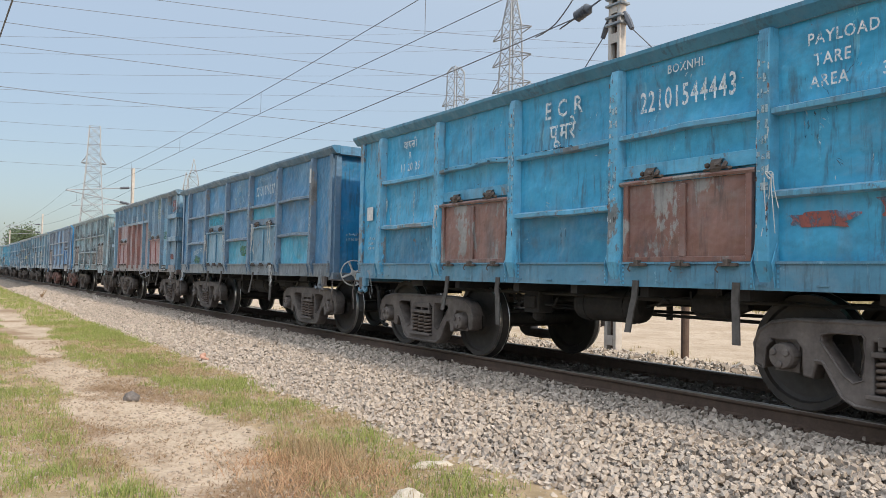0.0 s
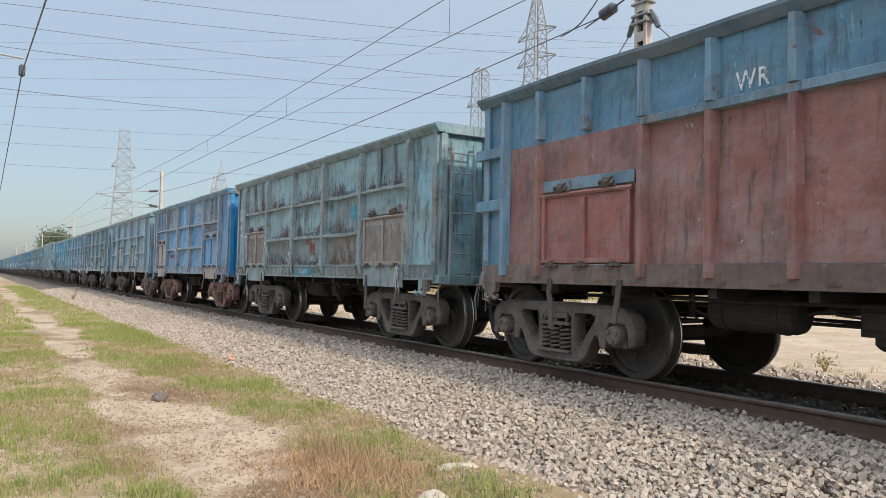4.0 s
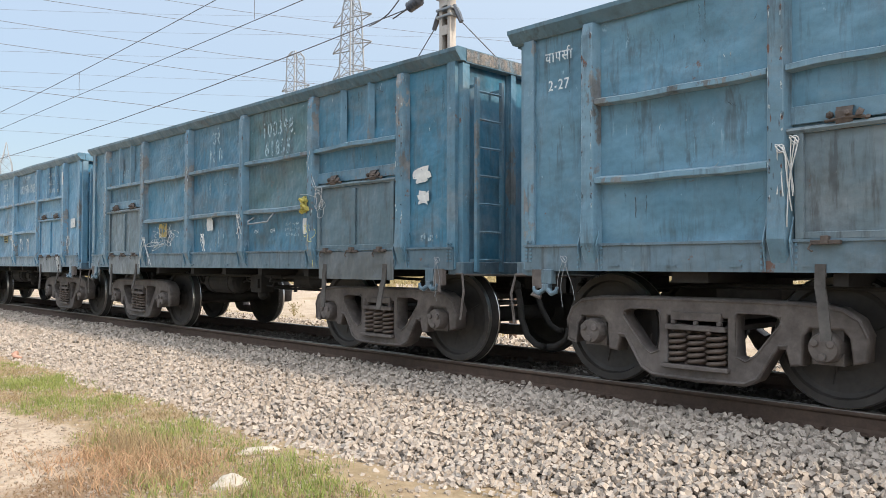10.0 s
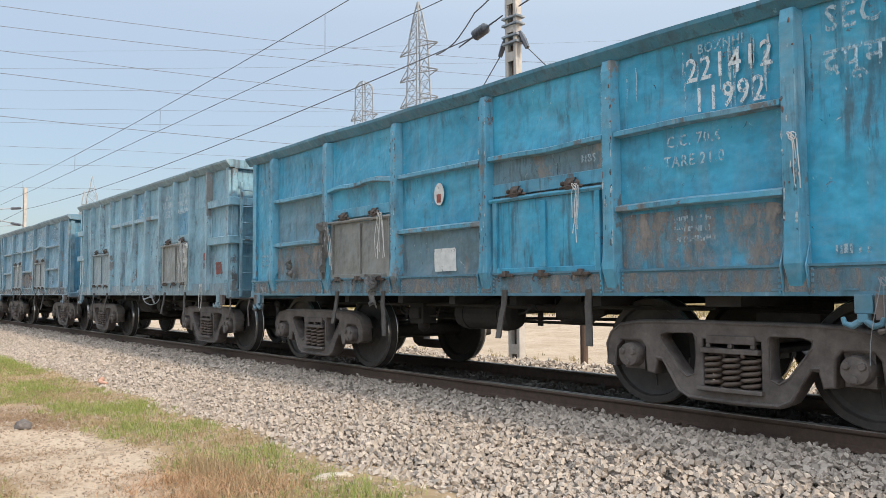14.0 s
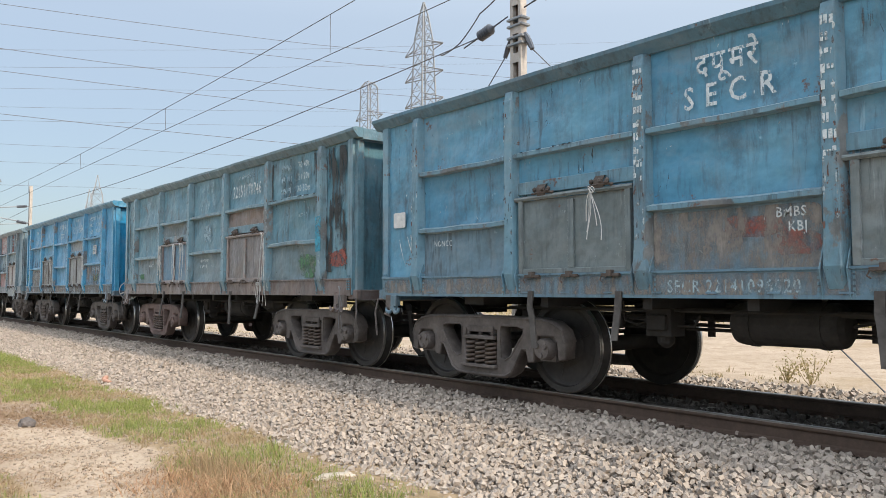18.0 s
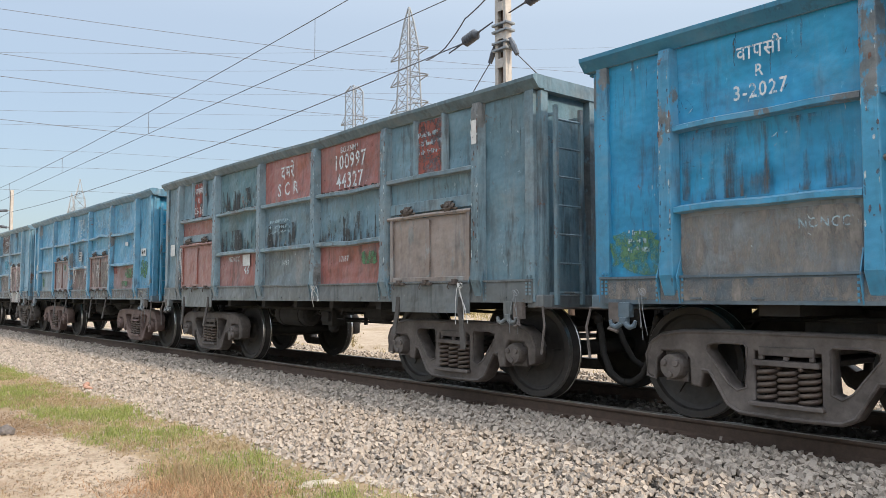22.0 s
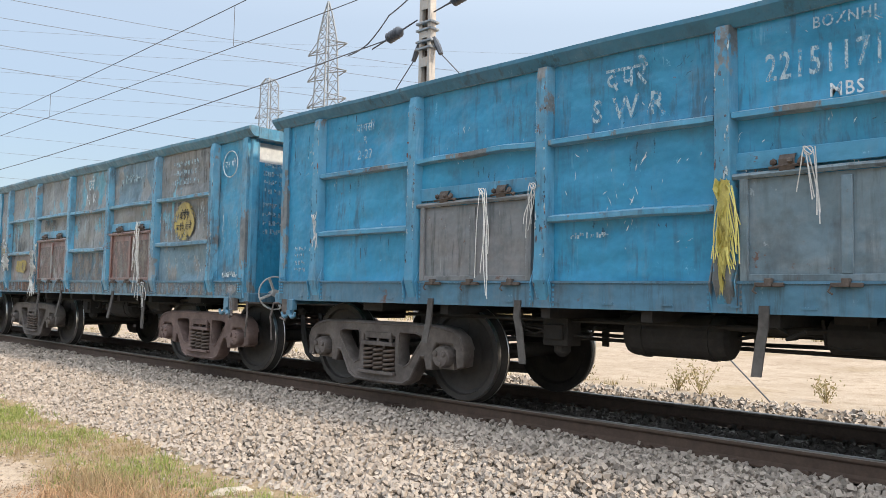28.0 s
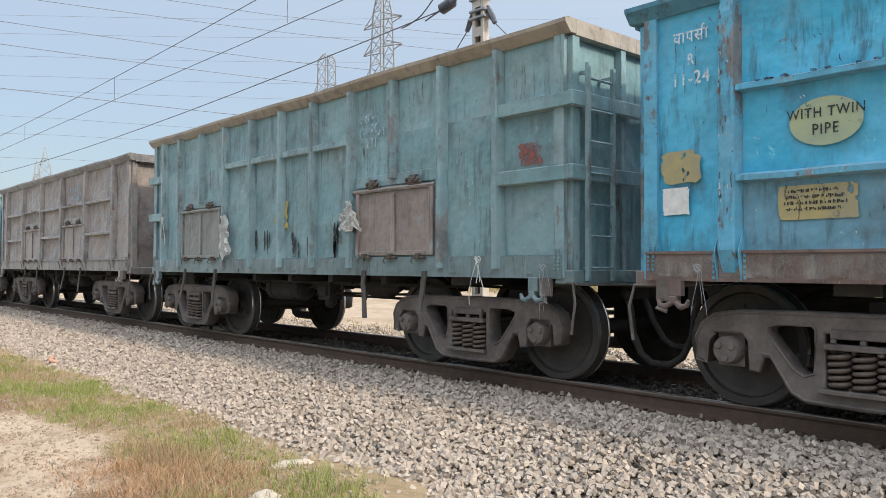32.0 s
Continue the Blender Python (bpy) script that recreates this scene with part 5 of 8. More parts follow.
def side_frame_mesh():
    """Cast frame with two triangular windows and the gap for the springs."""
    cu = bpy.data.curves.new("side_frame", "CURVE")
    cu.dimensions, cu.fill_mode = "2D", "BOTH"
    half = [(0, 0.80), (0.55, 0.80), (0.93, 0.79), (1.12, 0.76), (1.23, 0.69), (1.28, 0.58), (1.27, 0.40), (1.19, 0.38), (1.17, 0.56), (1.12, 0.62),
            (0.89, 0.62), (0.84, 0.56), (0.83, 0.34), (0.75, 0.33), (0.72, 0.45), (0.66, 0.45), (0.50, 0.19), (0.40, 0.14), (0, 0.13)]
    outline = half + [(-x, z) for x, z in half[::-1][1:-1]]
    hole = [(0.325, 0.675), (0.35, 0.705), (0.60, 0.705), (0.675, 0.68), (0.68, 0.62), (0.49, 0.375), (0.41, 0.325), (0.335, 0.355)]
    nest = [(-0.27, 0.66), (0.27, 0.66), (0.27, 0.25), (-0.27, 0.25)]
    for pts in (outline, hole, [(-x, z) for x, z in hole], nest):
        sp = cu.splines.new("POLY")
        sp.points.add(len(pts) - 1)
        for p, (x, z) in zip(sp.points, pts):
            p.co = (x, z, 0, 1)
        sp.use_cyclic_u = True
    cu.extrude = 0.062
    cu.bevel_depth = 0.018
    cu.bevel_resolution = 1
    cu.offset = -0.008
    ob = new("side_frame", cu)
    me = bpy.data.meshes.new_from_object(ob)
    bpy.data.objects.remove(ob)
    me.transform(Matrix.Rotation(math.pi / 2, 4, "X"))
    # raised rims round the windows and along the chords
    bm = bmesh.new()
    bm.from_mesh(me)
    for y in (-0.078, 0.078):
        for pts in (hole, [(-x, z) for x, z in hole]):
            tube(bm, [(x, y, z) for x, z in pts], 0.012, 6, True)
        tube(bm, [(x, y, z - 0.015) for x, z in outline[-9:] + outline[:6]], 0.014, 6)
        for s in (-1, 1):
            tube(bm, [(s * 0.73, y, 0.47), (s * 0.66, y, 0.465), (s * 0.50, y, 0.205), (s * 0.40, y, 0.155), (0, y, 0.145)], 0.015, 6)
    bm.to_mesh(me)
    bm.free()
    me.materials.clear()
    me.materials.append(None)
    me.name = "side_frame"
    return me


def axle_box_mesh():
    bm = bmesh.new()
    box(bm, -0.11, 0.11, -0.02, 0.16, -0.13, 0.13)
    box(bm, -0.165, 0.165, 0.0, 0.14, 0.10, 0.16)
    box(bm, -0.10, 0.10, -0.05, 0.02, 0.125, 0.15)
    lathe(bm, [(0.055, -0.13), (0.10, -0.125), (0.11, -0.10), (0.115, -0.02), (0.13, 0.05)], 20, "y")
    for k in range(3):
        a = k * math.tau / 3 + 0.5
        lathe(bm, [(0.022, -0.15), (0.03, -0.145), (0.03, -0.12)], 8, "y", (0.065 * math.cos(a), 0, 0.065 * math.sin(a)))
    return finish("axle_box", bm)


def spring_mesh():
    bm = bmesh.new()
    n, turns = 60, 5.5
    pts = [(0.072 * math.cos(k / n * turns * math.tau), 0.072 * math.sin(k / n * turns * math.tau), 0.26 + 0.27 * k / n) for k in range(n + 1)]
    tube(bm, pts, 0.0185, 5)
    return finish("coil_spring", bm, smooth=True)


def bolster_mesh():
    bm = bmesh.new()
    box(bm, -0.26, 0.26, -1.24, 1.24, 0.54, 0.585)
    box(bm, -0.22, 0.22, -1.22, 1.22, 0.62, 0.69)
    for y in (-1.22, 1.18):
        for x in (-0.22, -0.02, 0.18):
            box(bm, x, x + 0.04, y, y + 0.04, 0.585, 0.62)
    box(bm, -0.3, 0.3, -0.25, 0.25, 0.6, 0.86)
    box(bm, -0.29, 0.29, -1.26, -1.0, 0.225, 0.262)
    for s in (-1, 1):
        box(bm, s * 0.55 - 0.05, s * 0.55 + 0.05, -0.9, 0.9, 0.36, 0.46)
    return finish("bolster", bm, 0.006)


def axle_mesh():
    bm = bmesh.new()
    lathe(bm, [(0.05, -1.16), (0.065, -1.1), (0.08, -0.92), (0.10, -0.9), (0.10, -0.7), (0.085, -0.6), (0.085, 0.6), (0.10, 0.7), (0.10, 0.9), (0.065, 1.1), (0.05, 1.16)], 16, "y")
    return finish("wheelset", bm, smooth=True)


def wheel_mesh(s):
    bm = bmesh.new()
    prof = [(0.10, -0.925), (0.135, -0.92), (0.15, -0.875), (0.22, -0.85), (0.38, -0.862), (0.415, -0.875), (0.43, -0.908), (0.488, -0.908),
            (0.5265, -0.765), (0.52, -0.75), (0.43, -0.755), (0.40, -0.80), (0.2, -0.80), (0.14, -0.76), (0.10, -0.74)]
    lathe(bm, [(r, s * y) for r, y in prof], 40, "y")
    # casting marks and a chalked line on the web
    for a in (0.3, 2.5):
        c, d = math.cos(a), math.sin(a)
        tube(bm, [(0.2 * c, s * 0.856 * -1, 0.2 * d), (0.33 * c, s * 0.862 * -1, 0.33 * d)], 0.008, 4)
    return finish("wheel", bm)


def tread_mesh(s):
    bm = bmesh.new()
    prof = [(0.489, -0.907), (0.4965, -0.893), (0.5005, -0.85), (0.5025, -0.81), (0.512, -0.79), (0.529, -0.775)]
    rings = []
    for r, y in prof:
        rings.append([bm.verts.new((r * math.cos(k * math.tau / 40), s * -y * -1, r * math.sin(k * math.tau / 40))) for k in range(40)])
    for a, b in zip(rings, rings[1:]):
        for k in range(40):
            bm.faces.new((a[k], a[(k + 1) % 40], b[(k + 1) % 40], b[k]))
    return finish("tread", bm, smooth=True)


# lettering
def text_mesh(txt, size):
    cu = bpy.data.curves.new("lettering", "FONT")
    cu.body = txt
    cu.size = size
    cu.align_x = "CENTER"
    cu.resolution_u = 2
    cu.space_character = 1.15
    cu.offset = size * 0.012
    ob = new("lettering", cu)
    me = bpy.data.meshes.new_from_object(ob)
    bpy.data.objects.remove(ob)
    me.transform(Matrix.Rotation(math.pi / 2, 4, "X"))
    me.materials.clear()
    me.materials.append(None)
    return me


def letter(wagon, txt, x, z, size, mat=None, y=FACE - 0.022, turn=0.0, squash=0.85):
    me = text_mesh(txt, size * 1.35)
    ob = put("lettering", me, mat or M_WHITE, wagon, m=Matrix.Translation((x, y, z)) @ pose(0, 0, 0, 0, turn, 0) @ Matrix.Diagonal((squash, 1, 1, 1)))
    return tagged(ob, kind="stuff")


def bars(wagon, x, z, w, rows, h=0.05, mat=None, y=FACE - 0.020, seed=1):
    """Small print that cannot be read."""
    rnd = random.Random(seed)
    bm = bmesh.new()
    for r in range(rows):
        px = x - w / 2 * rnd.uniform(0.85, 1.0)
        zz = z - r * h * 1.7
        end = x + w / 2 * rnd.uniform(0.7, 1.0)
        while px < end:
            k = h * rnd.uniform(0.2, 0.45)
            box(bm, px, px + k, y - 0.001, y + 0.001, zz + h * rnd.choice((0.0, 0.05, 0.4)), zz + h * rnd.choice((0.6, 0.9, 1.0)))
            px += k + h * rnd.choice((0.12, 0.15, 0.2, 0.6))
    return tagged(part("small_print", bm, mat or M_FADED, wagon), kind="stuff")


def patch(wagon, name, mat, x0, x1, z0, z1, label, y=FACE - 0.017, ragged=0.0, seed=1):
    """A painted or pasted patch on the side: square when pasted, an uneven blot when painted."""
    bm = bmesh.new()
    n = 36
    pts = []
    for k in range(n):
        a = k * math.tau / n
        c, s = math.cos(a), math.sin(a)
        e = 0.16 if ragged < 0.03 else 0.55
        u = math.copysign(abs(c) ** e, c)
        v = math.copysign(abs(s) ** e, s)
        w = 1.0 + (ragged * 9) * noise.noise((c * 1.7 + seed * 3.1, s * 1.7, seed)) + ragged * 5 * noise.noise((c * 5 + seed, s * 5, 4.0 + seed))
        pts.append(((x0 + x1) / 2 + (x1 - x0) / 2 * u * w, (z0 + z1) / 2 + (z1 - z0) / 2 * v * w))
    mid_v = bm.verts.new(((x0 + x1) / 2, y, (z0 + z1) / 2))
    vs = [bm.verts.new((px, y, pz)) for px, pz in pts]
    for k in range(n):
        bm.faces.new((mid_v, vs[k], vs[(k + 1) % n]))
    return part(name, bm, mat, wagon, label)


def drips(wagon, x0, x1, top, n, long, mat, label, seed, slant=0.0, wide=0.02, y=FACE - 0.0185):
    """Runs of tar or dirty water, or scratches when they slant."""
    rnd = random.Random(seed)
    bm = bmesh.new()
    for k in range(n):
        x = rnd.uniform(x0, x1)
        z = top - abs(rnd.gauss(0, 0.12))
        ln = long * rnd.uniform(0.35, 1.0)
        w = wide * rnd.uniform(0.4, 1.3)
        left, right = [], []
        m = 6
        for i in range(m):
            u = i / (m - 1)
            ww = w * (0.35 + 0.65 * math.sin(math.pi * min(1, u * 1.1 + 0.08))) * rnd.uniform(0.7, 1.2)
            px = x + slant * ln * u * rnd.uniform(0.9, 1.1) + rnd.uniform(-0.006, 0.006)
            left.append(bm.verts.new((px - ww, y, z - ln * u)))
            right.append(bm.verts.new((px + ww, y, z - ln * u)))
        for i in range(m - 1):
            bm.faces.new((left[i], left[i + 1], right[i + 1], right[i]))
    return tagged(part("stain", bm, mat, wagon, label), kind="stuff")


def disc(wagon, x, z, rx, rz, mat, label, y=FACE - 0.019):
    bm = bmesh.new()
    a = [bm.verts.new((x + rx * math.cos(k * math.tau / 32), y, z + rz * math.sin(k * math.tau / 32))) for k in range(32)]
    f = bm.faces.new(a)
    bmesh.ops.extrude_face_region(bm, geom=[f])
    for v in a:
        v.co.y += 0.0015
    return part("painted_disc", bm, mat, wagon, label)


def ring(wagon, x, z, r, mat):
    bm = bmesh.new()
    tube(bm, [(x + r * math.cos(k * math.tau / 28), FACE - 0.02, z + r * math.sin(k * math.tau / 28)) for k in range(28)], 0.008, 4, True)
    return part("painted_ring", bm, mat, wagon)


def rag(wagon, x, z, w, h, mat, label, seed=1):
    """A crumpled rag caught on the side."""
    bm = bmesh.new()
    nx, nz = 10, 14
    g = []
    for i in range(nx + 1):
        col = []
        for j in range(nz + 1):
            u, v = i / nx - 0.5, j / nz
            k = 0.6 + 0.4 * math.sin(v * 2.4 + seed) + 0.25 * noise.noise((v * 6, seed, 1))
            fold = 0.045 * noise.noise((u * 8, v * 5, seed + 3)) + 0.03 * noise.noise((u * 15, v * 11, seed)) + 0.02 * math.cos(u * 14 + v * 3)
            col.append(bm.verts.new((x + u * w * k + 0.06 * noise.noise((u * 3, v * 4, seed)), FACE - 0.12 - fold, z - v * h * (1 + 0.35 * noise.noise((u * 5, 2, seed + 9))) + 0.05 * noise.noise((u * 6, v * 2, seed + 5)))))
        g.append(col)
    for i in range(nx):
        for j in range(nz):
            bm.faces.new((g[i][j], g[i + 1][j], g[i + 1][j + 1], g[i][j + 1]))
    bmesh.ops.solidify(bm, geom=list(bm.faces), thickness=0.006)
    return part("rag", bm, mat, wagon, label)


def rope(wagon, x, z, drop, spread, n, seed, mat=None, r=0.0045):
    """Loose ends of rope or wire tied to the side."""
    rnd = random.Random(seed)
    bm = bmesh.new()
    for k in range(n + 2):
        px, pz = x + rnd.uniform(-0.04, 0.04), z + rnd.uniform(-0.03, 0.03)
        dx = rnd.uniform(-spread, spread)
        ln = drop * rnd.uniform(0.5, 1.0)
        a, b, c = rnd.uniform(0, 6), rnd.uniform(0.8, 2.6), rnd.uniform(0.004, 0.022)
        lift = rnd.uniform(0.0, 0.10) * min(1.0, spread * 4)
        pts = []
        for i in range(13):
            u = i / 12
            pts.append((px + dx * u ** 0.8 + c * (math.sin(a + b * u * 2) - math.sin(a)), FACE - 0.10 - 0.02 * math.sin(u * 3 + k), pz - ln * u + lift * math.sin(u * math.pi)))
        tube(bm, pts, r, 4)
    for k in range(2):
        c = [(x + 0.03 * math.cos(a + k), FACE - 0.10 - 0.02 * k, z + 0.03 * math.sin(a)) for a in [i * math.tau / 10 for i in range(10)]]
        tube(bm, c, r, 4, True)
    return part("rope", bm, mat or M_ROPE, wagon, "loose rope ends")


def lasso(wagon, x, z, long, high, n, seed):
    """Loops of thin wire blown sideways, bunched at one end."""
    rnd = random.Random(seed)
    bm = bmesh.new()
    for k in range(n):
        w, h, t = long * rnd.uniform(0.6, 1.0), high * rnd.uniform(0.4, 1.0), rnd.uniform(-0.1, 0.1)
        pts = []
        for i in range(19):
            a = math.tau * i / 18
            u = 0.5 - 0.5 * math.cos(a)
            pts.append((x - w * u, FACE - 0.105 - 0.004 * k, z + h * math.sin(a) * (0.25 + 0.75 * u) * 0.5 + t * u - 0.06 * u * u))
        tube(bm, pts, 0.004, 4)
    return part("rope", bm, M_ROPE, wagon, "loops of pale wire")


def tangle(wagon, x, z, w, h, n, seed, mat=None, r=0.0026):
    """Thin wire or fibre, matted and hanging every way."""
    rnd = random.Random(seed)
    bm = bmesh.new()
    for k in range(n):
        px, pz, y = x + rnd.gauss(0, 0.12 * w), z + rnd.gauss(0, 0.12 * h), FACE - 0.06 - 0.05 * rnd.random()
        a, turn = rnd.uniform(0, math.tau), rnd.uniform(-1.6, 1.6)
        step = rnd.uniform(0.5, 1.1) * (w + h) / 26
        pts = []
        for i in range(13):
            pts.append((px, y + 0.012 * math.sin(i + k), pz))
            a += turn * rnd.uniform(0.1, 0.5)
            px += step * math.cos(a) - 0.10 * (px - x) * step / (w * 0.2)
            pz += step * math.sin(a) * h / w - 0.004
        tube(bm, pts, r, 4)
    return part("rope", bm, mat or M_ROPE, wagon, "tangled thin wire")


def fans(wagon, x0, x1, z, n, long, mat, label, seed, lean=0.5):
    """Dragged dirt: tufts of thin uneven strokes that rise from a bar and spread."""
    rnd = random.Random(seed)
    bm = bmesh.new()
    y = FACE - 0.0175
    for k in range(n):
        x, slope, tall = rnd.uniform(x0, x1), rnd.uniform(-lean, lean), long * rnd.uniform(0.35, 1.0)
        for j in range(rnd.randint(3, 7)):
            px0, pz0 = x + rnd.gauss(0, 0.06), z + abs(rnd.gauss(0, 0.03))
            ln, tilt, bend = tall * rnd.uniform(0.3, 1.0), slope + rnd.gauss(0, 0.3 * lean), rnd.uniform(-0.5, 0.5) * lean
            w = rnd.uniform(0.003, 0.011)
            left, right = [], []
            for i in range(6):
                u = i / 5
                px = px0 + ln * (tilt * u + bend * u * u) + rnd.uniform(-0.004, 0.004)
                ww = w * (0.5 + math.sin(math.pi * min(1.0, 0.1 + 0.9 * u))) * rnd.uniform(0.6, 1.3) * (1 - 0.6 * u)
                left.append(bm.verts.new((px - ww, y, pz0 + ln * u)))
                right.append(bm.verts.new((px + ww, y, pz0 + ln * u)))
            for i in range(5):
                bm.faces.new((left[i], left[i + 1], right[i + 1], right[i]))
            y -= 0.00001
    return tagged(part("stain", bm, mat, wagon, label), kind="stuff")


def ticks(wagon, x0, x1, z0, z1, n, mat, label, seed, long=0.05, y=FACE - 0.019):
    """Short knocks and scratches at all angles, often several together."""
    rnd = random.Random(seed)
    bm = bmesh.new()
    k = 0
    while k < n:
        cx, cz, lean = rnd.uniform(x0, x1), rnd.uniform(z0, z1), rnd.gauss(1.45, 0.55)
        for _ in range(rnd.choice((1, 1, 2, 3))):
            a = lean + rnd.gauss(0, 0.25)
            ln, w = long * rnd.uniform(0.25, 1.0), rnd.uniform(0.002, 0.0055)
            px, pz = cx + rnd.gauss(0, 0.04), cz + rnd.gauss(0, 0.04)
            dx, dz = math.cos(a) * ln, math.sin(a) * ln
            nx, nz = -math.sin(a) * w, math.cos(a) * w
            bow = rnd.uniform(-0.15, 0.15)
            q = [(px - nx * 0.3, pz - nz * 0.3), (px + dx / 2 - nx + bow * dz, pz + dz / 2 - nz - bow * dx), (px + dx, pz + dz), (px + dx / 2 + nx + bow * dz, pz + dz / 2 + nz - bow * dx)]
            bm.faces.new([bm.verts.new((u, y, v)) for u, v in q])
            k += 1
    return tagged(part("scratch", bm, mat, wagon, label), kind="stuff")


def chips(wagon, xs, z0, z1, n, mat, label, seed, half=0.055, y=FACE - 0.0925):
    """Flakes knocked off the faces and edges of posts."""
    rnd = random.Random(seed)
    bm = bmesh.new()
    for k in range(n):
        x = rnd.choice(xs) + rnd.choice((-1, 1, rnd.uniform(-1, 1))) * half * rnd.uniform(0.75, 1.0)
        z = rnd.uniform(z0, z1)
        w, h = rnd.uniform(0.004, 0.014), rnd.uniform(0.008, 0.05)
        x = max(min(xs) - half, x)
        ring_ = []
        for i in range(7):
            a = i * math.tau / 7
            r = rnd.uniform(0.5, 1.15)
            ring_.append(bm.verts.new((x + w * r * math.cos(a), y - 0.00002 * k, z + h * r * math.sin(a))))
        bm.faces.new(ring_)
    return tagged(part("paint_chip", bm, mat, wagon, label), kind="stuff")


WHEEL_AT = [BC - HB, BC + HB, LEN - BF - HB, LEN - BF + HB]


def bogie(wagon, x, mat, low):
    b = put("bogie", cached("bolster", bolster_mesh), M_DARK if low else mat, wagon, m=pose(x, 0, 0))
    for s in (-1, 1):
        put("side_frame", cached("sideframe", side_frame_mesh), mat, b, m=pose(0, s * 1.12, 0))
        if s > 0 and low:
            continue
        for k in (-1, 1):
            put("axle_box", cached("axlebox", axle_box_mesh), mat, b, m=pose(k * HB, s * 1.13, 0.48, 0, 0, 0 if s < 0 else 180))
    if not low:
        for k in (-1, 0, 1):
            for y in (-1.17, -1.02):
                put("coil_spring", cached("spring", spring_mesh), M_SPRING, b, m=pose(k * 0.165, y, 0, 0, 0, 40 * k + 25 * (y < -1.1)))
    return b


def wheels(wagon, low):
    sets = []
    for ax in WHEEL_AT:
        w = put("wheelset", cached("axle", axle_mesh), M_DARK, wagon, m=pose(ax, 0, 0.5))
        for s in (1, -1):
            put("wheel", cached(("wheel", s), lambda: wheel_mesh(s)), M_WHEEL, w)
            if not low:
                put("tread", cached(("tread", s), lambda: tread_mesh(s)), M_TREAD, w, "bright worn tread")
        sets.append((w, ax))
    return sets


def build_wagon(kind, body, dmat, label, low=False, bogie_mat=None, lead_mat=None, posts=None, plates=None, wheel_x=None, small=False, has_ladder=True, wave=0.01, seed=0):
    """One open wagon. kind: H has doors in the second and fourth bays, B in the end bays, C is ribbed."""
    w = tagged(new("open_wagon"), label, "freight wagon", "wagons of the train")
    pm = posts or body
    pl = plates or {}
    worn = pl.get("worn", pm)
    if kind == "C":
        xs = [0.86, 1.55, 2.36, 3.20, 4.04, 4.88, 5.70, 6.55, 7.38, 8.22, 9.05]
    else:
        xs = POSTS
    xl = 0.40 if kind == "C" else 0.0
    up = 0.10 if kind == "C" else 0.0
    edges = [xl] + xs + [LEN]
    for i, (a, b) in enumerate(zip(edges, edges[1:])):
        if kind == "C" and not low:
            for r, (z0, z1) in enumerate(((1.24, 2.66), (2.66, 3.27))):
                put("side_plate", cached((kind, i, r), lambda: plate_mesh(a, b, z0, z1, i * 3 + r, 0.010)), pl.get((i, r), body), w)
        elif low:
            put("side_plate", cached((kind, i), lambda: plate_mesh(a, b, 1.24, 3.17, i, 0.006)), pl.get(i, body), w)
        else:
            for r, (z0, z1) in enumerate(((1.24, 1.80), (1.80, 2.48), (2.48, 3.17)) if 0 < i < 6 else ((1.24, 3.17),)):
                put("side_plate", cached((kind, i, r), lambda: plate_mesh(a, b, z0, z1, i * 3 + r, 0.016)), pl.get((i, r), pl.get(i, body)), w)
    for k, x in enumerate(xs):
        if kind != "C":
            put("post", cached(("post", x), lambda: post_mesh(x, 0.125, 1.02, 3.17, 0.09)), pl.get(("post", k), pm), w)
            continue
        # ribs: cut off above the doors, their lower half sometimes painted otherwise
        low_z = 2.14 if x in (2.36, 7.38) else 1.11
        if ("post", k) in pl:
            put("post", cached(("ribtop", x), lambda: post_mesh(x, 0.075, 2.705, 3.27, 0.095)), pm, w)
            if low_z < 2:
                put("post", cached(("riblow", x), lambda: post_mesh(x, 0.075, low_z, 2.615, 0.095)), pl[("post", k)], w)
        else:
            put("post", cached(("rib", x), lambda: post_mesh(x, 0.075, low_z, 3.27, 0.095)), pm, w)
    if kind == "C":
        put("stiffener", cached("c_rail", lambda: rail_bar(3.2, 6.55, 2.66, 0, 0, 0.09, 0.075)), worn, w)
        for a, b, z in ((9.05, LEN + 0.1, 2.66), (9.05, LEN + 0.1, 1.99), (xl - 0.1, 0.86, 2.66), (xl - 0.1, 0.86, 1.99)):
            put("stiffener", cached(("c_band", a, z), lambda: rail_bar(a, b, z, 0, 0, 0.14, 0.08)), body, w)
        at = [(1.62, 3.05), (6.68, 8.10)]
    else:
        bays = (1, 3) if kind == "H" else (0, 4)
        at = []
        for i in range(5):
            a, b = POSTS[i] + 0.10, POSTS[i + 1] - 0.10
            sa, sb = a - 0.03, b + 0.03
            bent = ((seed * 7 + i * 3) % 5 - 2) * 0.010
            upper = bent + ((0.0, 0.05, 0.025, 0.0)[(seed + i) % 4] if i in bays and kind == "H" else 0.0)
            put("stiffener", cached(("rail", i, 2.48, upper), lambda: rail_bar(sa, sb, 2.48, i, upper)), worn, w)
            if i in bays:
                at.append((a + 0.02, b - 0.02))
            else:
                put("stiffener", cached(("rail", i, 1.8, bent), lambda: rail_bar(sa, sb, 1.80, i, bent)), worn, w)
            if kind == "B" and i in bays and not low:
                for u in (0.33, 0.68):
                    put("short_post", cached(("short", i, u), lambda: post_mesh(a + (b - a) * u, 0.05, 2.5, 3.17, 0.05)), pm, w)
    put("coping", cached(("coping", wave, xl, kind), lambda: coping_mesh(wave, xl, 0.16 if kind == "H" else 0.10)), pl.get("coping", pm), w, m=pose(0, 0, up))
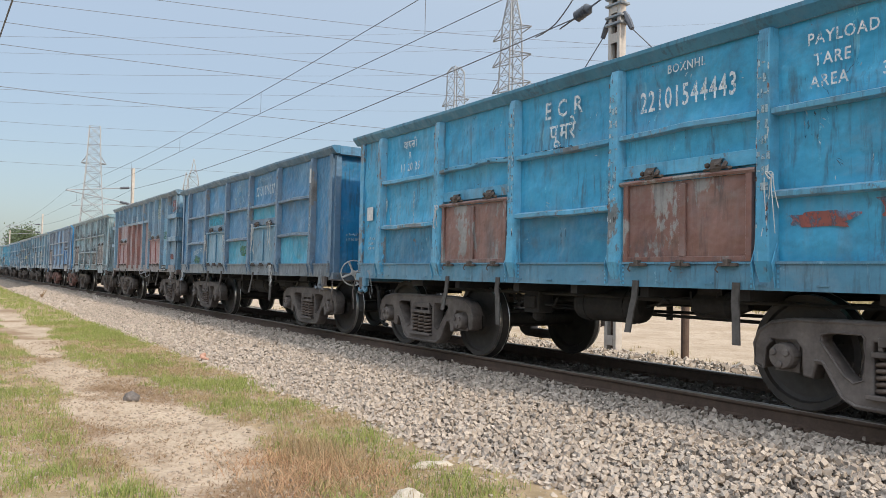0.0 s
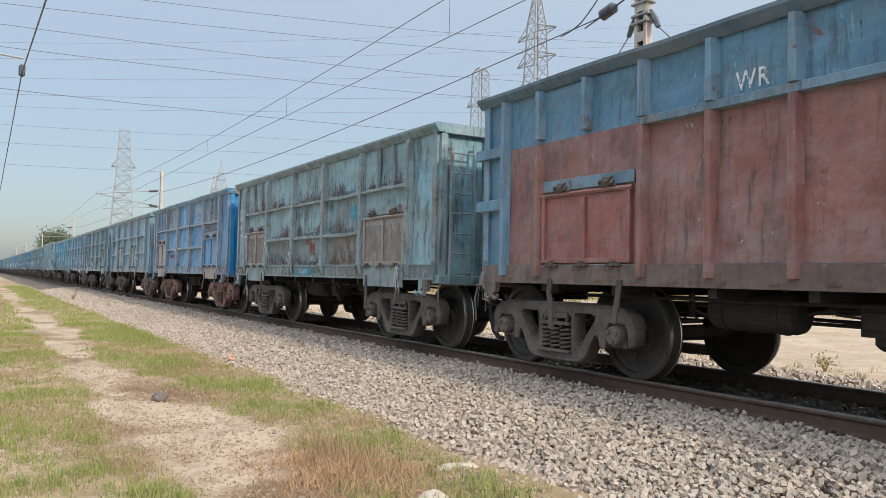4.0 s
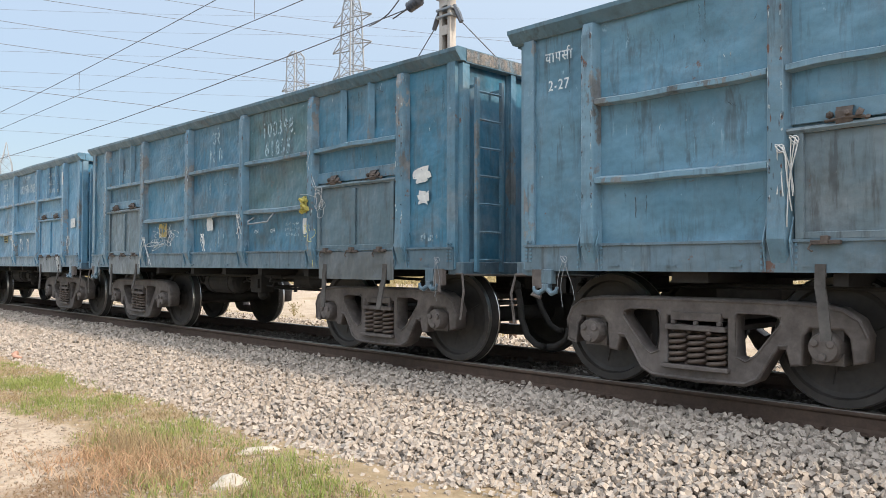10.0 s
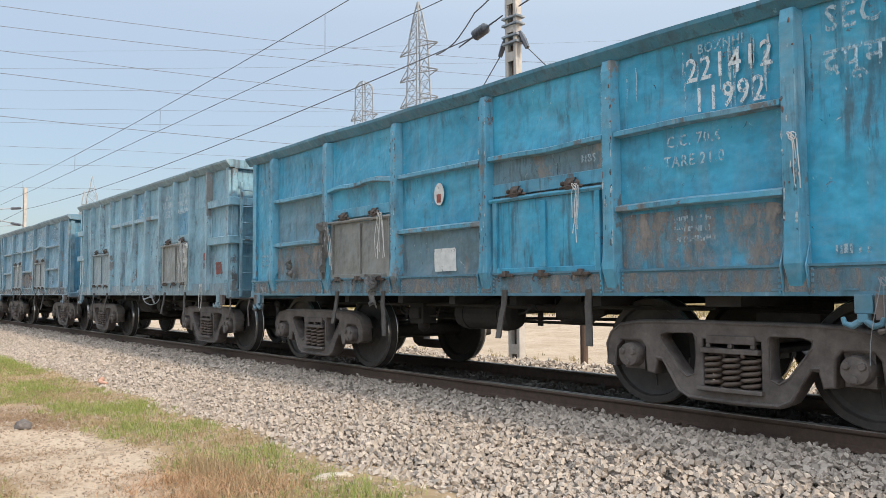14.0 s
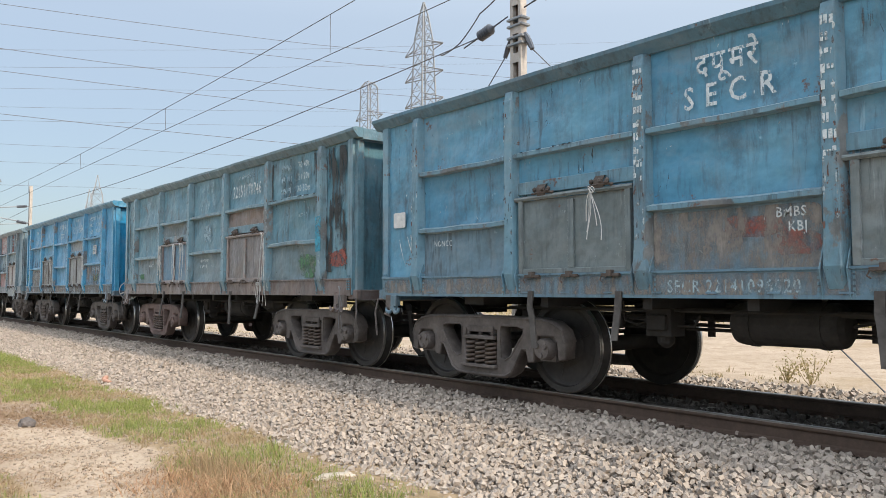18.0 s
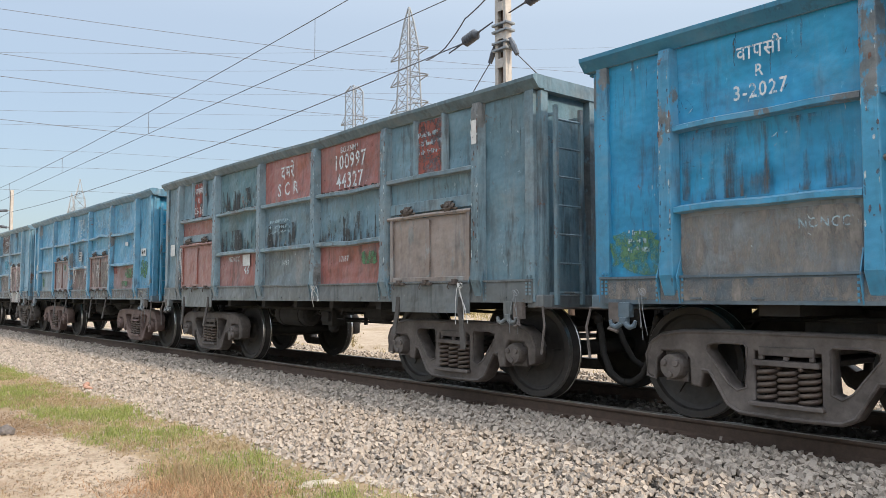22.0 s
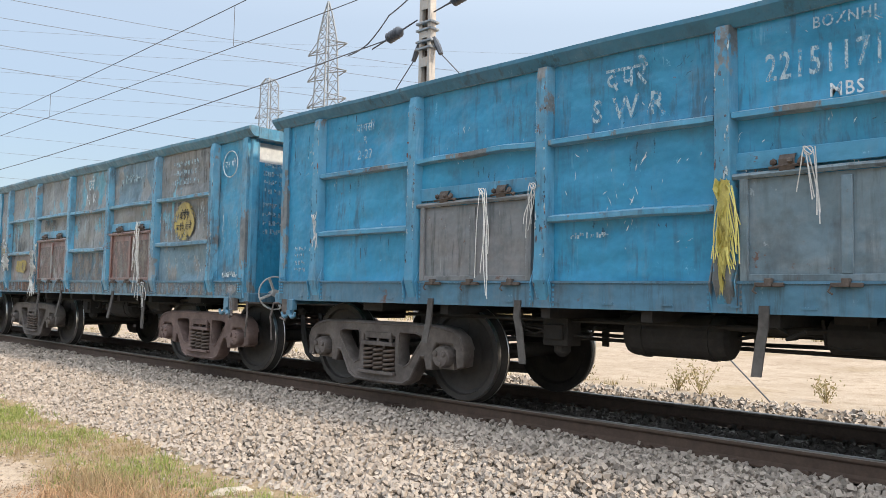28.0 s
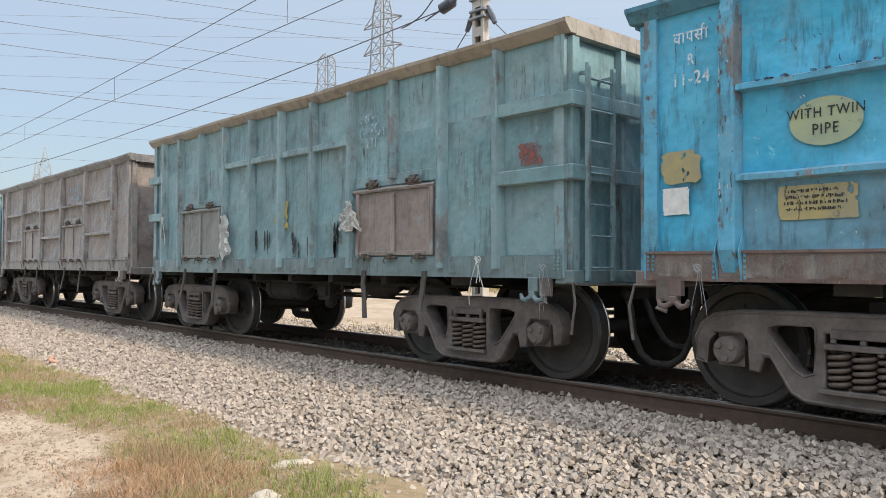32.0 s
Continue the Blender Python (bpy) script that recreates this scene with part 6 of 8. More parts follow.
    for x, s in ((xl, -1), (LEN, 1)):
        end_wall(w, x, s, kind, pl.get("end", body), pl.get("end_rib", pm), pl.get("sole"))
        put("corner_post", cached(("corner", s, x, kind), lambda: corner_mesh(x, s, up)), pm, w)
        put("coupler", cached(("coupler", s), lambda: coupler_mesh(s)), M_DARK, w, m=pose(x, 0, 0))
        if not low:
            put("brake_hose", cached(("hose", s), lambda: hose_mesh(s)), M_DARK, w, m=pose(x, 0, 0))
            put("coupling_lever", cached(("lever", s), lambda: lever_mesh(s)), M_BOGIE, w, m=pose(x, 0, 0))
    put("sole_bar", cached(("sole", xl), lambda: sole_mesh(xl)), pl.get("sole", body), w)
    underframe(w)
    put("far_side", cached(("farwall", xl), lambda: far_wall_mesh(xl)), body, w)
    for n, (a, b) in enumerate(at):
        d = door(w, a, b, dmat[n] if isinstance(dmat, (list, tuple)) else dmat, pl.get("door_frame"))
        if low:
            continue
        put("door_header", cached(("header", a), lambda: header_mesh(a, b)), worn, w)
        for u in (0.24, 0.76):
            put("hinge", cached("hinge", hinge_mesh), M_HINGE, d, m=pose(a + (b - a) * u, FACE - 0.02, 2.07))
            put("hinge_pin", cached("hingepin", lambda: tube_mesh("hinge_pin", [(-0.13, -0.045, -0.012), (0.0, -0.052, 0.0), (0.12, -0.044, -0.006), (0.15, -0.03, -0.04)], 0.012)), M_HINGE, d, m=pose(a + (b - a) * u, FACE - 0.02, 2.07))
        for u in (0.15, 0.5, 0.85):
            put("latch", cached("latch", latch_mesh), M_HINGE, d, m=pose(a + (b - a) * u, FACE - 0.05, 1.235))
        for k, u in enumerate((0.12, 0.9)):
            v = (seed * 5 + n * 3 + k * 2) % 4
            put("hanger_strap", cached(("strap", v), lambda: strap_mesh((0.0, 0.06, 0.12, -0.03)[v], (0.18, 0.26, 0.30, 0.24)[v])), pl.get("strap", M_STRAP), w, m=pose(a + (b - a) * u, 0, 0))
        if kind == "B":
            put("skirt_plate", cached(("skirt", a), lambda: skirt_mesh(a + 0.05, b)), pl.get("skirt", worn), w)
    if not low:
        put("brake_cylinder", cached("cyl", cylinder_mesh), M_DARK, w)
        put("air_reservoir", cached("res", reservoir_mesh), M_DARK, w, m=pose(5.0 if kind == "H" else 4.05, 0, 0))
        put("control_valve", cached("valve", valve_mesh), M_DARK, w, m=pose(3.85 if kind == "H" else 5.3, 0, 0))
        for x in (xl + 0.28, LEN - 0.32):
            put("towing_bracket", cached("hook", hook_mesh), pl.get("sole", body), w, m=pose(x, FACE - 0.03, 0))
        if has_ladder:
            (rib_ladder if kind == "H" and seed != 14 else ladder)(w, pm)
        if wheel_x is not None:
            put("handbrake_wheel", cached("hw", handwheel_mesh), M_PALEIRON if wheel_x > LEN else M_GALV, w, m=(pose(wheel_x, -1.12, 1.10, 0, 0, 72) @ Matrix.Scale(0.9, 4) if wheel_x > LEN else pose(wheel_x, FACE - 0.24, 1.06, 0, 0, 12)) if small is False else pose(wheel_x, FACE - 0.10, 1.0, 0, 0, 55) @ Matrix.Scale(0.72, 4))
    bm_ = bogie_mat or M_BOGIE
    bogie(w, BC, bm_, low)
    bogie(w, LEN - BF, lead_mat or bm_, low)
    return w, wheels(w, low)


M_HINGE = simple("rusty_hinge", (0.052, 0.043, 0.039), (0.135, 0.108, 0.094), 9, 0.85)


def crust(wagon, x0, x1, z, n, seed, y=FACE - 0.080):
    """Crumbs of tarry dirt lying along a bar; under door headers they also darken the shaded gap."""
    rnd = random.Random(seed)
    bm = bmesh.new()
    for _ in range(n):
        x, w, h = rnd.uniform(x0, x1), rnd.uniform(0.008, 0.03), rnd.uniform(0.006, 0.016)
        box(bm, x - w, x + w, y - 0.008, y + 0.03, z, z + h)
    for v in bm.verts:
        v.co += Vector((rnd.uniform(-0.008, 0.008), rnd.uniform(-0.004, 0.004), rnd.uniform(-0.003, 0.005)))
    return tagged(part("dirt_shade_crust", bm, M_SOOT, wagon, "black crumbs of dirt on the bars"), kind="stuff")


def weather(wagon, kind, seed, much):
    """Dark runs below the bars, and dirt along them."""
    rnd = random.Random(seed * 31 + 7)
    if kind == "C":
        spans = [(0.5 + 0.85 * i, 1.2 + 0.85 * i) for i in range(11)]
        bars_z = (3.14, 2.55)
    else:
        spans = [(a + 0.12, b - 0.12) for a, b in zip(POSTS, POSTS[1:])]
        bars_z = (3.15, 2.43, 1.75)
    for a, b in spans:
        for z in bars_z:
            if rnd.random() < (0.12 if z > 3 else 0.3) + 0.3 * much:
                u = rnd.uniform(0.0, 0.6)
                c = a + (b - a) * u
                drips(wagon, c, min(b, c + (b - a) * rnd.uniform(0.15, 0.5)), z + 0.03, int(3 + 6 * much * rnd.random()), rnd.uniform(0.10, 0.30), M_SOOT, "dark runs", rnd.randrange(9999), wide=0.008)
        if kind != "C" and much > 0.45 and rnd.random() < 0.35 * much:
            crust(wagon, a, b, 2.497, int(5 + 9 * much), rnd.randrange(9999))
    if kind != "C":
        for i in ((1, 3) if kind == "H" else (0, 4)):
            a, b = POSTS[i] + 0.14, POSTS[i + 1] - 0.14
            # dirt crumbs that also stand in for shade under the door header
            crust(wagon, a, b, 2.035, 12 + int(10 * much), rnd.randrange(9999), FACE - 0.03)
            crust(wagon, a, b, 1.237, 8 + int(8 * much), rnd.randrange(9999), FACE - 0.05)
            drips(wagon, a - 0.05, a + 0.1, 2.1, 4, 0.5, M_SOOT, "dark runs", rnd.randrange(9999), wide=0.012)
            drips(wagon, b, b + 0.12, 2.1, 4, 0.5, M_SOOT, "dark runs", rnd.randrange(9999), wide=0.012)
    ticks(wagon, 0.4, 9.7, 1.3, 3.1, int(70 + 60 * much), M_KNOCK, "pale knocks and scratches", seed + 900, 0.07)
    ticks(wagon, 0.4, 9.7, 1.3, 3.1, int(50 + 90 * much), M_SOOT, "dark knocks and scratches", seed + 930, 0.10)
    if kind != "C":
        chips(wagon, POSTS, 1.3, 3.1, int(60 + 60 * much), M_KNOCK, "pale chips in the paint", seed + 960)
        chips(wagon, POSTS, 1.3, 3.1, int(70 + 80 * much), M_RUSTFILM, "rusty chips in the paint", seed + 990)
        chips(wagon, POSTS, 1.2, 2.2, int(40 + 60 * much), M_SOOT, "dark chips in the paint", seed + 1020)
    drips(wagon, 0.15, 0.6, 3.1, int(1 + 3 * much), 0.6, M_SOOT, "dark runs", seed + 700, wide=0.006)
    drips(wagon, 9.2, 9.75, 3.1, int(1 + 3 * much), 0.6, M_SOOT, "dark runs", seed + 800, wide=0.006)


def end_print(wagon, y, z, w, rows, h, seed):
    """Small print on the leading end wall."""
    ob = bars(wagon, 0, z, w, rows, h, M_FADED, 0.0, seed)
    ob.matrix_basis = Matrix.Translation((LEN + 0.004, y, 0)) @ Matrix.Rotation(math.pi / 2, 4, "Z")

# ---- the train, wagon by wagon ----
BLUE = ((0.045, 0.28, 0.54), (0.10, 0.39, 0.66))
DEEP = ((0.012, 0.20, 0.44), (0.028, 0.28, 0.55))
TEAL = ((0.22, 0.42, 0.50), (0.34, 0.54, 0.60))
CYAN = ((0.045, 0.32, 0.54), (0.12, 0.45, 0.68))
GREY = ((0.12, 0.24, 0.31), (0.20, 0.34, 0.41))
SLATE = ((0.10, 0.24, 0.35), (0.16, 0.32, 0.43))
RUST = ((0.18, 0.085, 0.07), (0.27, 0.155, 0.13))
BROWN = ((0.24, 0.19, 0.17), (0.36, 0.30, 0.27))
DULL = ((0.24, 0.25, 0.25), (0.34, 0.35, 0.345))
STEEL = ((0.10, 0.215, 0.30), (0.17, 0.30, 0.39))
HARBOUR = ((0.12, 0.31, 0.40), (0.24, 0.44, 0.51))
AQUA = ((0.04, 0.30, 0.47), (0.11, 0.42, 0.60))
ROYAL = ((0.018, 0.24, 0.44), (0.045, 0.33, 0.55))
DINGY = ((0.19, 0.19, 0.175), (0.29, 0.29, 0.27))
MIDSEA = ((0.10, 0.33, 0.45), (0.20, 0.44, 0.54))
SEA = ((0.018, 0.155, 0.31), (0.04, 0.225, 0.41))
COBALT = ((0.065, 0.205, 0.33), (0.13, 0.29, 0.42))
PALE = ((0.17, 0.30, 0.33), (0.27, 0.40, 0.42))


def coat(tone, seed, grime=0.35, rust=0.2, streak=0.3, name="wagon_paint", peel=0.0, **more):
    lift = []
    for c in tone:
        grey = sum(c) / 3
        lift.append(tuple(max(0.008, min(0.75, 0.90 * (grey + (v - grey) * 1.18))) for v in c))
    return paint(name, lift[0], lift[1], grime, rust, seed, streak, peel=peel, **more)


def dulled(tone, k=0.45, to=(0.40, 0.44, 0.46)):
    """The same paint mixed towards another tone: worn, dusty posts and bars; top rails, soles and plates."""
    return tuple(tuple(v + (d - v) * k for v, d in zip(c, to)) for c in tone)


TRAIN = []
DIRTY = [coat(DULL, 61.3, 0.5, 0.35, 0.5, "dusty_plate"), coat(DULL, 67.9, 0.6, 0.4, 0.6, "dusty_plate")]
RED = coat(((0.29, 0.095, 0.08), (0.38, 0.17, 0.14)), 71.1, 0.45, 0.25, 0.5, "red_plate")
FRESH = coat(((0.02, 0.30, 0.46), (0.03, 0.37, 0.52)), 73.3, 0.12, 0.1, 0.2, "fresh_plate")
RUSTY = coat(((0.21, 0.09, 0.08), (0.31, 0.16, 0.14)), 79.7, 0.55, 0.3, 0.5, "rusty_plate")
DARKTEAL = coat(((0.05, 0.12, 0.15), (0.09, 0.19, 0.21)), 83.9, 0.45, 0.3, 0.6, "dark_plate")
BARE = [coat(MIDSEA, 85.5 + 2 * k, 0.5, 0.2, 0.5, "flaked_plate", 0.85 - 0.12 * k, bare=((0.135, 0.128, 0.122), (0.26, 0.24, 0.222))) for k in (0, 1)]
BLUISH = coat(((0.09, 0.30, 0.47), (0.22, 0.43, 0.55)), 91.7, 0.5, 0.2, 0.4, "bluish_plate")
GREENPLATE = coat(((0.045, 0.10, 0.06), (0.09, 0.15, 0.10)), 89.1, 0.4, 0.2, 0.4, "green_plate")
DEEPSEA = coat(((0.02, 0.17, 0.30), (0.045, 0.24, 0.38)), 55.0, 0.4, 0.2, 0.4, "deep_blue_plate")
MUDDY = coat(((0.22, 0.16, 0.14), (0.33, 0.27, 0.25)), 59.0, 0.5, 0.3, 0.4, "muddy_plate", 0.2)
OXIDE = coat(((0.11, 0.075, 0.065), (0.19, 0.135, 0.12)), 53.0, 0.45, 0.3, 0.4, "oxide_sole")
SAND = coat(((0.36, 0.31, 0.25), (0.46, 0.41, 0.35)), 57.0, 0.5, 0.2, 0.4, "sandy_rail")
D0, D1 = DIRTY
B0, B1 = BARE
# kind, body, doors, grime, rust, streak, other plates by bay and row, words
SPEC = [
    ("H", CYAN, RUST, 0.35, 0.3, 0.4, {(1, 0): DEEPSEA, (3, 0): DEEPSEA}, "bright blue open wagon with two rust-red doors and white lettering"),
    ("H", SEA, SLATE, 0.4, 0.15, 0.3, {(3, 0): FRESH, (5, 0): FRESH, (4, 1): FRESH, (2, 1): FRESH, "sole": D0}, "blue open wagon with brighter repainted panels and rope on its doors"),
    ("C", ((0.085, 0.20, 0.31), (0.14, 0.27, 0.38)), ((0.26, 0.085, 0.075), (0.34, 0.15, 0.13)), 0.5, 0.35, 0.4, {(2, 0): RUSTY, (3, 0): RUSTY, (4, 0): RUSTY, (5, 0): RUSTY, (6, 0): RUSTY, (7, 0): RUSTY, (1, 0): RUSTY, (9, 1): GREENPLATE, (10, 0): BLUISH, "sole": OXIDE, ("post", 1): RUSTY, ("post", 2): RUSTY, ("post", 3): RUSTY, ("post", 4): RUSTY, ("post", 5): RUSTY}, "ribbed grey-blue open wagon with rust-red lower panels"),
    ("B", ((0.19, 0.37, 0.45), (0.30, 0.49, 0.55)), BROWN, 0.75, 0.5, 0.8, {(1, 0): D0, (2, 0): D0, (3, 0): D1, (4, 0): D1, (5, 0): D0}, "weathered grey-teal open wagon streaked with rust and dirt"),
    ("B", DEEP, (BROWN, DEEP), 0.25, 0.3, 0.3, {(2, 2): D1, (5, 2): D0, "skirt": MUDDY}, "bright blue open wagon with rusty patches and red bogies"),
    ("H", STEEL, ((0.12, 0.165, 0.19), (0.19, 0.24, 0.27)), 0.3, 0.1, 0.3, {}, "slate-blue open wagon with loose white rope on its side"),
    ("B", ((0.035, 0.145, 0.23), (0.075, 0.20, 0.29)), ((0.075, 0.13, 0.16), (0.125, 0.18, 0.215)), 0.5, 0.2, 0.4, {"skirt": D1, (4, 1): DARKTEAL, (4, 2): DARKTEAL}, "dark blue open wagon with small yellow marks"),
    ("B", COBALT, COBALT, 0.3, 0.15, 0.3, {"skirt": D0}, "blue open wagon with a large handbrake wheel on its side"),
    ("H", AQUA, (DINGY, AQUA), 0.45, 0.2, 0.5, {(1, 0): D0, (1, 1): D0, (3, 0): D1, (4, 1): D1}, "light cyan open wagon with dull grey lower panels"),
    ("C", ((0.19, 0.37, 0.47), (0.30, 0.48, 0.57)), (((0.17, 0.24, 0.27), (0.26, 0.33, 0.36)), DINGY), 0.45, 0.15, 0.5, {(9, 0): BLUISH, (6, 1): BLUISH}, "ribbed pale teal open wagon stained with dust"),
    ("H", ((0.09, 0.26, 0.40), (0.18, 0.37, 0.49)), ((0.13, 0.165, 0.175), (0.23, 0.265, 0.27)), 0.5, 0.4, 0.45, {(3, 0): D0, (1, 0): D0}, "blue open wagon with chipped white posts"),
    ("H", ((0.088, 0.215, 0.28), (0.16, 0.30, 0.365)), (((0.06, 0.18, 0.29), (0.14, 0.25, 0.34)), ((0.15, 0.125, 0.12), (0.24, 0.205, 0.195))), 0.5, 0.25, 0.5, {(4, 0): MUDDY, (4, 1): MUDDY, (2, 1): D1, (1, 0): D0, (2, 0): D1, (3, 0): D0, (5, 0): D0, "sole": OXIDE, "door_frame": MUDDY}, "grey-teal open wagon with dark tar runs down one end"),
    ("H", ROYAL, ((0.15, 0.14, 0.13), (0.24, 0.225, 0.205)), 0.3, 0.25, 0.35, {(4, 0): D0, (4, 1): D0, (1, 0): D1, "sole": D0}, "bright blue open wagon with white paper labels"),
    ("B", ((0.095, 0.18, 0.23), (0.18, 0.28, 0.33)), (((0.29, 0.12, 0.10), (0.38, 0.20, 0.17)), BROWN), 0.5, 0.35, 0.6, {(3, 2): RED, (4, 2): RED, (1, 0): RED, (1, 1): RED, (2, 0): RED, (4, 0): RED, (2, 1): DARKTEAL, (2, 2): DARKTEAL, (3, 0): D1, (5, 0): D1, "sole": D1, "skirt": D1}, "dark teal open wagon with red painted panels and doors"),
    ("H", ((0.045, 0.25, 0.42), (0.10, 0.34, 0.51)), RUST, 0.35, 0.35, 0.35, {(1, 0): D1, (3, 0): RUSTY, (5, 0): RUSTY, "sole": D1}, "blue open wagon with two rusty red doors"),
    ("B", ((0.085, 0.25, 0.37), (0.18, 0.36, 0.46)), (BROWN, ((0.23, 0.10, 0.085), (0.31, 0.17, 0.15))), 0.55, 0.5, 0.5, {(4, 2): D1, (2, 0): MUDDY, (3, 0): MUDDY, (4, 0): MUDDY, (3, 2): BLUISH, (4, 1): BLUISH, "sole": D1, "skirt": MUDDY}, "worn grey-blue open wagon with rusty doors and bogies"),
    ("H", ((0.03, 0.24, 0.42), (0.075, 0.33, 0.52)), (((0.15, 0.18, 0.20), (0.26, 0.24, 0.24)), ((0.12, 0.19, 0.24), (0.20, 0.25, 0.28))), 0.3, 0.2, 0.3, {}, "clear blue open wagon with a yellow rag on a post"),
    ("H", ((0.04, 0.27, 0.45), (0.10, 0.38, 0.57)), RUST, 0.5, 0.3, 0.6, {(0, 0): B1, (1, 2): B0, (1, 1): B1, (1, 0): MUDDY, (2, 2): B0, (2, 1): B0, (3, 1): B1, (3, 0): D0, (4, 1): B1, (3, 2): B1, (5, 2): B0, (5, 0): D1, (5, 1): B0, (4, 2): D1}, "dirty blue open wagon with a yellow disc and rust-red doors"),
    ("H", ((0.07, 0.39, 0.60), (0.17, 0.52, 0.73)), (((0.24, 0.22, 0.225), (0.33, 0.31, 0.31)), ((0.14, 0.22, 0.26), (0.24, 0.32, 0.35))), 0.4, 0.35, 0.45, {(4, 1): D1, (5, 0): D1, (3, 0): D0, (1, 0): D0, "sole": OXIDE}, "bright cyan open wagon with yellow signs"),
    ("C", PALE, (DINGY, BROWN), 0.5, 0.15, 0.5, {"coping": SAND}, "ribbed dull teal open wagon with a sand-coloured top rail"),
    ("H", BROWN, BROWN, 0.7, 0.5, 0.6, {}, "brownish grey open wagon covered with dirt"),
    ("H", TEAL, GREY, 0.4, 0.3, 0.4, {}, "grey-teal open wagon in the middle of the train"),
    ("B", BLUE, BROWN, 0.4, 0.3, 0.4, {}, "blue open wagon with brown doors in the train"),
]
WAGONS = []
for i, (kind, tone, dtone, grime, rust, streak, plates, words) in enumerate(SPEC):
    body = coat(tone, i * 1.37 + 0.5, grime, rust, streak)
    pair = dtone if isinstance(dtone[0][0], tuple) else (dtone, dtone)
    dmat = [coat(d, i * 2.11 + 4.2 + k, 0.5, 0.35, 0.5, "door_paint", 0.15 if d in (RUST, BROWN) else 0.0) for k, d in enumerate(pair)]
    for k in ("sole", "skirt"):
        if k in plates and plates[k] in DIRTY:
            plates[k] = coat(dulled(tone, 0.8, (0.13, 0.122, 0.115)), i * 1.7 + 160, 0.45, 0.35, 0.4, "grimy_sole_paint")
    for k, v in plates.items():
        if isinstance(k, tuple) and k[0] != "post" and v in DIRTY:
            n = DIRTY.index(v)
            plates[k] = coat(dulled(tone, 0.85, (0.33, 0.325, 0.315)) if i == 12 else dulled(tone, 0.5 + 0.15 * n, (0.185, 0.19, 0.185)), i * 1.13 + 7 * n + 20, 0.45, 0.25, 0.45, "dirty_plate", 0.15)
    wheel_x = {1: LEN + 0.26, 5: LEN + 0.26, 12: LEN + 0.26, 17: LEN + 0.26, 7: 3.6, 2: 6.25, 9: 6.2}.get(i)
    post_mat = coat(dulled(tone, {4: 0.75, 1: 0.45, 10: 0.4, 3: 0.5}.get(i, 0.15), (0.27, 0.25, 0.24) if i == 4 else (0.16, 0.165, 0.165) if i == 3 else (0.19, 0.165, 0.155) if i == 1 else (0.20, 0.25, 0.25) if i == 10 else (0.40, 0.44, 0.46)), i * 3.3 + 90, grime + 0.1, rust + 0.12, streak, "worn_paint", 0.12, bare=((0.06, 0.062, 0.064), (0.22, 0.225, 0.225)))
    edge_mat = coat(dulled(tone, 0.45, (0.10, 0.14, 0.17)), i * 2.7 + 60, grime, rust * 0.5, streak, "top_rail_paint")
    if "sole" not in plates:
        plates["sole"] = coat(dulled(tone, 0.5, (0.13, 0.13, 0.13)), i * 1.9 + 140, 0.4, 0.35, 0.4, "dusty_sole_paint")
    if i == 4:
        plates["end_rib"] = body
    w = build_wagon(kind, body, dmat, words, bogie_mat=M_BOGIE_RED if i == 4 else M_BOGIE_BROWN if i in (11, 14) else None, lead_mat=M_BOGIE_BROWN if i in (5, 17) else M_BOGIE if i == 11 else None, posts=post_mat, plates={"coping": edge_mat, **plates},
                    wheel_x=wheel_x, small=i in (2, 9), has_ladder=i not in (4, 12, 18), wave=(0.008, 0.02, 0.035)[i % 3], seed=i)
    TRAIN.append(w)
    WAGONS.append(w[0])
FAR = [coat(t, 40 + k, 0.45, 0.3, 0.4) for k, t in enumerate((SLATE, GREY, ((0.16, 0.24, 0.29), (0.23, 0.32, 0.37)), HARBOUR, SEA))]
for i in range(len(SPEC), 46):
    TRAIN.append(build_wagon("HBH"[i % 3], FAR[(i * 3) % 5], FAR[(i * 2 + 1) % 5], "blue or teal open wagon in the far part of the train", low=True, seed=i))


M_YPALE = flaking("pale_yellow_sign", (0.36, 0.40, 0.24), (0.26, 0.33, 0.26), 5, 0.36)
M_YWORN = flaking("worn_yellow_paint", (0.46, 0.36, 0.12), (0.30, 0.25, 0.14), 6, 0.46)
M_YCLOTH = simple("yellow_cloth", (0.80, 0.72, 0.24), (0.66, 0.58, 0.22), 12, 0.95)


# ---- lettering, labels, ropes and stains on the wagons ----
def mid(i):
    return (POSTS[i] + POSTS[i + 1]) / 2


def zone(w, bay, hindi, latin, mat=None, first="hindi", size=0.20):
    if len(latin) < 5:
        latin = " ".join(latin)
    a, b = (hindi, latin) if first == "hindi" else (latin, hindi)
    if a:
        letter(w, a, mid(bay), 2.86, size, mat)
    if b:
        letter(w, b, mid(bay), 2.60, size, mat)


def number(w, bay, lines, head="", mat=None, size=0.21):
    if head:
        letter(w, head, mid(bay), 3.02, 0.085, mat)
    if len(lines) == 1:
        letter(w, lines[0], mid(bay), 2.70, size, mat, squash=0.62)
    else:
        letter(w, lines[0], mid(bay), 2.80, size, mat, squash=0.8)
        letter(w, lines[1], mid(bay), 2.54, size, mat, squash=0.8)


def block_of(w, bay, lines, z=2.95, mat=None, size=0.10):
    for k, s in enumerate(lines):
        letter(w, s, mid(bay), z - 0.17 * k, size, mat)


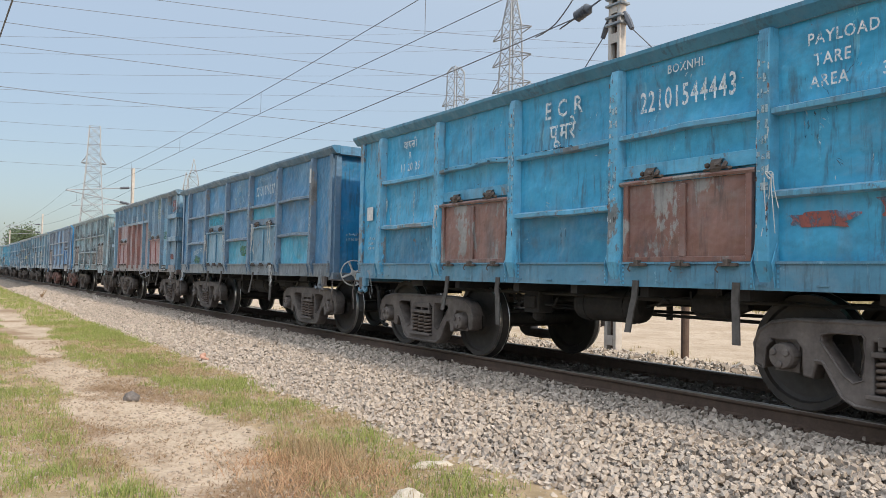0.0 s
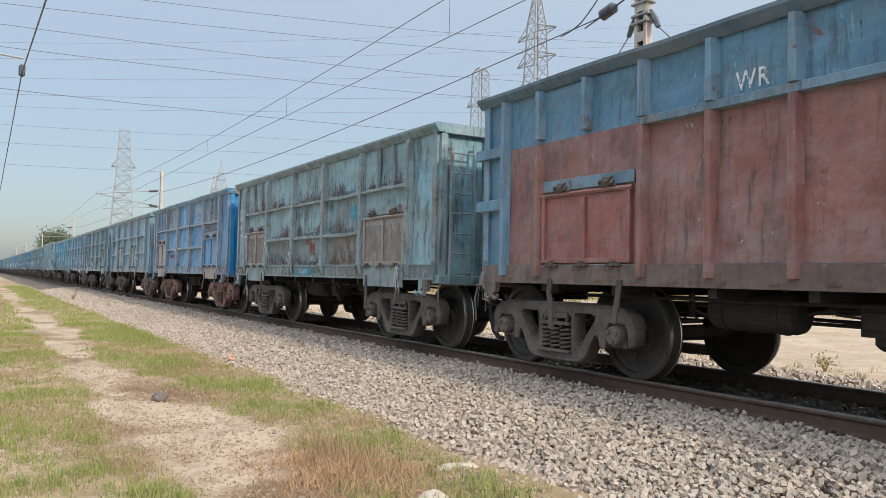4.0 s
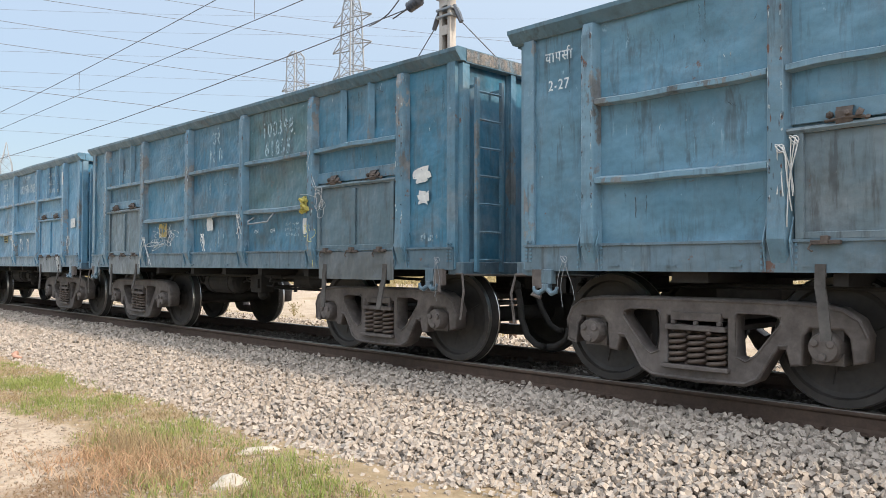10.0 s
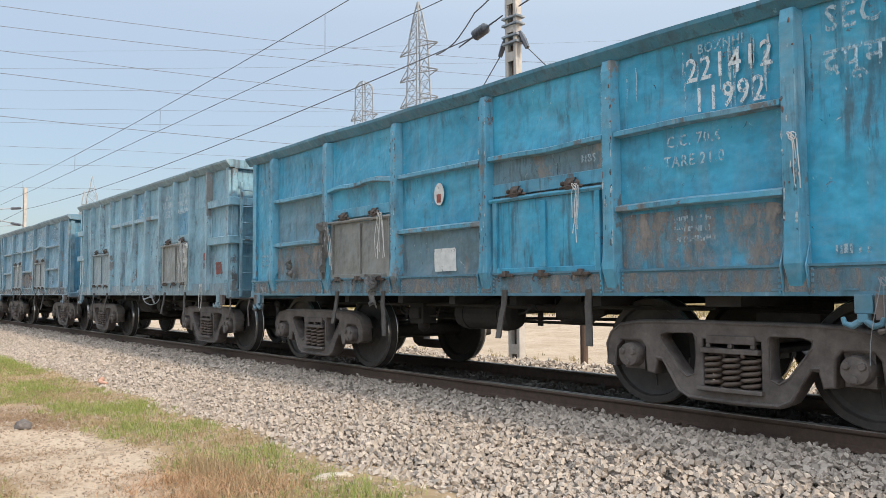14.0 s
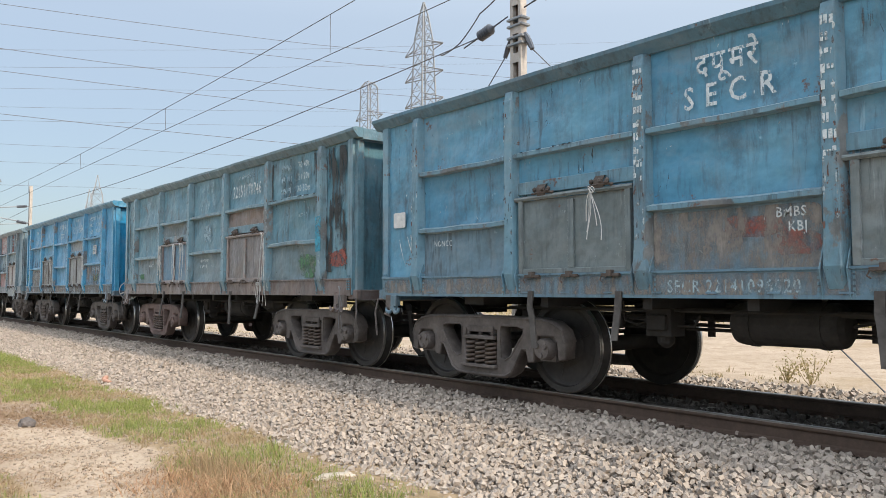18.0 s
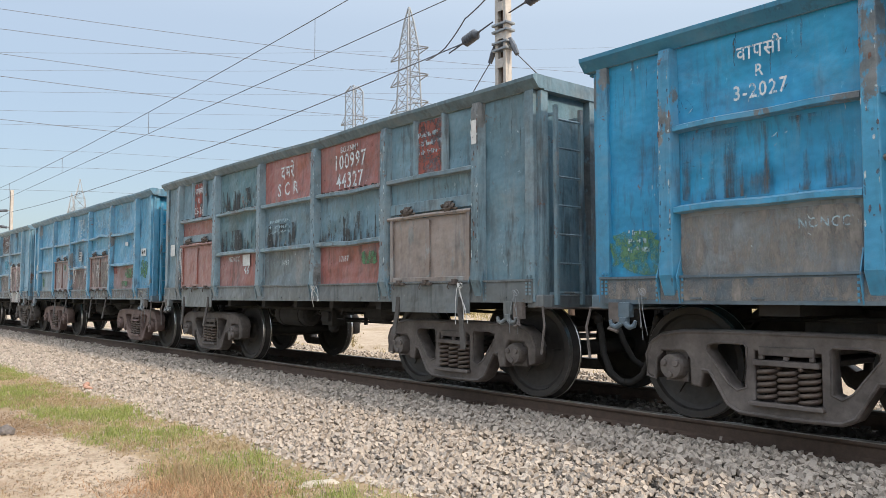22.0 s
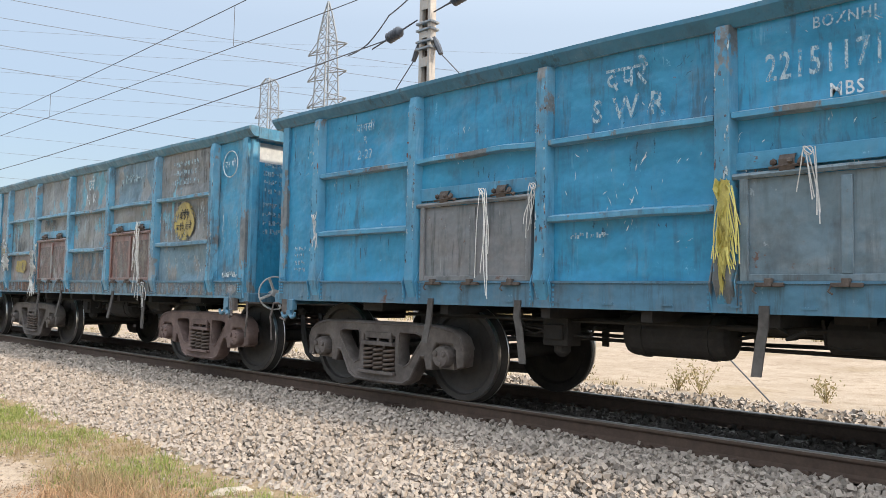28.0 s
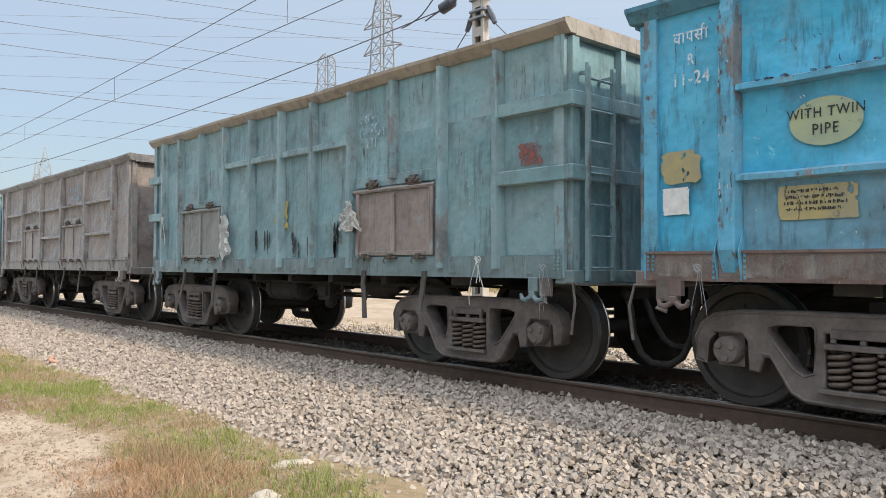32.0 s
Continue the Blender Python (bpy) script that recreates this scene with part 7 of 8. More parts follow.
HLOAD = ["भार क्षमता 70-3 टन", "टेयर    21-3 टन", "क्षेत्रफल 30-32 मी"]
LOAD = ["PAYLOAD  70-40t", "TARE      21-20t", "AREA      30-32m"]
W = WAGONS
for i, w in enumerate(W):
    weather(w, SPEC[i][0], i, {3: 0.9, 11: 1.0, 13: 0.9, 17: 0.8, 18: 0.9, 20: 0.9, 12: 0.7, 5: 0.25, 7: 0.35, 4: 0.25}.get(i, 0.5))
for i, much in ((3, 2), (8, 0), (10, 0), (12, 1), (14, 1), (15, 2), (17, 2), (18, 1)):
    for k in range(5):
        a, b = POSTS[k] + 0.10, POSTS[k + 1] - 0.10
        closed = k in ((1, 3) if SPEC[i][0] == "H" else (0, 4))
        if (i * 3 + k * 5) % 4 <= much:
            patch(W[i], "dried_mud", M_DUSTRUNS, a, b, 1.25, 1.9 if closed else 1.74, "dried mud in ragged patches", y=FACE - (0.0325 if closed else 0.0175))
        if (i + k * 3) % 4 < much:
            patch(W[i], "soot", M_SOOTRUNS, a, b, 1.86 if not closed else 2.24, 2.42, "sooty runs", y=FACE - 0.0175)
    patch(W[i], "dried_mud", M_DUSTRUNS, 0.05, 9.8, 1.05, 1.22, "dried mud along the sole", y=FACE - 0.0475)
zone(W[0], 2, "पूमरे", "ECR", first="latin")
number(W[0], 3, ["22101544443"], "BOXNHL")
block_of(W[0], 4, LOAD)
patch(W[0], "paper_label", M_PAPER, 0.22, 0.42, 1.93, 2.14, "white paper label")
patch(W[0], "red_patch", M_REDP, 7.6, 8.1, 1.52, 1.64, "worn red paint", ragged=0.05, seed=3)
patch(W[0], "red_patch", M_REDP, 8.3, 8.85, 1.55, 1.75, "worn red paint", ragged=0.05, seed=4)
for x in (4.02, 5.68, 7.37):
    bars(W[0], x, 2.85, 0.1, 9, 0.075, M_FADED, FACE - 0.0945, seed=int(x * 9))
drips(W[0], 0.8, 2.2, 2.3, 5, 0.5, M_FADED, "pale runs", 5)
rope(W[0], 7.45, 1.95, 0.5, 0.06, 2, 5)
rope(W[0], 2.42, 2.0, 0.35, 0.05, 2, 8)

zone(W[1], 2, "उमरे", "NCR", M_FADED)
number(W[1], 3, ["22131076037"], "", M_WHITE)
letter(W[1], "बॉक्सएन एच एल", mid(3), 2.98, 0.10, M_FADED)
letter(W[1], "NONCC FIT", mid(0), 1.52, 0.12, turn=-6)
patch(W[1], "green_patch", M_GREENP, 1.2, 1.7, 1.28, 1.45, "rubbed green paint", ragged=0.06, seed=7)
patch(W[1], "green_patch", M_GREENP, 5.0, 5.4, 1.45, 1.66, "rubbed green paint", ragged=0.05, seed=8)
patch(W[1], "cyan_patch", M_CYANP, 2.55, 3.6, 2.12, 2.38, "fresh cyan paint", ragged=0.015, seed=9)
rope(W[1], 6.0, 2.08, 0.8, 0.10, 3, 11)
rope(W[1], 7.05, 2.1, 0.7, 0.12, 3, 12)
rope(W[1], 4.0, 1.9, 0.4, 0.05, 2, 14)

letter(W[2], "BOXNR", 7.8, 3.0, 0.08)
letter(W[2], "250898", 7.8, 2.83, 0.16)
letter(W[2], "60215", 7.8, 2.66, 0.16)
letter(W[2], "BOXNR", 6.97, 2.98, 0.08, M_FADED)
letter(W[2], "250898", 6.97, 2.81, 0.15, M_FADED)
letter(W[2], "60215", 6.97, 2.64, 0.15, M_FADED)
letter(W[2], "WR", 4.46, 2.75, 0.17)
letter(W[2], "NR", 9.45, 2.85, 0.12, M_FADED)
ring(W[2], 9.45, 2.9, 0.16, M_FADED)
bars(W[2], 8.63, 2.92, 0.6, 3, 0.09, M_FADED, seed=6)
letter(W[2], "NONCC", 8.62, 1.72, 0.09, turn=-12)
letter(W[2], "FIT", 8.75, 1.58, 0.10, turn=-12)
patch(W[2], "dark_plate", M_TAR, 8.3, 9.0, 1.05, 1.22, "dark painted number plate", y=FACE - 0.0635)
bars(W[2], 8.65, 1.15, 0.55, 2, 0.05, M_WHITE, y=FACE - 0.0665, seed=7)
patch(W[2], "worn_patch", M_REDP, 9.2, 9.6, 1.4, 1.55, "worn red paint", ragged=0.05)
patch(W[2], "red_patch", M_REDP, 9.3, 9.75, 2.78, 3.1, "flaked red paint", ragged=0.05, seed=12)
patch(W[2], "green_patch", M_GREENP, 8.35, 8.9, 2.0, 2.25, "rubbed green paint", ragged=0.05, seed=13)

letter(W[3], "SER", 1.95, 2.20, 0.15)
letter(W[3], "दपूरे", 1.2, 2.20, 0.15)
letter(W[3], "R", mid(0), 2.86, 0.12)
letter(W[3], "7-25", mid(0), 2.66, 0.13)
bars(W[3], 0.36, 2.55, 0.5, 4, 0.12, M_WHITE, seed=9)
patch(W[3], "red_patch", M_REDP, 4.9, 5.2, 1.45, 1.68, "square of red paint", ragged=0.03)
patch(W[3], "cyan_patch", M_CYANP, 4.2, 5.2, 1.06, 1.2, "fresh cyan paint", y=FACE - 0.049, ragged=0.01)
patch(W[3], "red_patch", M_REDP, 4.72, 4.95, 1.66, 1.76, "worn red paint", ragged=0.03, seed=36)
patch(W[3], "green_patch", M_GREENP, 3.7, 3.95, 1.30, 1.48, "rubbed green paint", ragged=0.04, seed=37)
patch(W[3], "green_patch", M_GREENP, 5.15, 5.5, 1.10, 1.21, "rubbed green paint", y=FACE - 0.049, ragged=0.03, seed=38)
letter(W[3], "बॉक्सएन", 4.7, 1.08, 0.1, y=FACE - 0.052)
for k, (a, z) in enumerate([(a, z) for a in (0.85, 2.5, 4.15, 5.8, 7.5) for z in (1.26, 1.83, 2.51)]):
    if a < 1 and z < 2:
        continue
    fans(W[3], a, a + 1.4, z, 5 + k % 3, 0.46, M_SOOT, "dark smears of tar", 30 + k)
    fans(W[3], a + 0.1, a + 1.3, z + 0.02, 1 + k % 2, 0.36, M_TAR, "black smears of tar", 50 + k, 0.9)
    fans(W[3], a + 0.1, a + 1.3, z, 7, 0.45, M_RUSTFILM, "rusty smears", 70 + k)
    patch(W[3], "smudge", M_SOOT, a + 0.15, a + 1.25, z - 0.005, z + 0.07, "oily dirt above a bar", ragged=0.05, seed=30 + k)
patch(W[3], "blue_patch", M_CYANP, 6.9, 7.25, 2.05, 2.3, "fresh blue paint", ragged=0.05, seed=33)
patch(W[3], "blue_patch", M_CYANP, 2.7, 3.3, 1.3, 1.5, "fresh blue paint", ragged=0.05, seed=34)
rope(W[3], 2.42, 1.75, 0.5, 0.25, 4, 17)
rope(W[3], 4.0, 1.5, 0.4, 0.2, 2, 18)

put("end_streaks", block("end_streaks", LEN + 0.103, LEN + 0.105, -1.37, 1.37, 3.16, 3.285), M_DUSTRUNS, W[4], "pale dust on the end of the top rail")
patch(W[4], "dried_mud", M_DUSTRUNS, 7.5, 8.95, 2.22, 2.44, "dried mud above the door", y=FACE - 0.0175)
patch(W[4], "dried_mud", M_DUSTRUNS, 9.2, 9.75, 1.06, 1.22, "dried mud along the sole", y=FACE - 0.0475)
chips(W[4], [9.82], 1.3, 3.1, 60, M_RUSTFILM, "rusty chips on the corner", 441, 0.03, FACE - 0.0365)
letter(W[4], "R", mid(0), 2.84, 0.10)
letter(W[4], "8-25", mid(0), 2.66, 0.11)
letter(W[4], "वापसी", mid(0), 2.99, 0.09)
zone(W[4], 2, "दपू", "SE")
number(W[4], 3, ["100796", "63099"], "BOXNM1")
letter(W[4], "TOP", 4.55, 1.66, 0.09, M_FADED, turn=-5)
letter(W[4], "PRE FIT", 5.1, 1.52, 0.11, turn=-5)
letter(W[4], "10/67", 4.35, 1.45, 0.08, M_FADED)
letter(W[4], "CONV", 5.1, 1.09, 0.08, M_YELLOW, FACE - 0.052)
patch(W[4], "red_streak", M_REDP, 2.75, 3.6, 1.55, 1.63, "streak of red paint", ragged=0.035, seed=2)
drips(W[4], 2.5, 3.9, 3.05, 16, 0.4, M_RUSTFILM, "rust runs", 21, slant=0.15)
block_of(W[4], 4, ["CC. 59.3 t", "TARE 22.0 t", "AREA 28.0 M"], 2.96, None, 0.095)
rope(W[4], 4.0, 1.75, 0.3, 0.08, 2, 19)

letter(W[5], "221011", mid(4) + 0.27, 2.80, 0.21, squash=0.8)
letter(W[5], "55595", mid(4) + 0.27, 2.54, 0.21, squash=0.8)
letter(W[5], "बॉक्सएनएचएल", mid(4) + 0.27, 3.03, 0.10)
letter(W[5], "ECR", 9.45, 2.86, 0.17, squash=0.75)
letter(W[5], "पूमरे", 9.45, 2.58, 0.17, squash=0.75)
block_of(W[5], 4, HLOAD, 2.28, M_FADED, 0.08)
bars(W[5], mid(4), 1.62, 0.5, 2, 0.05, M_FADED, seed=18)
letter(W[5], "TOP FBT", 4.85, 1.62, 0.09, M_FADED, turn=-8)
letter(W[5], "KSSF", 4.9, 1.45, 0.09, M_FADED, turn=-8)
rope(W[5], 7.45, 2.25, 0.75, 0.10, 6, 23)
lasso(W[5], 7.65, 1.60, 1.15, 0.10, 4, 24)
tangle(W[5], 7.6, 1.58, 0.5, 0.2, 10, 241)
rope(W[5], 3.45, 2.05, 1.0, 0.15, 5, 25)
rope(W[5], 9.1, 2.3, 0.6, 0.08, 3, 26)
rope(W[5], 2.4, 1.9, 0.4, 0.06, 3, 27)
rope(W[5], 6.0, 2.08, 0.7, 0.03, 1, 28)

zone(W[6], 2, "उरे", "NR", M_FADED)
number(W[6], 3, ["100398", "61855"], "", M_FADED)
block_of(W[6], 1, ["PAYLOAD  60 t", "TARE 22-81 t", "AREA 30 m"], mat=M_GHOST, size=0.085)
put("end_streaks", block("end_streaks", LEN + 0.103, LEN + 0.105, -1.37, 1.37, 3.16, 3.285), M_DUSTRUNS, W[6], "pale dust on the end of the top rail")
patch(W[6], "torn_paper", M_PAPER, 9.25, 9.50, 1.96, 2.12, "torn white paper", ragged=0.05, seed=61)
patch(W[6], "torn_paper", M_PAPER, 9.30, 9.48, 1.72, 1.86, "torn white paper", ragged=0.06, seed=62)
rag(W[6], 7.30, 1.92, 0.14, 0.20, M_YCLOTH, "yellow cloth caught on a post", 63)
tangle(W[6], 7.34, 1.55, 0.2, 0.35, 10, 64, M_YCLOTH)
tangle(W[6], 7.6, 1.85, 0.5, 0.7, 10, 65)
letter(W[6], "4-27", mid(0), 2.66, 0.1, M_FADED)
patch(W[6], "yellow_square", M_YWORN, 2.9, 3.2, 1.52, 1.74, "square of orange paint", ragged=0.02)
patch(W[6], "white_patch", M_PAPER, 4.55, 4.75, 1.58, 1.76, "torn white paper", ragged=0.04)
letter(W[6], "ON", 6.0, 1.50, 0.055)
letter(W[6], "OFF", 6.42, 1.50, 0.055)
bm = bmesh.new()
tube(bm, [(5.95, FACE - 0.03, 1.72), (5.98, FACE - 0.14, 1.66), (6.0, FACE - 0.15, 1.62), (6.5, FACE - 0.15, 1.64), (6.52, FACE - 0.14, 1.68), (6.5, FACE - 0.03, 1.78)], 0.011, 6)
part("grab_handle", bm, M_GALV, W[6], "bent steel grab handle")
patch(W[6], "paper_label", M_PAPER, 7.12, 7.28, 1.46, 1.66, "white paper label", ragged=0.01)
bars(W[6], 6.9, 1.58, 0.36, 3, 0.04, M_FADED, seed=41)
tangle(W[6], 3.05, 1.46, 1.0, 0.5, 12, 31)
tangle(W[6], 3.5, 1.58, 0.4, 0.3, 10, 35)
lasso(W[6], 3.3, 1.40, 0.7, 0.12, 2, 32)
drips(W[6], 4.3, 5.5, 1.62, 6, 0.22, M_KNOCK, "pale drips", 36, wide=0.01)
drips(W[6], 2.45, 5.55, 2.4, 9, 0.3, M_KNOCK, "pale scratches", 37, wide=0.005)
rope(W[6], 2.5, 1.5, 0.5, 0.3, 4, 32)
rope(W[6], 5.65, 1.75, 0.4, 0.06, 3, 33)
rope(W[6], 4.6, 1.5, 0.25, 0.05, 3, 34, M_CLOTH)

letter(W[7], "3-27", mid(0), 2.62, 0.11, M_FADED)
zone(W[7], 2, "मरे", "CR")
number(W[7], 3, ["10019761083"], "BOXNM")
block_of(W[7], 4, ["CC -59.10 t", "TARE-22.0 t", "AREA-28.87 m"])
patch(W[7], "yellow_plate", M_YELLOW, 4.72, 5.05, 1.60, 1.78, "yellow painted plate")
bars(W[7], 4.88, 1.73, 0.26, 3, 0.035, M_TAR, FACE - 0.0205, seed=4)
patch(W[7], "white_patch", M_PAPER, 5.15, 5.5, 1.66, 1.86, "torn white paper", ragged=0.03)
patch(W[7], "white_patch", M_PAPER, 9.35, 9.62, 1.82, 2.0, "torn white paper", ragged=0.02)
tangle(W[7], 0.42, 1.9, 0.35, 0.35, 16, 75)
tangle(W[7], 2.42, 1.6, 0.16, 0.4, 12, 76)
bars(W[7], 3.25, 1.72, 0.25, 5, 0.04, M_WHITE, seed=6)
put("step", cached("step", step_mesh), M_STRAP, W[7], m=pose(3.55, FACE - 0.06, 0))
for k, x in enumerate((4.1, 2.4, 5.75, 9.5, 0.6, 6.4, 6.9)):
    rope(W[7], x, 1.62, 0.35, 0.05, 2, 40 + k)

letter(W[8], "BOXNHL", mid(4) + 0.28, 3.02, 0.085, M_FADED)
letter(W[8], "221412", mid(4) + 0.33, 2.80, 0.21, squash=0.8)
letter(W[8], "11992", mid(4) + 0.33, 2.54, 0.21, squash=0.8)
letter(W[8], "SEC", 9.52, 2.93, 0.2, M_FADED, squash=0.8)
letter(W[8], "दपूम", 9.52, 2.62, 0.2, M_FADED, squash=0.8)
block_of(W[8], 4, ["C.C. 70.6", "TARE 21.0"], 2.28, M_FADED, 0.1)
bars(W[8], mid(4), 1.64, 0.4, 3, 0.05, M_FADED, seed=15)
patch(W[8], "paper_label", M_PAPER, 4.75, 5.15, 1.30, 1.56, "peeling white paper label", ragged=0.012)
disc(W[8], 4.85, 2.2, 0.09, 0.13, M_PAPER, "white sticker with a red mark")
patch(W[8], "red_mark", M_REDP, 4.81, 4.89, 2.1, 2.2, "red mark", y=FACE - 0.0235)
letter(W[8], "MBS", 7.1, 2.28, 0.08, M_FADED)
drips(W[8], 7.5, 8.9, 3.1, 16, 0.5, M_FADED, "pale runs", 52, wide=0.012)
drips(W[8], 5.8, 7.2, 1.9, 14, 0.5, M_TAR, "dark runs", 53, wide=0.01)
rope(W[8], 2.45, 1.95, 0.6, 0.12, 6, 51)
rope(W[8], 3.75, 2.05, 0.7, 0.1, 5, 52)
rope(W[8], 7.0, 2.05, 0.5, 0.1, 3, 53)
rope(W[8], 9.1, 2.2, 0.5, 0.05, 2, 54)

letter(W[9], "उम", 5.28, 2.90, 0.13)
letter(W[9], "NCR", 5.28, 2.72, 0.12)
letter(W[9], "BOXNR", 6.95, 2.96, 0.08, M_WHITE)
letter(W[9], "121306 2", 6.95, 2.79, 0.14, M_WHITE)
letter(W[9], "5527", 6.95, 2.60, 0.14, M_WHITE)
for k, t in enumerate(("CC.70-10T", "TARE.2120T", "AREA.2898M")):
    letter(W[9], t, 7.80, 2.93 - 0.15 * k, 0.10)
rag(W[9], 8.14, 2.0, 0.16, 0.72, M_CLOTH, "torn white sack", 2)
patch(W[9], "rusty_plate", M_REDP, 8.75, 8.95, 1.5, 1.8, "small rusty plate")
patch(W[9], "red_patch", M_REDP, 9.3, 9.6, 1.4, 1.6, "worn red paint", ragged=0.06)
drips(W[9], 5.8, 6.5, 2.3, 12, 0.5, M_SOOT, "dark runs", 62, wide=0.02)
drips(W[9], 2.4, 2.6, 3.0, 5, 0.6, M_SOOT, "dark runs", 63, wide=0.02)
letter(W[9], "12306 28527", 4.9, 1.07, 0.1, y=FACE - 0.05)
rope(W[9], 7.8, 2.05, 1.0, 0.2, 4, 64)

zone(W[10], 2, "दपूमरे", "SECR")
number(W[10], 3, ["221410", "96520"], "BOXNHL")
patch(W[10], "paper_label", M_PAPER, 0.2, 0.45, 1.87, 2.06, "white paper label")
letter(W[10], "BMBS", 5.35, 1.64, 0.08)
letter(W[10], "KBJ", 5.4, 1.53, 0.08)
patch(W[10], "red_patch", M_REDP, 4.8, 5.3, 1.50, 1.68, "worn red paint", ragged=0.05, seed=6)
patch(W[10], "red_patch", M_REDP, 5.2, 5.55, 1.36, 1.52, "worn red paint", ragged=0.05, seed=7)
letter(W[10], "NONCC", 1.2, 1.6, 0.07)
letter(W[10], "SECR 22141096520", 4.85, 1.07, 0.11, M_FADED, FACE - 0.05)
bars(W[10], mid(4), 2.95, 0.8, 3, 0.09, M_FADED, seed=65)
for x in (4.02, 5.68):
    bars(W[10], x, 3.0, 0.1, 9, 0.07, M_WHITE, FACE - 0.0945, seed=int(x * 7))
ring(W[10], 7.9, 1.5, 0.16, M_FADED)
drips(W[10], 0.3, 0.6, 1.8, 3, 0.5, M_WHITE, "white stroke", 66, slant=0.4, wide=0.012)
rope(W[10], 3.5, 2.02, 0.5, 0.08, 3, 67)

patch(W[11], "tar_stain", M_TARRUNS, 9.14, 9.72, 1.35, 3.12, "black runs of tar down the panel")
patch(W[11], "soot", M_SOOTRUNS, 7.45, 8.95, 2.52, 3.12, "sooty runs")
patch(W[11], "soot", M_SOOTRUNS, 0.10, 0.66, 1.3, 3.1, "sooty runs")
zone(W[11], 2, "द प रे", "SWR", M_FADED)
number(W[11], 3, ["22151170746"], "", M_WHITE)
bars(W[11], mid(3), 3.0, 0.7, 1, 0.08, M_FADED, seed=71)
for k, s in enumerate(("70·40t", "21·20t", "30·32m")):
    letter(W[11], s, 8.5, 2.95 - 0.18 * k, 0.10)
    bars(W[11], 7.95, 2.95 - 0.18 * k, 0.35, 1, 0.09, M_FADED, seed=72 + k)
letter(W[11], "B.M.B.S.", 8.5, 2.2, 0.07, M_FADED)
patch(W[11], "green_patch", M_GREENP, 8.4, 8.9, 1.32, 1.62, "blotch of green paint", ragged=0.07, seed=8)
patch(W[11], "cyan_patch", M_CYANP, 8.98, 9.14, 1.65, 2.15, "blue repaint", y=FACE - 0.0945, ragged=0.01)
patch(W[11], "rust_patch", M_REDP, 9.25, 9.75, 1.42, 1.65, "rust-red paint", y=FACE - 0.0185, ragged=0.05, seed=9)
patch(W[11], "faded_mark", M_FADED, 4.65, 5.0, 2.0, 2.28, "faded stencilled mark", ragged=0.05)
bars(W[11], 4.7, 1.62, 0.4, 2, 0.06, M_WHITE, seed=76)
rope(W[11], 3.7, 2.0, 0.8, 0.1, 4, 77)
rope(W[11], 2.5, 2.0, 0.95, 0.08, 4, 79)
rope(W[11], 3.3, 2.0, 0.75, 0.05, 3, 80)
rope(W[11], 7.3, 2.0, 1.3, 0.15, 4, 78)

zone(W[12], 2, "उपरे", "NWR", first="latin")
number(W[12], 3, ["22111113684"], "BOXNHL")
block_of(W[12], 4, LOAD)
letter(W[12], "BOXNHL", 8.4, 1.62, 0.12)
patch(W[12], "paper_label", M_PAPER, 8.05, 8.4, 2.05, 2.28, "white paper label", ragged=0.01)
bars(W[12], 8.22, 2.23, 0.28, 4, 0.025, M_FADED, FACE - 0.0205, seed=81)
patch(W[12], "green_patch", M_GREENP, 8.1, 8.6, 1.35, 1.52, "blotch of green paint", ragged=0.06, seed=11)
letter(W[12], "वापसी", mid(0), 2.93, 0.12)
letter(W[12], "R", mid(0), 2.78, 0.10)
letter(W[12], "3-2027", mid(0), 2.62, 0.12)
rope(W[12], 7.4, 2.0, 0.5, 0.15, 4, 82)
rope(W[12], 3.75, 2.05, 0.5, 0.08, 3, 83)

letter(W[13], "R", mid(0), 2.78, 0.1)
letter(W[13], "05-26", mid(0), 2.58, 0.13)
letter(W[13], "वापसी", mid(0), 2.95, 0.11)
patch(W[13], "red_panel", M_REDP, 1.28, 1.82, 2.52, 3.14, "red painted panel", y=FACE - 0.0165)
zone(W[13], 2, "दमरे", "SCR")
number(W[13], 3, ["100997", "44327"], "BOXNM1")
patch(W[13], "red_panel", M_REDP, 7.95, 8.5, 2.52, 3.14, "red painted panel", y=FACE - 0.0165)
bars(W[13], 8.22, 2.95, 0.45, 3, 0.06, M_FADED, seed=86)
patch(W[13], "paper_label", M_PAPER, 0.2, 0.42, 1.86, 2.08, "white paper label")
letter(W[13], "NONCC", 3.05, 1.66, 0.09)
letter(W[13], "46", 3.5, 1.45, 0.14, turn=10)
letter(W[13], "14/67", 4.8, 1.55, 0.08)
letter(W[13], "17/67", 6.4, 1.55, 0.08)
patch(W[13], "torn_paper", M_PAPER, 3.35, 3.62, 1.58, 1.76, "torn white paper", ragged=0.02)
patch(W[13], "green_patch", M_GREENP, 6.8, 7.15, 1.5, 1.66, "green painted diamond", ragged=0.03)
for k, (a, b, z) in enumerate(((2.5, 3.9, 2.51), (2.5, 3.9, 1.83), (4.2, 5.5, 1.83), (5.8, 7.2, 1.83))):
    fans(W[13], a, b, z, 12 - 3 * k, 0.28, M_SOOT, "dark smears", 87 + k, 0.10)
    patch(W[13], "soot", M_TARRUNS, a, b, z - 0.02, z + 0.36, "dark runs of tar", ragged=0.02, seed=187 + k)
bars(W[13], 4.6, 2.2, 0.7, 3, 0.05, M_FADED, seed=89)
rope(W[13], 5.75, 1.2, 0.3, 0.1, 3, 90)

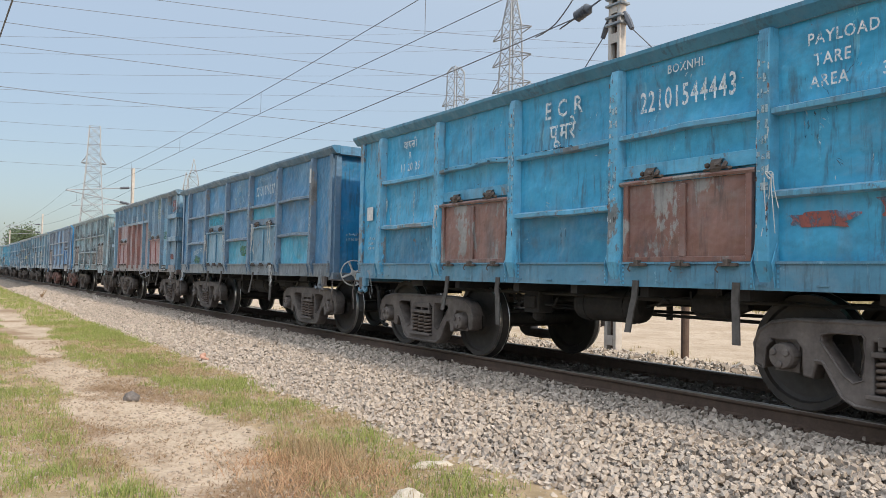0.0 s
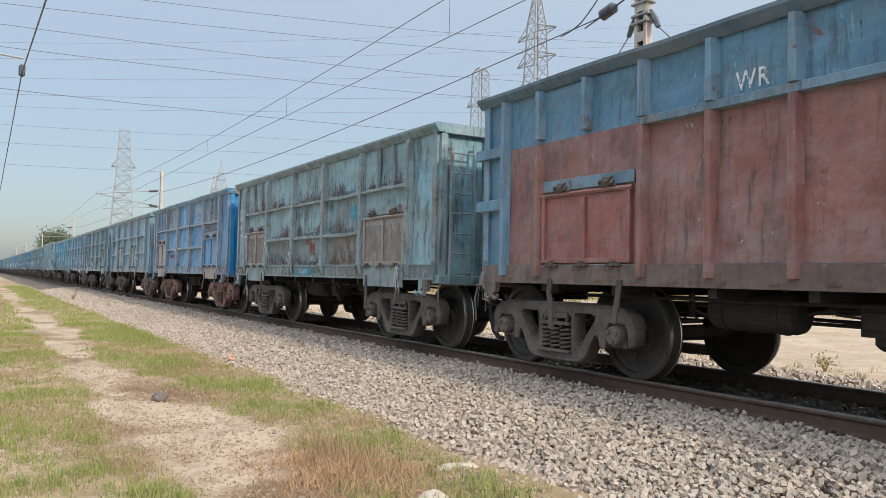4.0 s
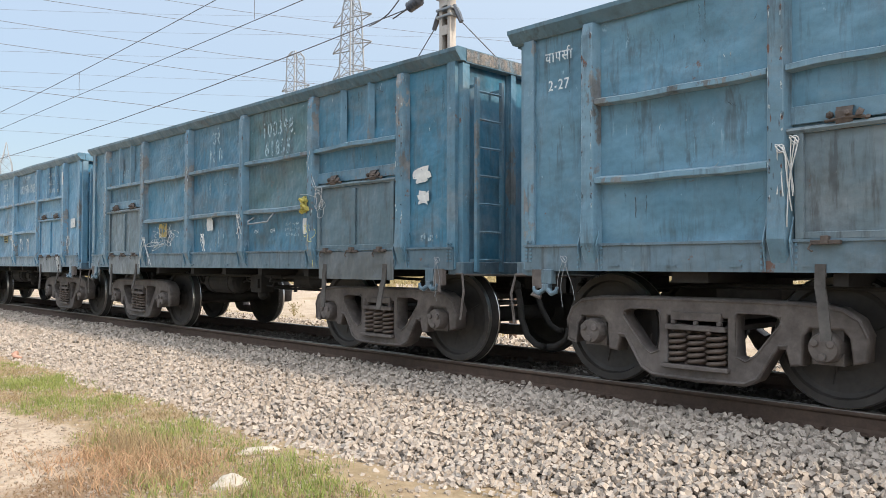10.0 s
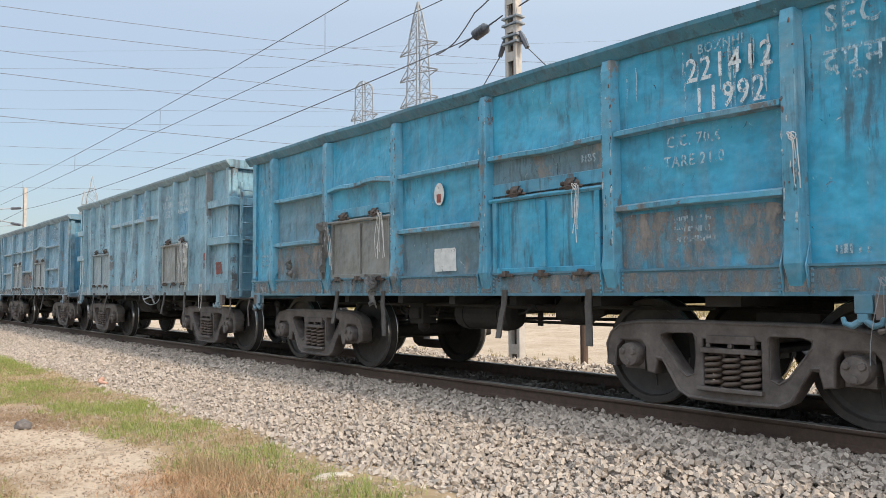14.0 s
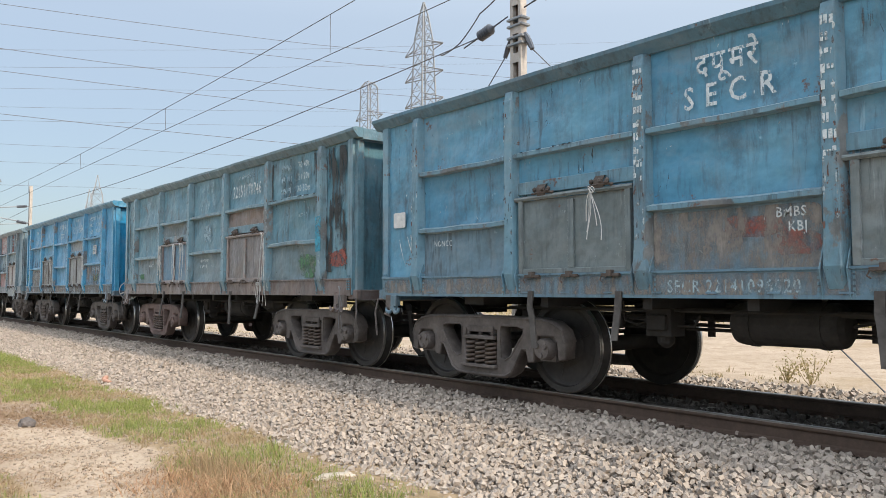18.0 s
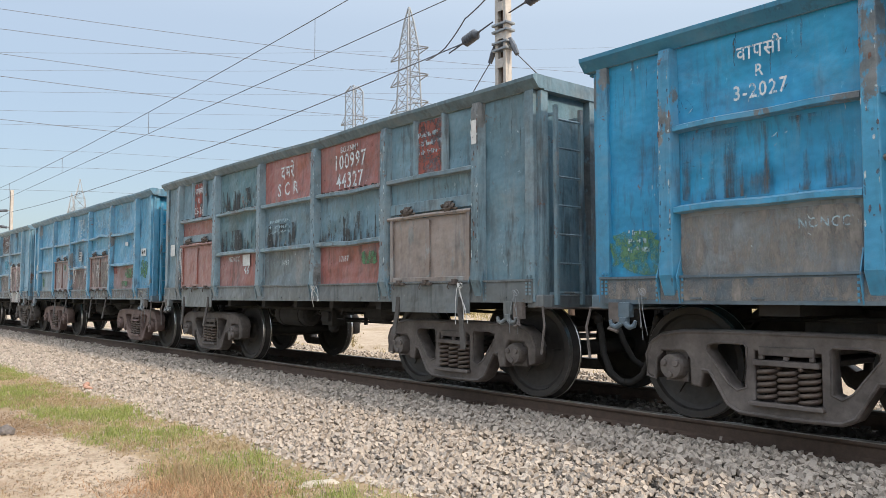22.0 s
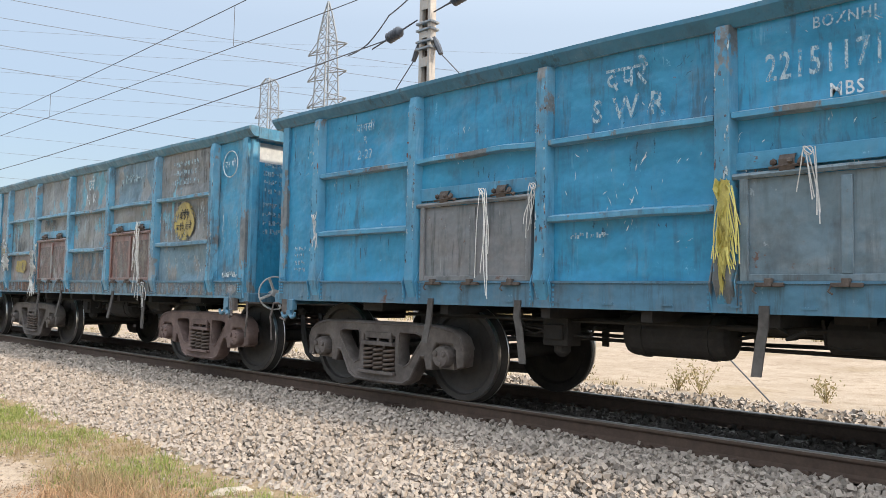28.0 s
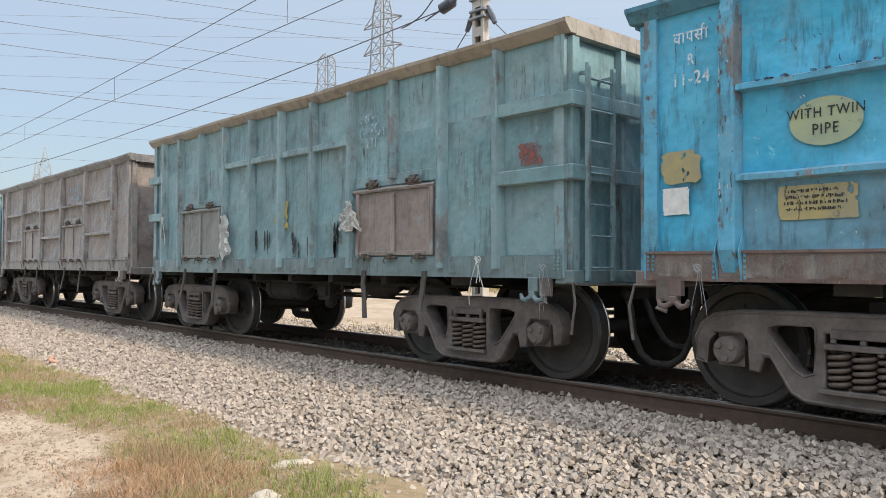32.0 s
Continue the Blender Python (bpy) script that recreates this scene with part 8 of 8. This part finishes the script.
zone(W[14], 2, "दपूम", "SEC")
number(W[14], 3, ["22140936612"], "BOXNHL", M_FADED)
block_of(W[14], 4, ["PAYLOAD 70.3 t", "TARE    21.3 t", "AREA  30.32m"], mat=M_GHOST, size=0.085)
patch(W[14], "paper_label", M_PAPER, 4.65, 4.95, 1.98, 2.22, "white printed paper")
bars(W[14], 4.8, 2.15, 0.22, 3, 0.04, M_TAR, FACE - 0.0205, seed=92)
patch(W[14], "green_patch", M_GREENP, 8.3, 8.95, 1.48, 1.7, "blotch of green paint", ragged=0.05, seed=13)
patch(W[14], "green_patch", M_GREENP, 8.0, 8.5, 1.3, 1.42, "blotch of green paint", ragged=0.04, seed=14)
patch(W[14], "red_patch", M_REDP, 7.5, 7.75, 1.6, 1.78, "worn red paint", ragged=0.02)
patch(W[14], "white_patch", M_PAPER, 8.25, 8.45, 2.2, 2.28, "torn white paper", ragged=0.03)
patch(W[14], "sticker", M_PAPER, 9.30, 9.58, 1.93, 2.09, "white sticker with a dark word")
bars(W[14], 9.44, 1.97, 0.20, 1, 0.09, M_TAR, FACE - 0.0205, seed=93)
patch(W[14], "green_patch", M_GREENP, 9.28, 9.68, 1.5, 1.82, "blotch of green paint", ragged=0.05, seed=19)
disc(W[14], 9.42, 1.12, 0.11, 0.05, M_SOOT, "dark oval maker's plate", FACE - 0.047)
ticks(W[14], 2.4, 8.9, 2.3, 3.1, 90, M_PAPER, "white knocks in the paint", 1401, 0.10)
ticks(W[14], 0.8, 4.0, 1.9, 2.4, 24, M_PAPER, "white knocks in the paint", 1402, 0.06)
chips(W[14], POSTS, 1.3, 3.1, 60, M_PAPER, "white chips on the posts", 1403)
patch(W[14], "green_patch", M_GREENP, 3.35, 3.55, 1.78, 1.92, "rubbed green paint", y=FACE - 0.033, ragged=0.05, seed=26)
patch(W[14], "green_patch", M_GREENP, 2.62, 2.78, 1.74, 1.86, "rubbed green paint", y=FACE - 0.033, ragged=0.05, seed=27)
patch(W[14], "green_patch", M_GREENP, 1.0, 1.2, 1.36, 1.62, "rubbed green paint", ragged=0.05, seed=28)
patch(W[14], "torn_label", M_PAPER, 0.22, 0.42, 1.86, 2.02, "torn white label", ragged=0.02, seed=29)
patch(W[14], "torn_label", M_PAPER, 0.18, 0.34, 1.60, 1.76, "torn white label", ragged=0.02, seed=30)
for x in (4.02, 5.68, 7.37):
    bars(W[14], x, 3.0, 0.1, 8, 0.07, M_FADED, FACE - 0.0945, seed=int(x * 5))
for k, x in enumerate((4.1, 3.1, 5.6, 7.4, 6.6, 4.6)):
    rope(W[14], x, 1.8, 0.4, 0.08, 2, 95 + k)

number(W[15], 3, ["100996", "61440"], "BOXNM1", size=0.17)
patch(W[15], "rust_panel", M_RUSTFILM, 5.85, 7.2, 2.55, 3.1, "rusted panel behind the number", y=FACE - 0.0165, ragged=0.03)
patch(W[15], "yellow_patch", M_YWORN, 4.4, 5.0, 2.0, 2.2, "worn yellow paint", ragged=0.06)
patch(W[15], "cyan_patch", M_CYANP, 6.3, 6.9, 2.0, 2.28, "cyan repaint", ragged=0.06)
bars(W[15], 4.9, 2.85, 0.5, 2, 0.12, M_FADED, seed=101)
put("step", cached("step", step_mesh), M_STRAP, W[15], m=pose(5.3, FACE - 0.02, 0))
rope(W[15], 7.8, 2.05, 1.2, 0.1, 2, 102, M_CLOTH)
rope(W[15], 8.6, 2.05, 1.2, 0.1, 2, 103, M_CLOTH)
rag(W[15], 2.3, 1.7, 0.15, 0.4, M_CLOTH, "dirty white rag", 4)

zone(W[16], 2, "दपरे", "SWR", M_FADED)
number(W[16], 3, ["22151171644"], "BOXNHL", M_FADED)
letter(W[16], "SWR  22151171644", 8.25, 1.08, 0.12, M_FADED, FACE - 0.052)
letter(W[16], "MBS", mid(3), 2.52, 0.1)
letter(W[16], "वापसी", mid(0), 2.93, 0.1, M_FADED)
letter(W[16], "R", mid(0), 2.79, 0.09, M_FADED)
letter(W[16], "2-27", mid(0), 2.62, 0.11, M_FADED)
bars(W[16], 0.38, 1.62, 0.24, 4, 0.05, M_FADED, seed=151)
bars(W[16], 4.5, 1.62, 0.4, 1, 0.05, M_FADED, seed=152)
ticks(W[16], 2.4, 7.3, 1.3, 2.4, 40, M_PAPER, "white knocks in the paint", 1601, 0.10)
rag(W[16], 5.70, 2.0, 0.15, 0.75, M_YCLOTH, "ragged yellow cloth", 3)
block_of(W[16], 4, ["CC    70-4 t", "TARE 20.16 t", "AREA 30-32m"], 2.93, M_FADED, 0.10)
ring(W[16], 9.45, 2.85, 0.17, M_WHITE)
letter(W[16], "W", 9.45, 2.78, 0.12, M_WHITE)
patch(W[16], "white_patch", M_PAPER, 7.95, 8.15, 2.05, 2.15, "bent white flap", ragged=0.02)
rope(W[16], 3.35, 2.1, 1.0, 0.08, 4, 105, M_CLOTH)
rope(W[16], 3.95, 2.1, 0.5, 0.12, 4, 106)
rope(W[16], 0.75, 2.0, 0.4, 0.08, 4, 107)
rope(W[16], 6.3, 2.15, 0.5, 0.1, 4, 108)

zone(W[17], 2, "उरे", "NR")
bars(W[17], mid(3), 2.85, 0.9, 1, 0.14, M_FADED, seed=111)
bars(W[17], mid(4), 2.95, 0.8, 3, 0.08, M_FADED, seed=112)
disc(W[17], mid(4), 2.13, 0.31, 0.28, M_YWORN, "yellow painted disc with black words")
letter(W[17], "दोहरे", mid(4), 2.17, 0.11, M_TAR, FACE - 0.024)
letter(W[17], "पाइप वाले", mid(4), 2.0, 0.09, M_TAR, FACE - 0.024)
ring(W[17], 9.45, 2.85, 0.18, M_WHITE)
letter(W[17], "एन पी", 9.45, 2.81, 0.09, M_WHITE)
bars(W[17], 9.5, 1.3, 0.4, 1, 0.07, M_WHITE, seed=113)
patch(W[17], "rust", M_RUSTRUNS, 0.05, 4.4, 1.04, 1.225, "rust along the sole", y=FACE - 0.0485)
# sunlight on the tops of the end panels, painted as flaked white
for y0, y1 in ((-1.28, -0.72), (-0.52, -0.08), (0.08, 0.54), (0.72, 1.28)):
    put("white_patch", block("white_patch", LEN + 0.004, LEN + 0.006, y0, y1, 2.86, 3.12), M_PAPER, W[17], "flaked white paint on the end wall")
drips(W[17], 9.15, 9.75, 2.3, 7, 0.5, M_KNOCK, "long pale scratches", 1701, slant=0.15, wide=0.008)
drips(W[17], 7.5, 8.9, 2.45, 9, 0.35, M_KNOCK, "long pale scratches", 1702, slant=-0.3, wide=0.007)
drips(W[17], 7.5, 8.9, 1.72, 10, 0.3, M_KNOCK, "long pale scratches", 1703, slant=0.5, wide=0.007)
disc(W[17], 9.62, 1.14, 0.12, 0.055, M_GALV, "oval maker's plate", FACE - 0.047)
rag(W[17], 0.80, 1.82, 0.30, 0.34, M_CLOTH, "white rag", 6)
rag(W[17], 2.36, 1.85, 0.13, 0.55, M_CLOTH, "hanging white rag", 7)
tangle(W[17], 2.40, 1.35, 0.5, 0.45, 20, 171, M_FIBRE)
tangle(W[17], 0.76, 2.0, 0.2, 0.2, 10, 172, M_GREYCLOTH)
patch(W[17], "yellow_patch", M_YWORN, 1.15, 1.75, 1.42, 1.66, "worn yellow lettering patch", ragged=0.04, seed=173)
patch(W[17], "yellow_patch", M_YWORN, 0.22, 0.45, 1.8, 1.98, "worn yellow label", ragged=0.03, seed=174)
rope(W[17], 6.9, 2.15, 1.2, 0.15, 8, 114, M_CLOTH)
drips(W[17], 5.8, 8.9, 3.05, 12, 0.4, M_SOOT, "dark runs", 115, wide=0.018)
drips(W[17], 7.5, 8.9, 2.3, 12, 0.4, M_FADED, "pale runs", 116, wide=0.02)

zone(W[18], 2, "पूतरे", "E Co R")
number(W[18], 3, ["22121831288"], "BOXNHL")
block_of(W[18], 4, ["भार क्षमता 71.0 टन", "टेयर    21.3 टन", "क्षेत्रफल 30.32 मी"], 2.94, None, 0.09)
letter(W[18], "वापसी", 0.4, 2.92, 0.1)
letter(W[18], "R", 0.4, 2.74, 0.09)
letter(W[18], "11-24", 0.4, 2.58, 0.11)
disc(W[18], 1.43, 2.15, 0.25, 0.17, M_YPALE, "yellow oval sign with dark letters")
letter(W[18], "WITH TWIN", 1.43, 2.18, 0.075, M_TAR, FACE - 0.024)
letter(W[18], "PIPE", 1.43, 2.06, 0.08, M_TAR, FACE - 0.024)
patch(W[18], "yellow_sign", M_YELLOW, 1.09, 1.64, 1.47, 1.71, "yellow sign with small print", ragged=0.01)
bars(W[18], 1.36, 1.66, 0.45, 4, 0.025, M_TAR, FACE - 0.0205, seed=123)
patch(W[18], "yellow_sign", M_YELLOW, 0.12, 0.48, 1.80, 2.05, "torn yellow poster", ragged=0.03)
patch(W[18], "paper_label", M_PAPER, 0.14, 0.38, 1.55, 1.76, "torn white paper", ragged=0.02)
for a, b, c, d in ((4.45, 5.33, 2.30, 2.315), (4.45, 5.33, 2.02, 2.035), (4.45, 4.465, 2.036, 2.299), (5.315, 5.33, 2.036, 2.299)):
    bm = bmesh.new()
    box(bm, a, b, FACE - 0.021, FACE - 0.019, c, d)
    part("notice_frame", bm, M_WHITE, W[18], "white painted frame")
bars(W[18], 4.89, 2.22, 0.76, 3, 0.042, M_WHITE, seed=452)
letter(W[18], "MBS", 6.5, 2.28, 0.07)
rag(W[18], 5.72, 1.75, 0.30, 0.6, M_CLOTH, "dirty white rag", 9)
drips(W[18], 5.8, 7.2, 2.2, 18, 0.6, M_TAR, "dark runs", 124, wide=0.02)
patch(W[18], "rust_patch", M_REDP, 9.45, 9.75, 1.5, 2.1, "rusty stripe", ragged=0.05)
ring(W[18], 9.45, 1.66, 0.10, M_YELLOW)
letter(W[18], "U", 9.45, 1.61, 0.10, M_YELLOW)
ring(W[18], 9.45, 2.85, 0.15, M_WHITE)
letter(W[18], "NP", 9.45, 2.79, 0.12, M_WHITE, squash=0.6)
patch(W[18], "rust", M_RUSTRUNS, 7.5, 8.95, 1.24, 1.45, "band of rust over the sole")
patch(W[18], "soot", M_SOOTRUNS, 5.8, 7.2, 1.3, 1.95, "dark runs down the door", y=FACE - 0.033)
patch(W[18], "soot", M_SOOTRUNS, 7.5, 8.95, 1.5, 2.4, "dark runs")
patch(W[18], "soot", M_RUSTRUNS, 2.45, 3.9, 1.3, 1.95, "rusty runs down the door", y=FACE - 0.033)

bars(W[19], 6.95, 2.85, 0.5, 2, 0.10, M_FADED, seed=131)
patch(W[19], "yellow_patch", M_YWORN, 4.7, 5.05, 1.65, 2.0, "worn yellow paint", ragged=0.07, seed=21)
rag(W[19], 6.62, 1.92, 0.55, 0.36, M_CLOTH, "white sack caught on a rib", 11)
rag(W[19], 3.34, 1.9, 0.30, 0.6, M_CLOTH, "hanging white rag", 12)
patch(W[19], "red_patch", M_REDP, 9.3, 9.6, 2.1, 2.3, "worn red paint", ragged=0.06)
letter(W[19], "SCC", 6.95, 2.72, 0.12, M_FADED)
letter(W[19], "291", 6.95, 2.55, 0.12, M_FADED)
drips(W[19], 4.0, 6.4, 1.7, 16, 0.4, M_TAR, "dark runs", 133, wide=0.03)
bars(W[20], mid(3), 2.8, 0.7, 2, 0.12, M_FADED, seed=141)

# loose wires and ropes at the couplings and doors, white strips on posts
for i in range(20):
    rope(W[i], 9.70, 1.12, 0.45 + 0.1 * (i % 3), 0.06, 1, 200 + i, M_GALV, 0.003)
    if i % 3 != 1:
        rope(W[i], 0.50, 1.12, 0.45, 0.06, 1, 230 + i, M_GALV, 0.003)
    if i % 2:
        rope(W[i], 2.50 if SPEC[i][0] == "H" else 0.95, 1.95, 0.65, 0.05, 1, 260 + i)
        rope(W[i], 7.15 if SPEC[i][0] == "H" else 8.85, 1.20, 0.45, 0.10, 2, 290 + i)
for i in (1, 5, 7, 13, 16, 18):
    patch(W[i], "white_strip", M_PAPER, 9.03, 9.11, 2.72, 2.98, "white painted strip on a post", y=FACE - 0.0945)
for i in (0, 4, 6, 8, 9, 12, 14, 15, 17):
    bars(W[i], 0.40, 1.62, 0.22, 3, 0.045, M_FADED, seed=320 + i)
    bars(W[i], 9.48, 1.32, 0.26, 1, 0.07, M_FADED, seed=340 + i)
rope(W[16], 5.72, 1.95, 0.55, 0.06, 24, 401, M_YCLOTH)
rope(W[16], 5.70, 1.60, 0.30, 0.08, 18, 402, M_YCLOTH)
rope(W[17], 2.30, 1.25, 0.30, 0.22, 14, 403, M_CLOTH)
rope(W[17], 0.62, 2.10, 0.25, 0.15, 8, 404)
for i in (17, 18):
    end_print(W[i], -0.98, 2.92, 0.42, 5, 0.07, 410 + i)
    end_print(W[i], -0.98, 2.25, 0.42, 4, 0.07, 420 + i)
end_print(W[1], -1.0, 1.75, 0.30, 2, 0.05, 431)
rag(W[8], 2.40, 2.05, 0.26, 0.75, M_GREYCLOTH, "dark grey sacking stuffed beside a door", 21)
rag(W[8], 3.60, 1.28, 0.45, 0.38, M_GREYCLOTH, "torn grey sacking hanging from a door", 22)
rag(W[8], 1.40, 1.55, 0.30, 0.22, M_GREYCLOTH, "torn grey sacking on a panel", 23)
letter(W[8], "8-27", 0.38, 2.62, 0.10, M_FADED)
letter(W[8], "R", 0.38, 2.80, 0.08, M_FADED)
letter(W[0], "वापसी", mid(0), 2.93, 0.12)
letter(W[0], "R", mid(0), 2.78, 0.10)
letter(W[0], "11 20 25", mid(0), 2.60, 0.12)
letter(W[11], "वापसी", mid(0), 2.93, 0.10, M_FADED)
letter(W[11], "1-2027", mid(0), 2.68, 0.11, M_FADED)
letter(W[11], "NONCC", 1.75, 1.60, 0.065)
letter(W[5], "वापसी", 0.38, 2.92, 0.10)
letter(W[5], "2-27", 0.38, 2.66, 0.10)
patch(W[11], "green_patch", M_GREENP, 1.0, 1.3, 1.34, 1.46, "blotch of green paint", ragged=0.05, seed=24)
letter(W[14], "20", 3.52, 1.74, 0.10, M_FADED, FACE - 0.034)
letter(W[14], "69", 3.52, 1.58, 0.10, M_FADED, FACE - 0.034)
bars(W[14], 3.05, 1.85, 0.1, 1, 0.03, M_FADED, FACE - 0.034, seed=451)
patch(W[12], "green_patch", M_GREENP, 0.12, 0.62, 1.30, 1.62, "rubbed green paint", ragged=0.05, seed=17)
letter(W[12], "NONCC", 2.0, 1.58, 0.08, M_FADED)


# ---- the train's run ----
def motions():
    for n, (wagon, sets) in enumerate(TRAIN):
        x0 = START - PITCH * n + SHIFT.get(n, 0.0)
        walk(wagon, [(t, pose(x0 + run(0.5 * k), YC, 0)) for k, t in enumerate([0.5 * j for j in range(65)])])
        for ob, ax in sets:
            rows, k = [], 0
            while k * 0.1 < 31.95:
                t = k * 0.1
                rows.append((t, pose(ax, 0, 0.5, 0, math.degrees(run(t) / 0.5), 0)))
                k += 1
            rows.append((32.0, pose(ax, 0, 0.5, 0, math.degrees(run(32.0) / 0.5), 0)))
            walk(ob, rows)


motions()
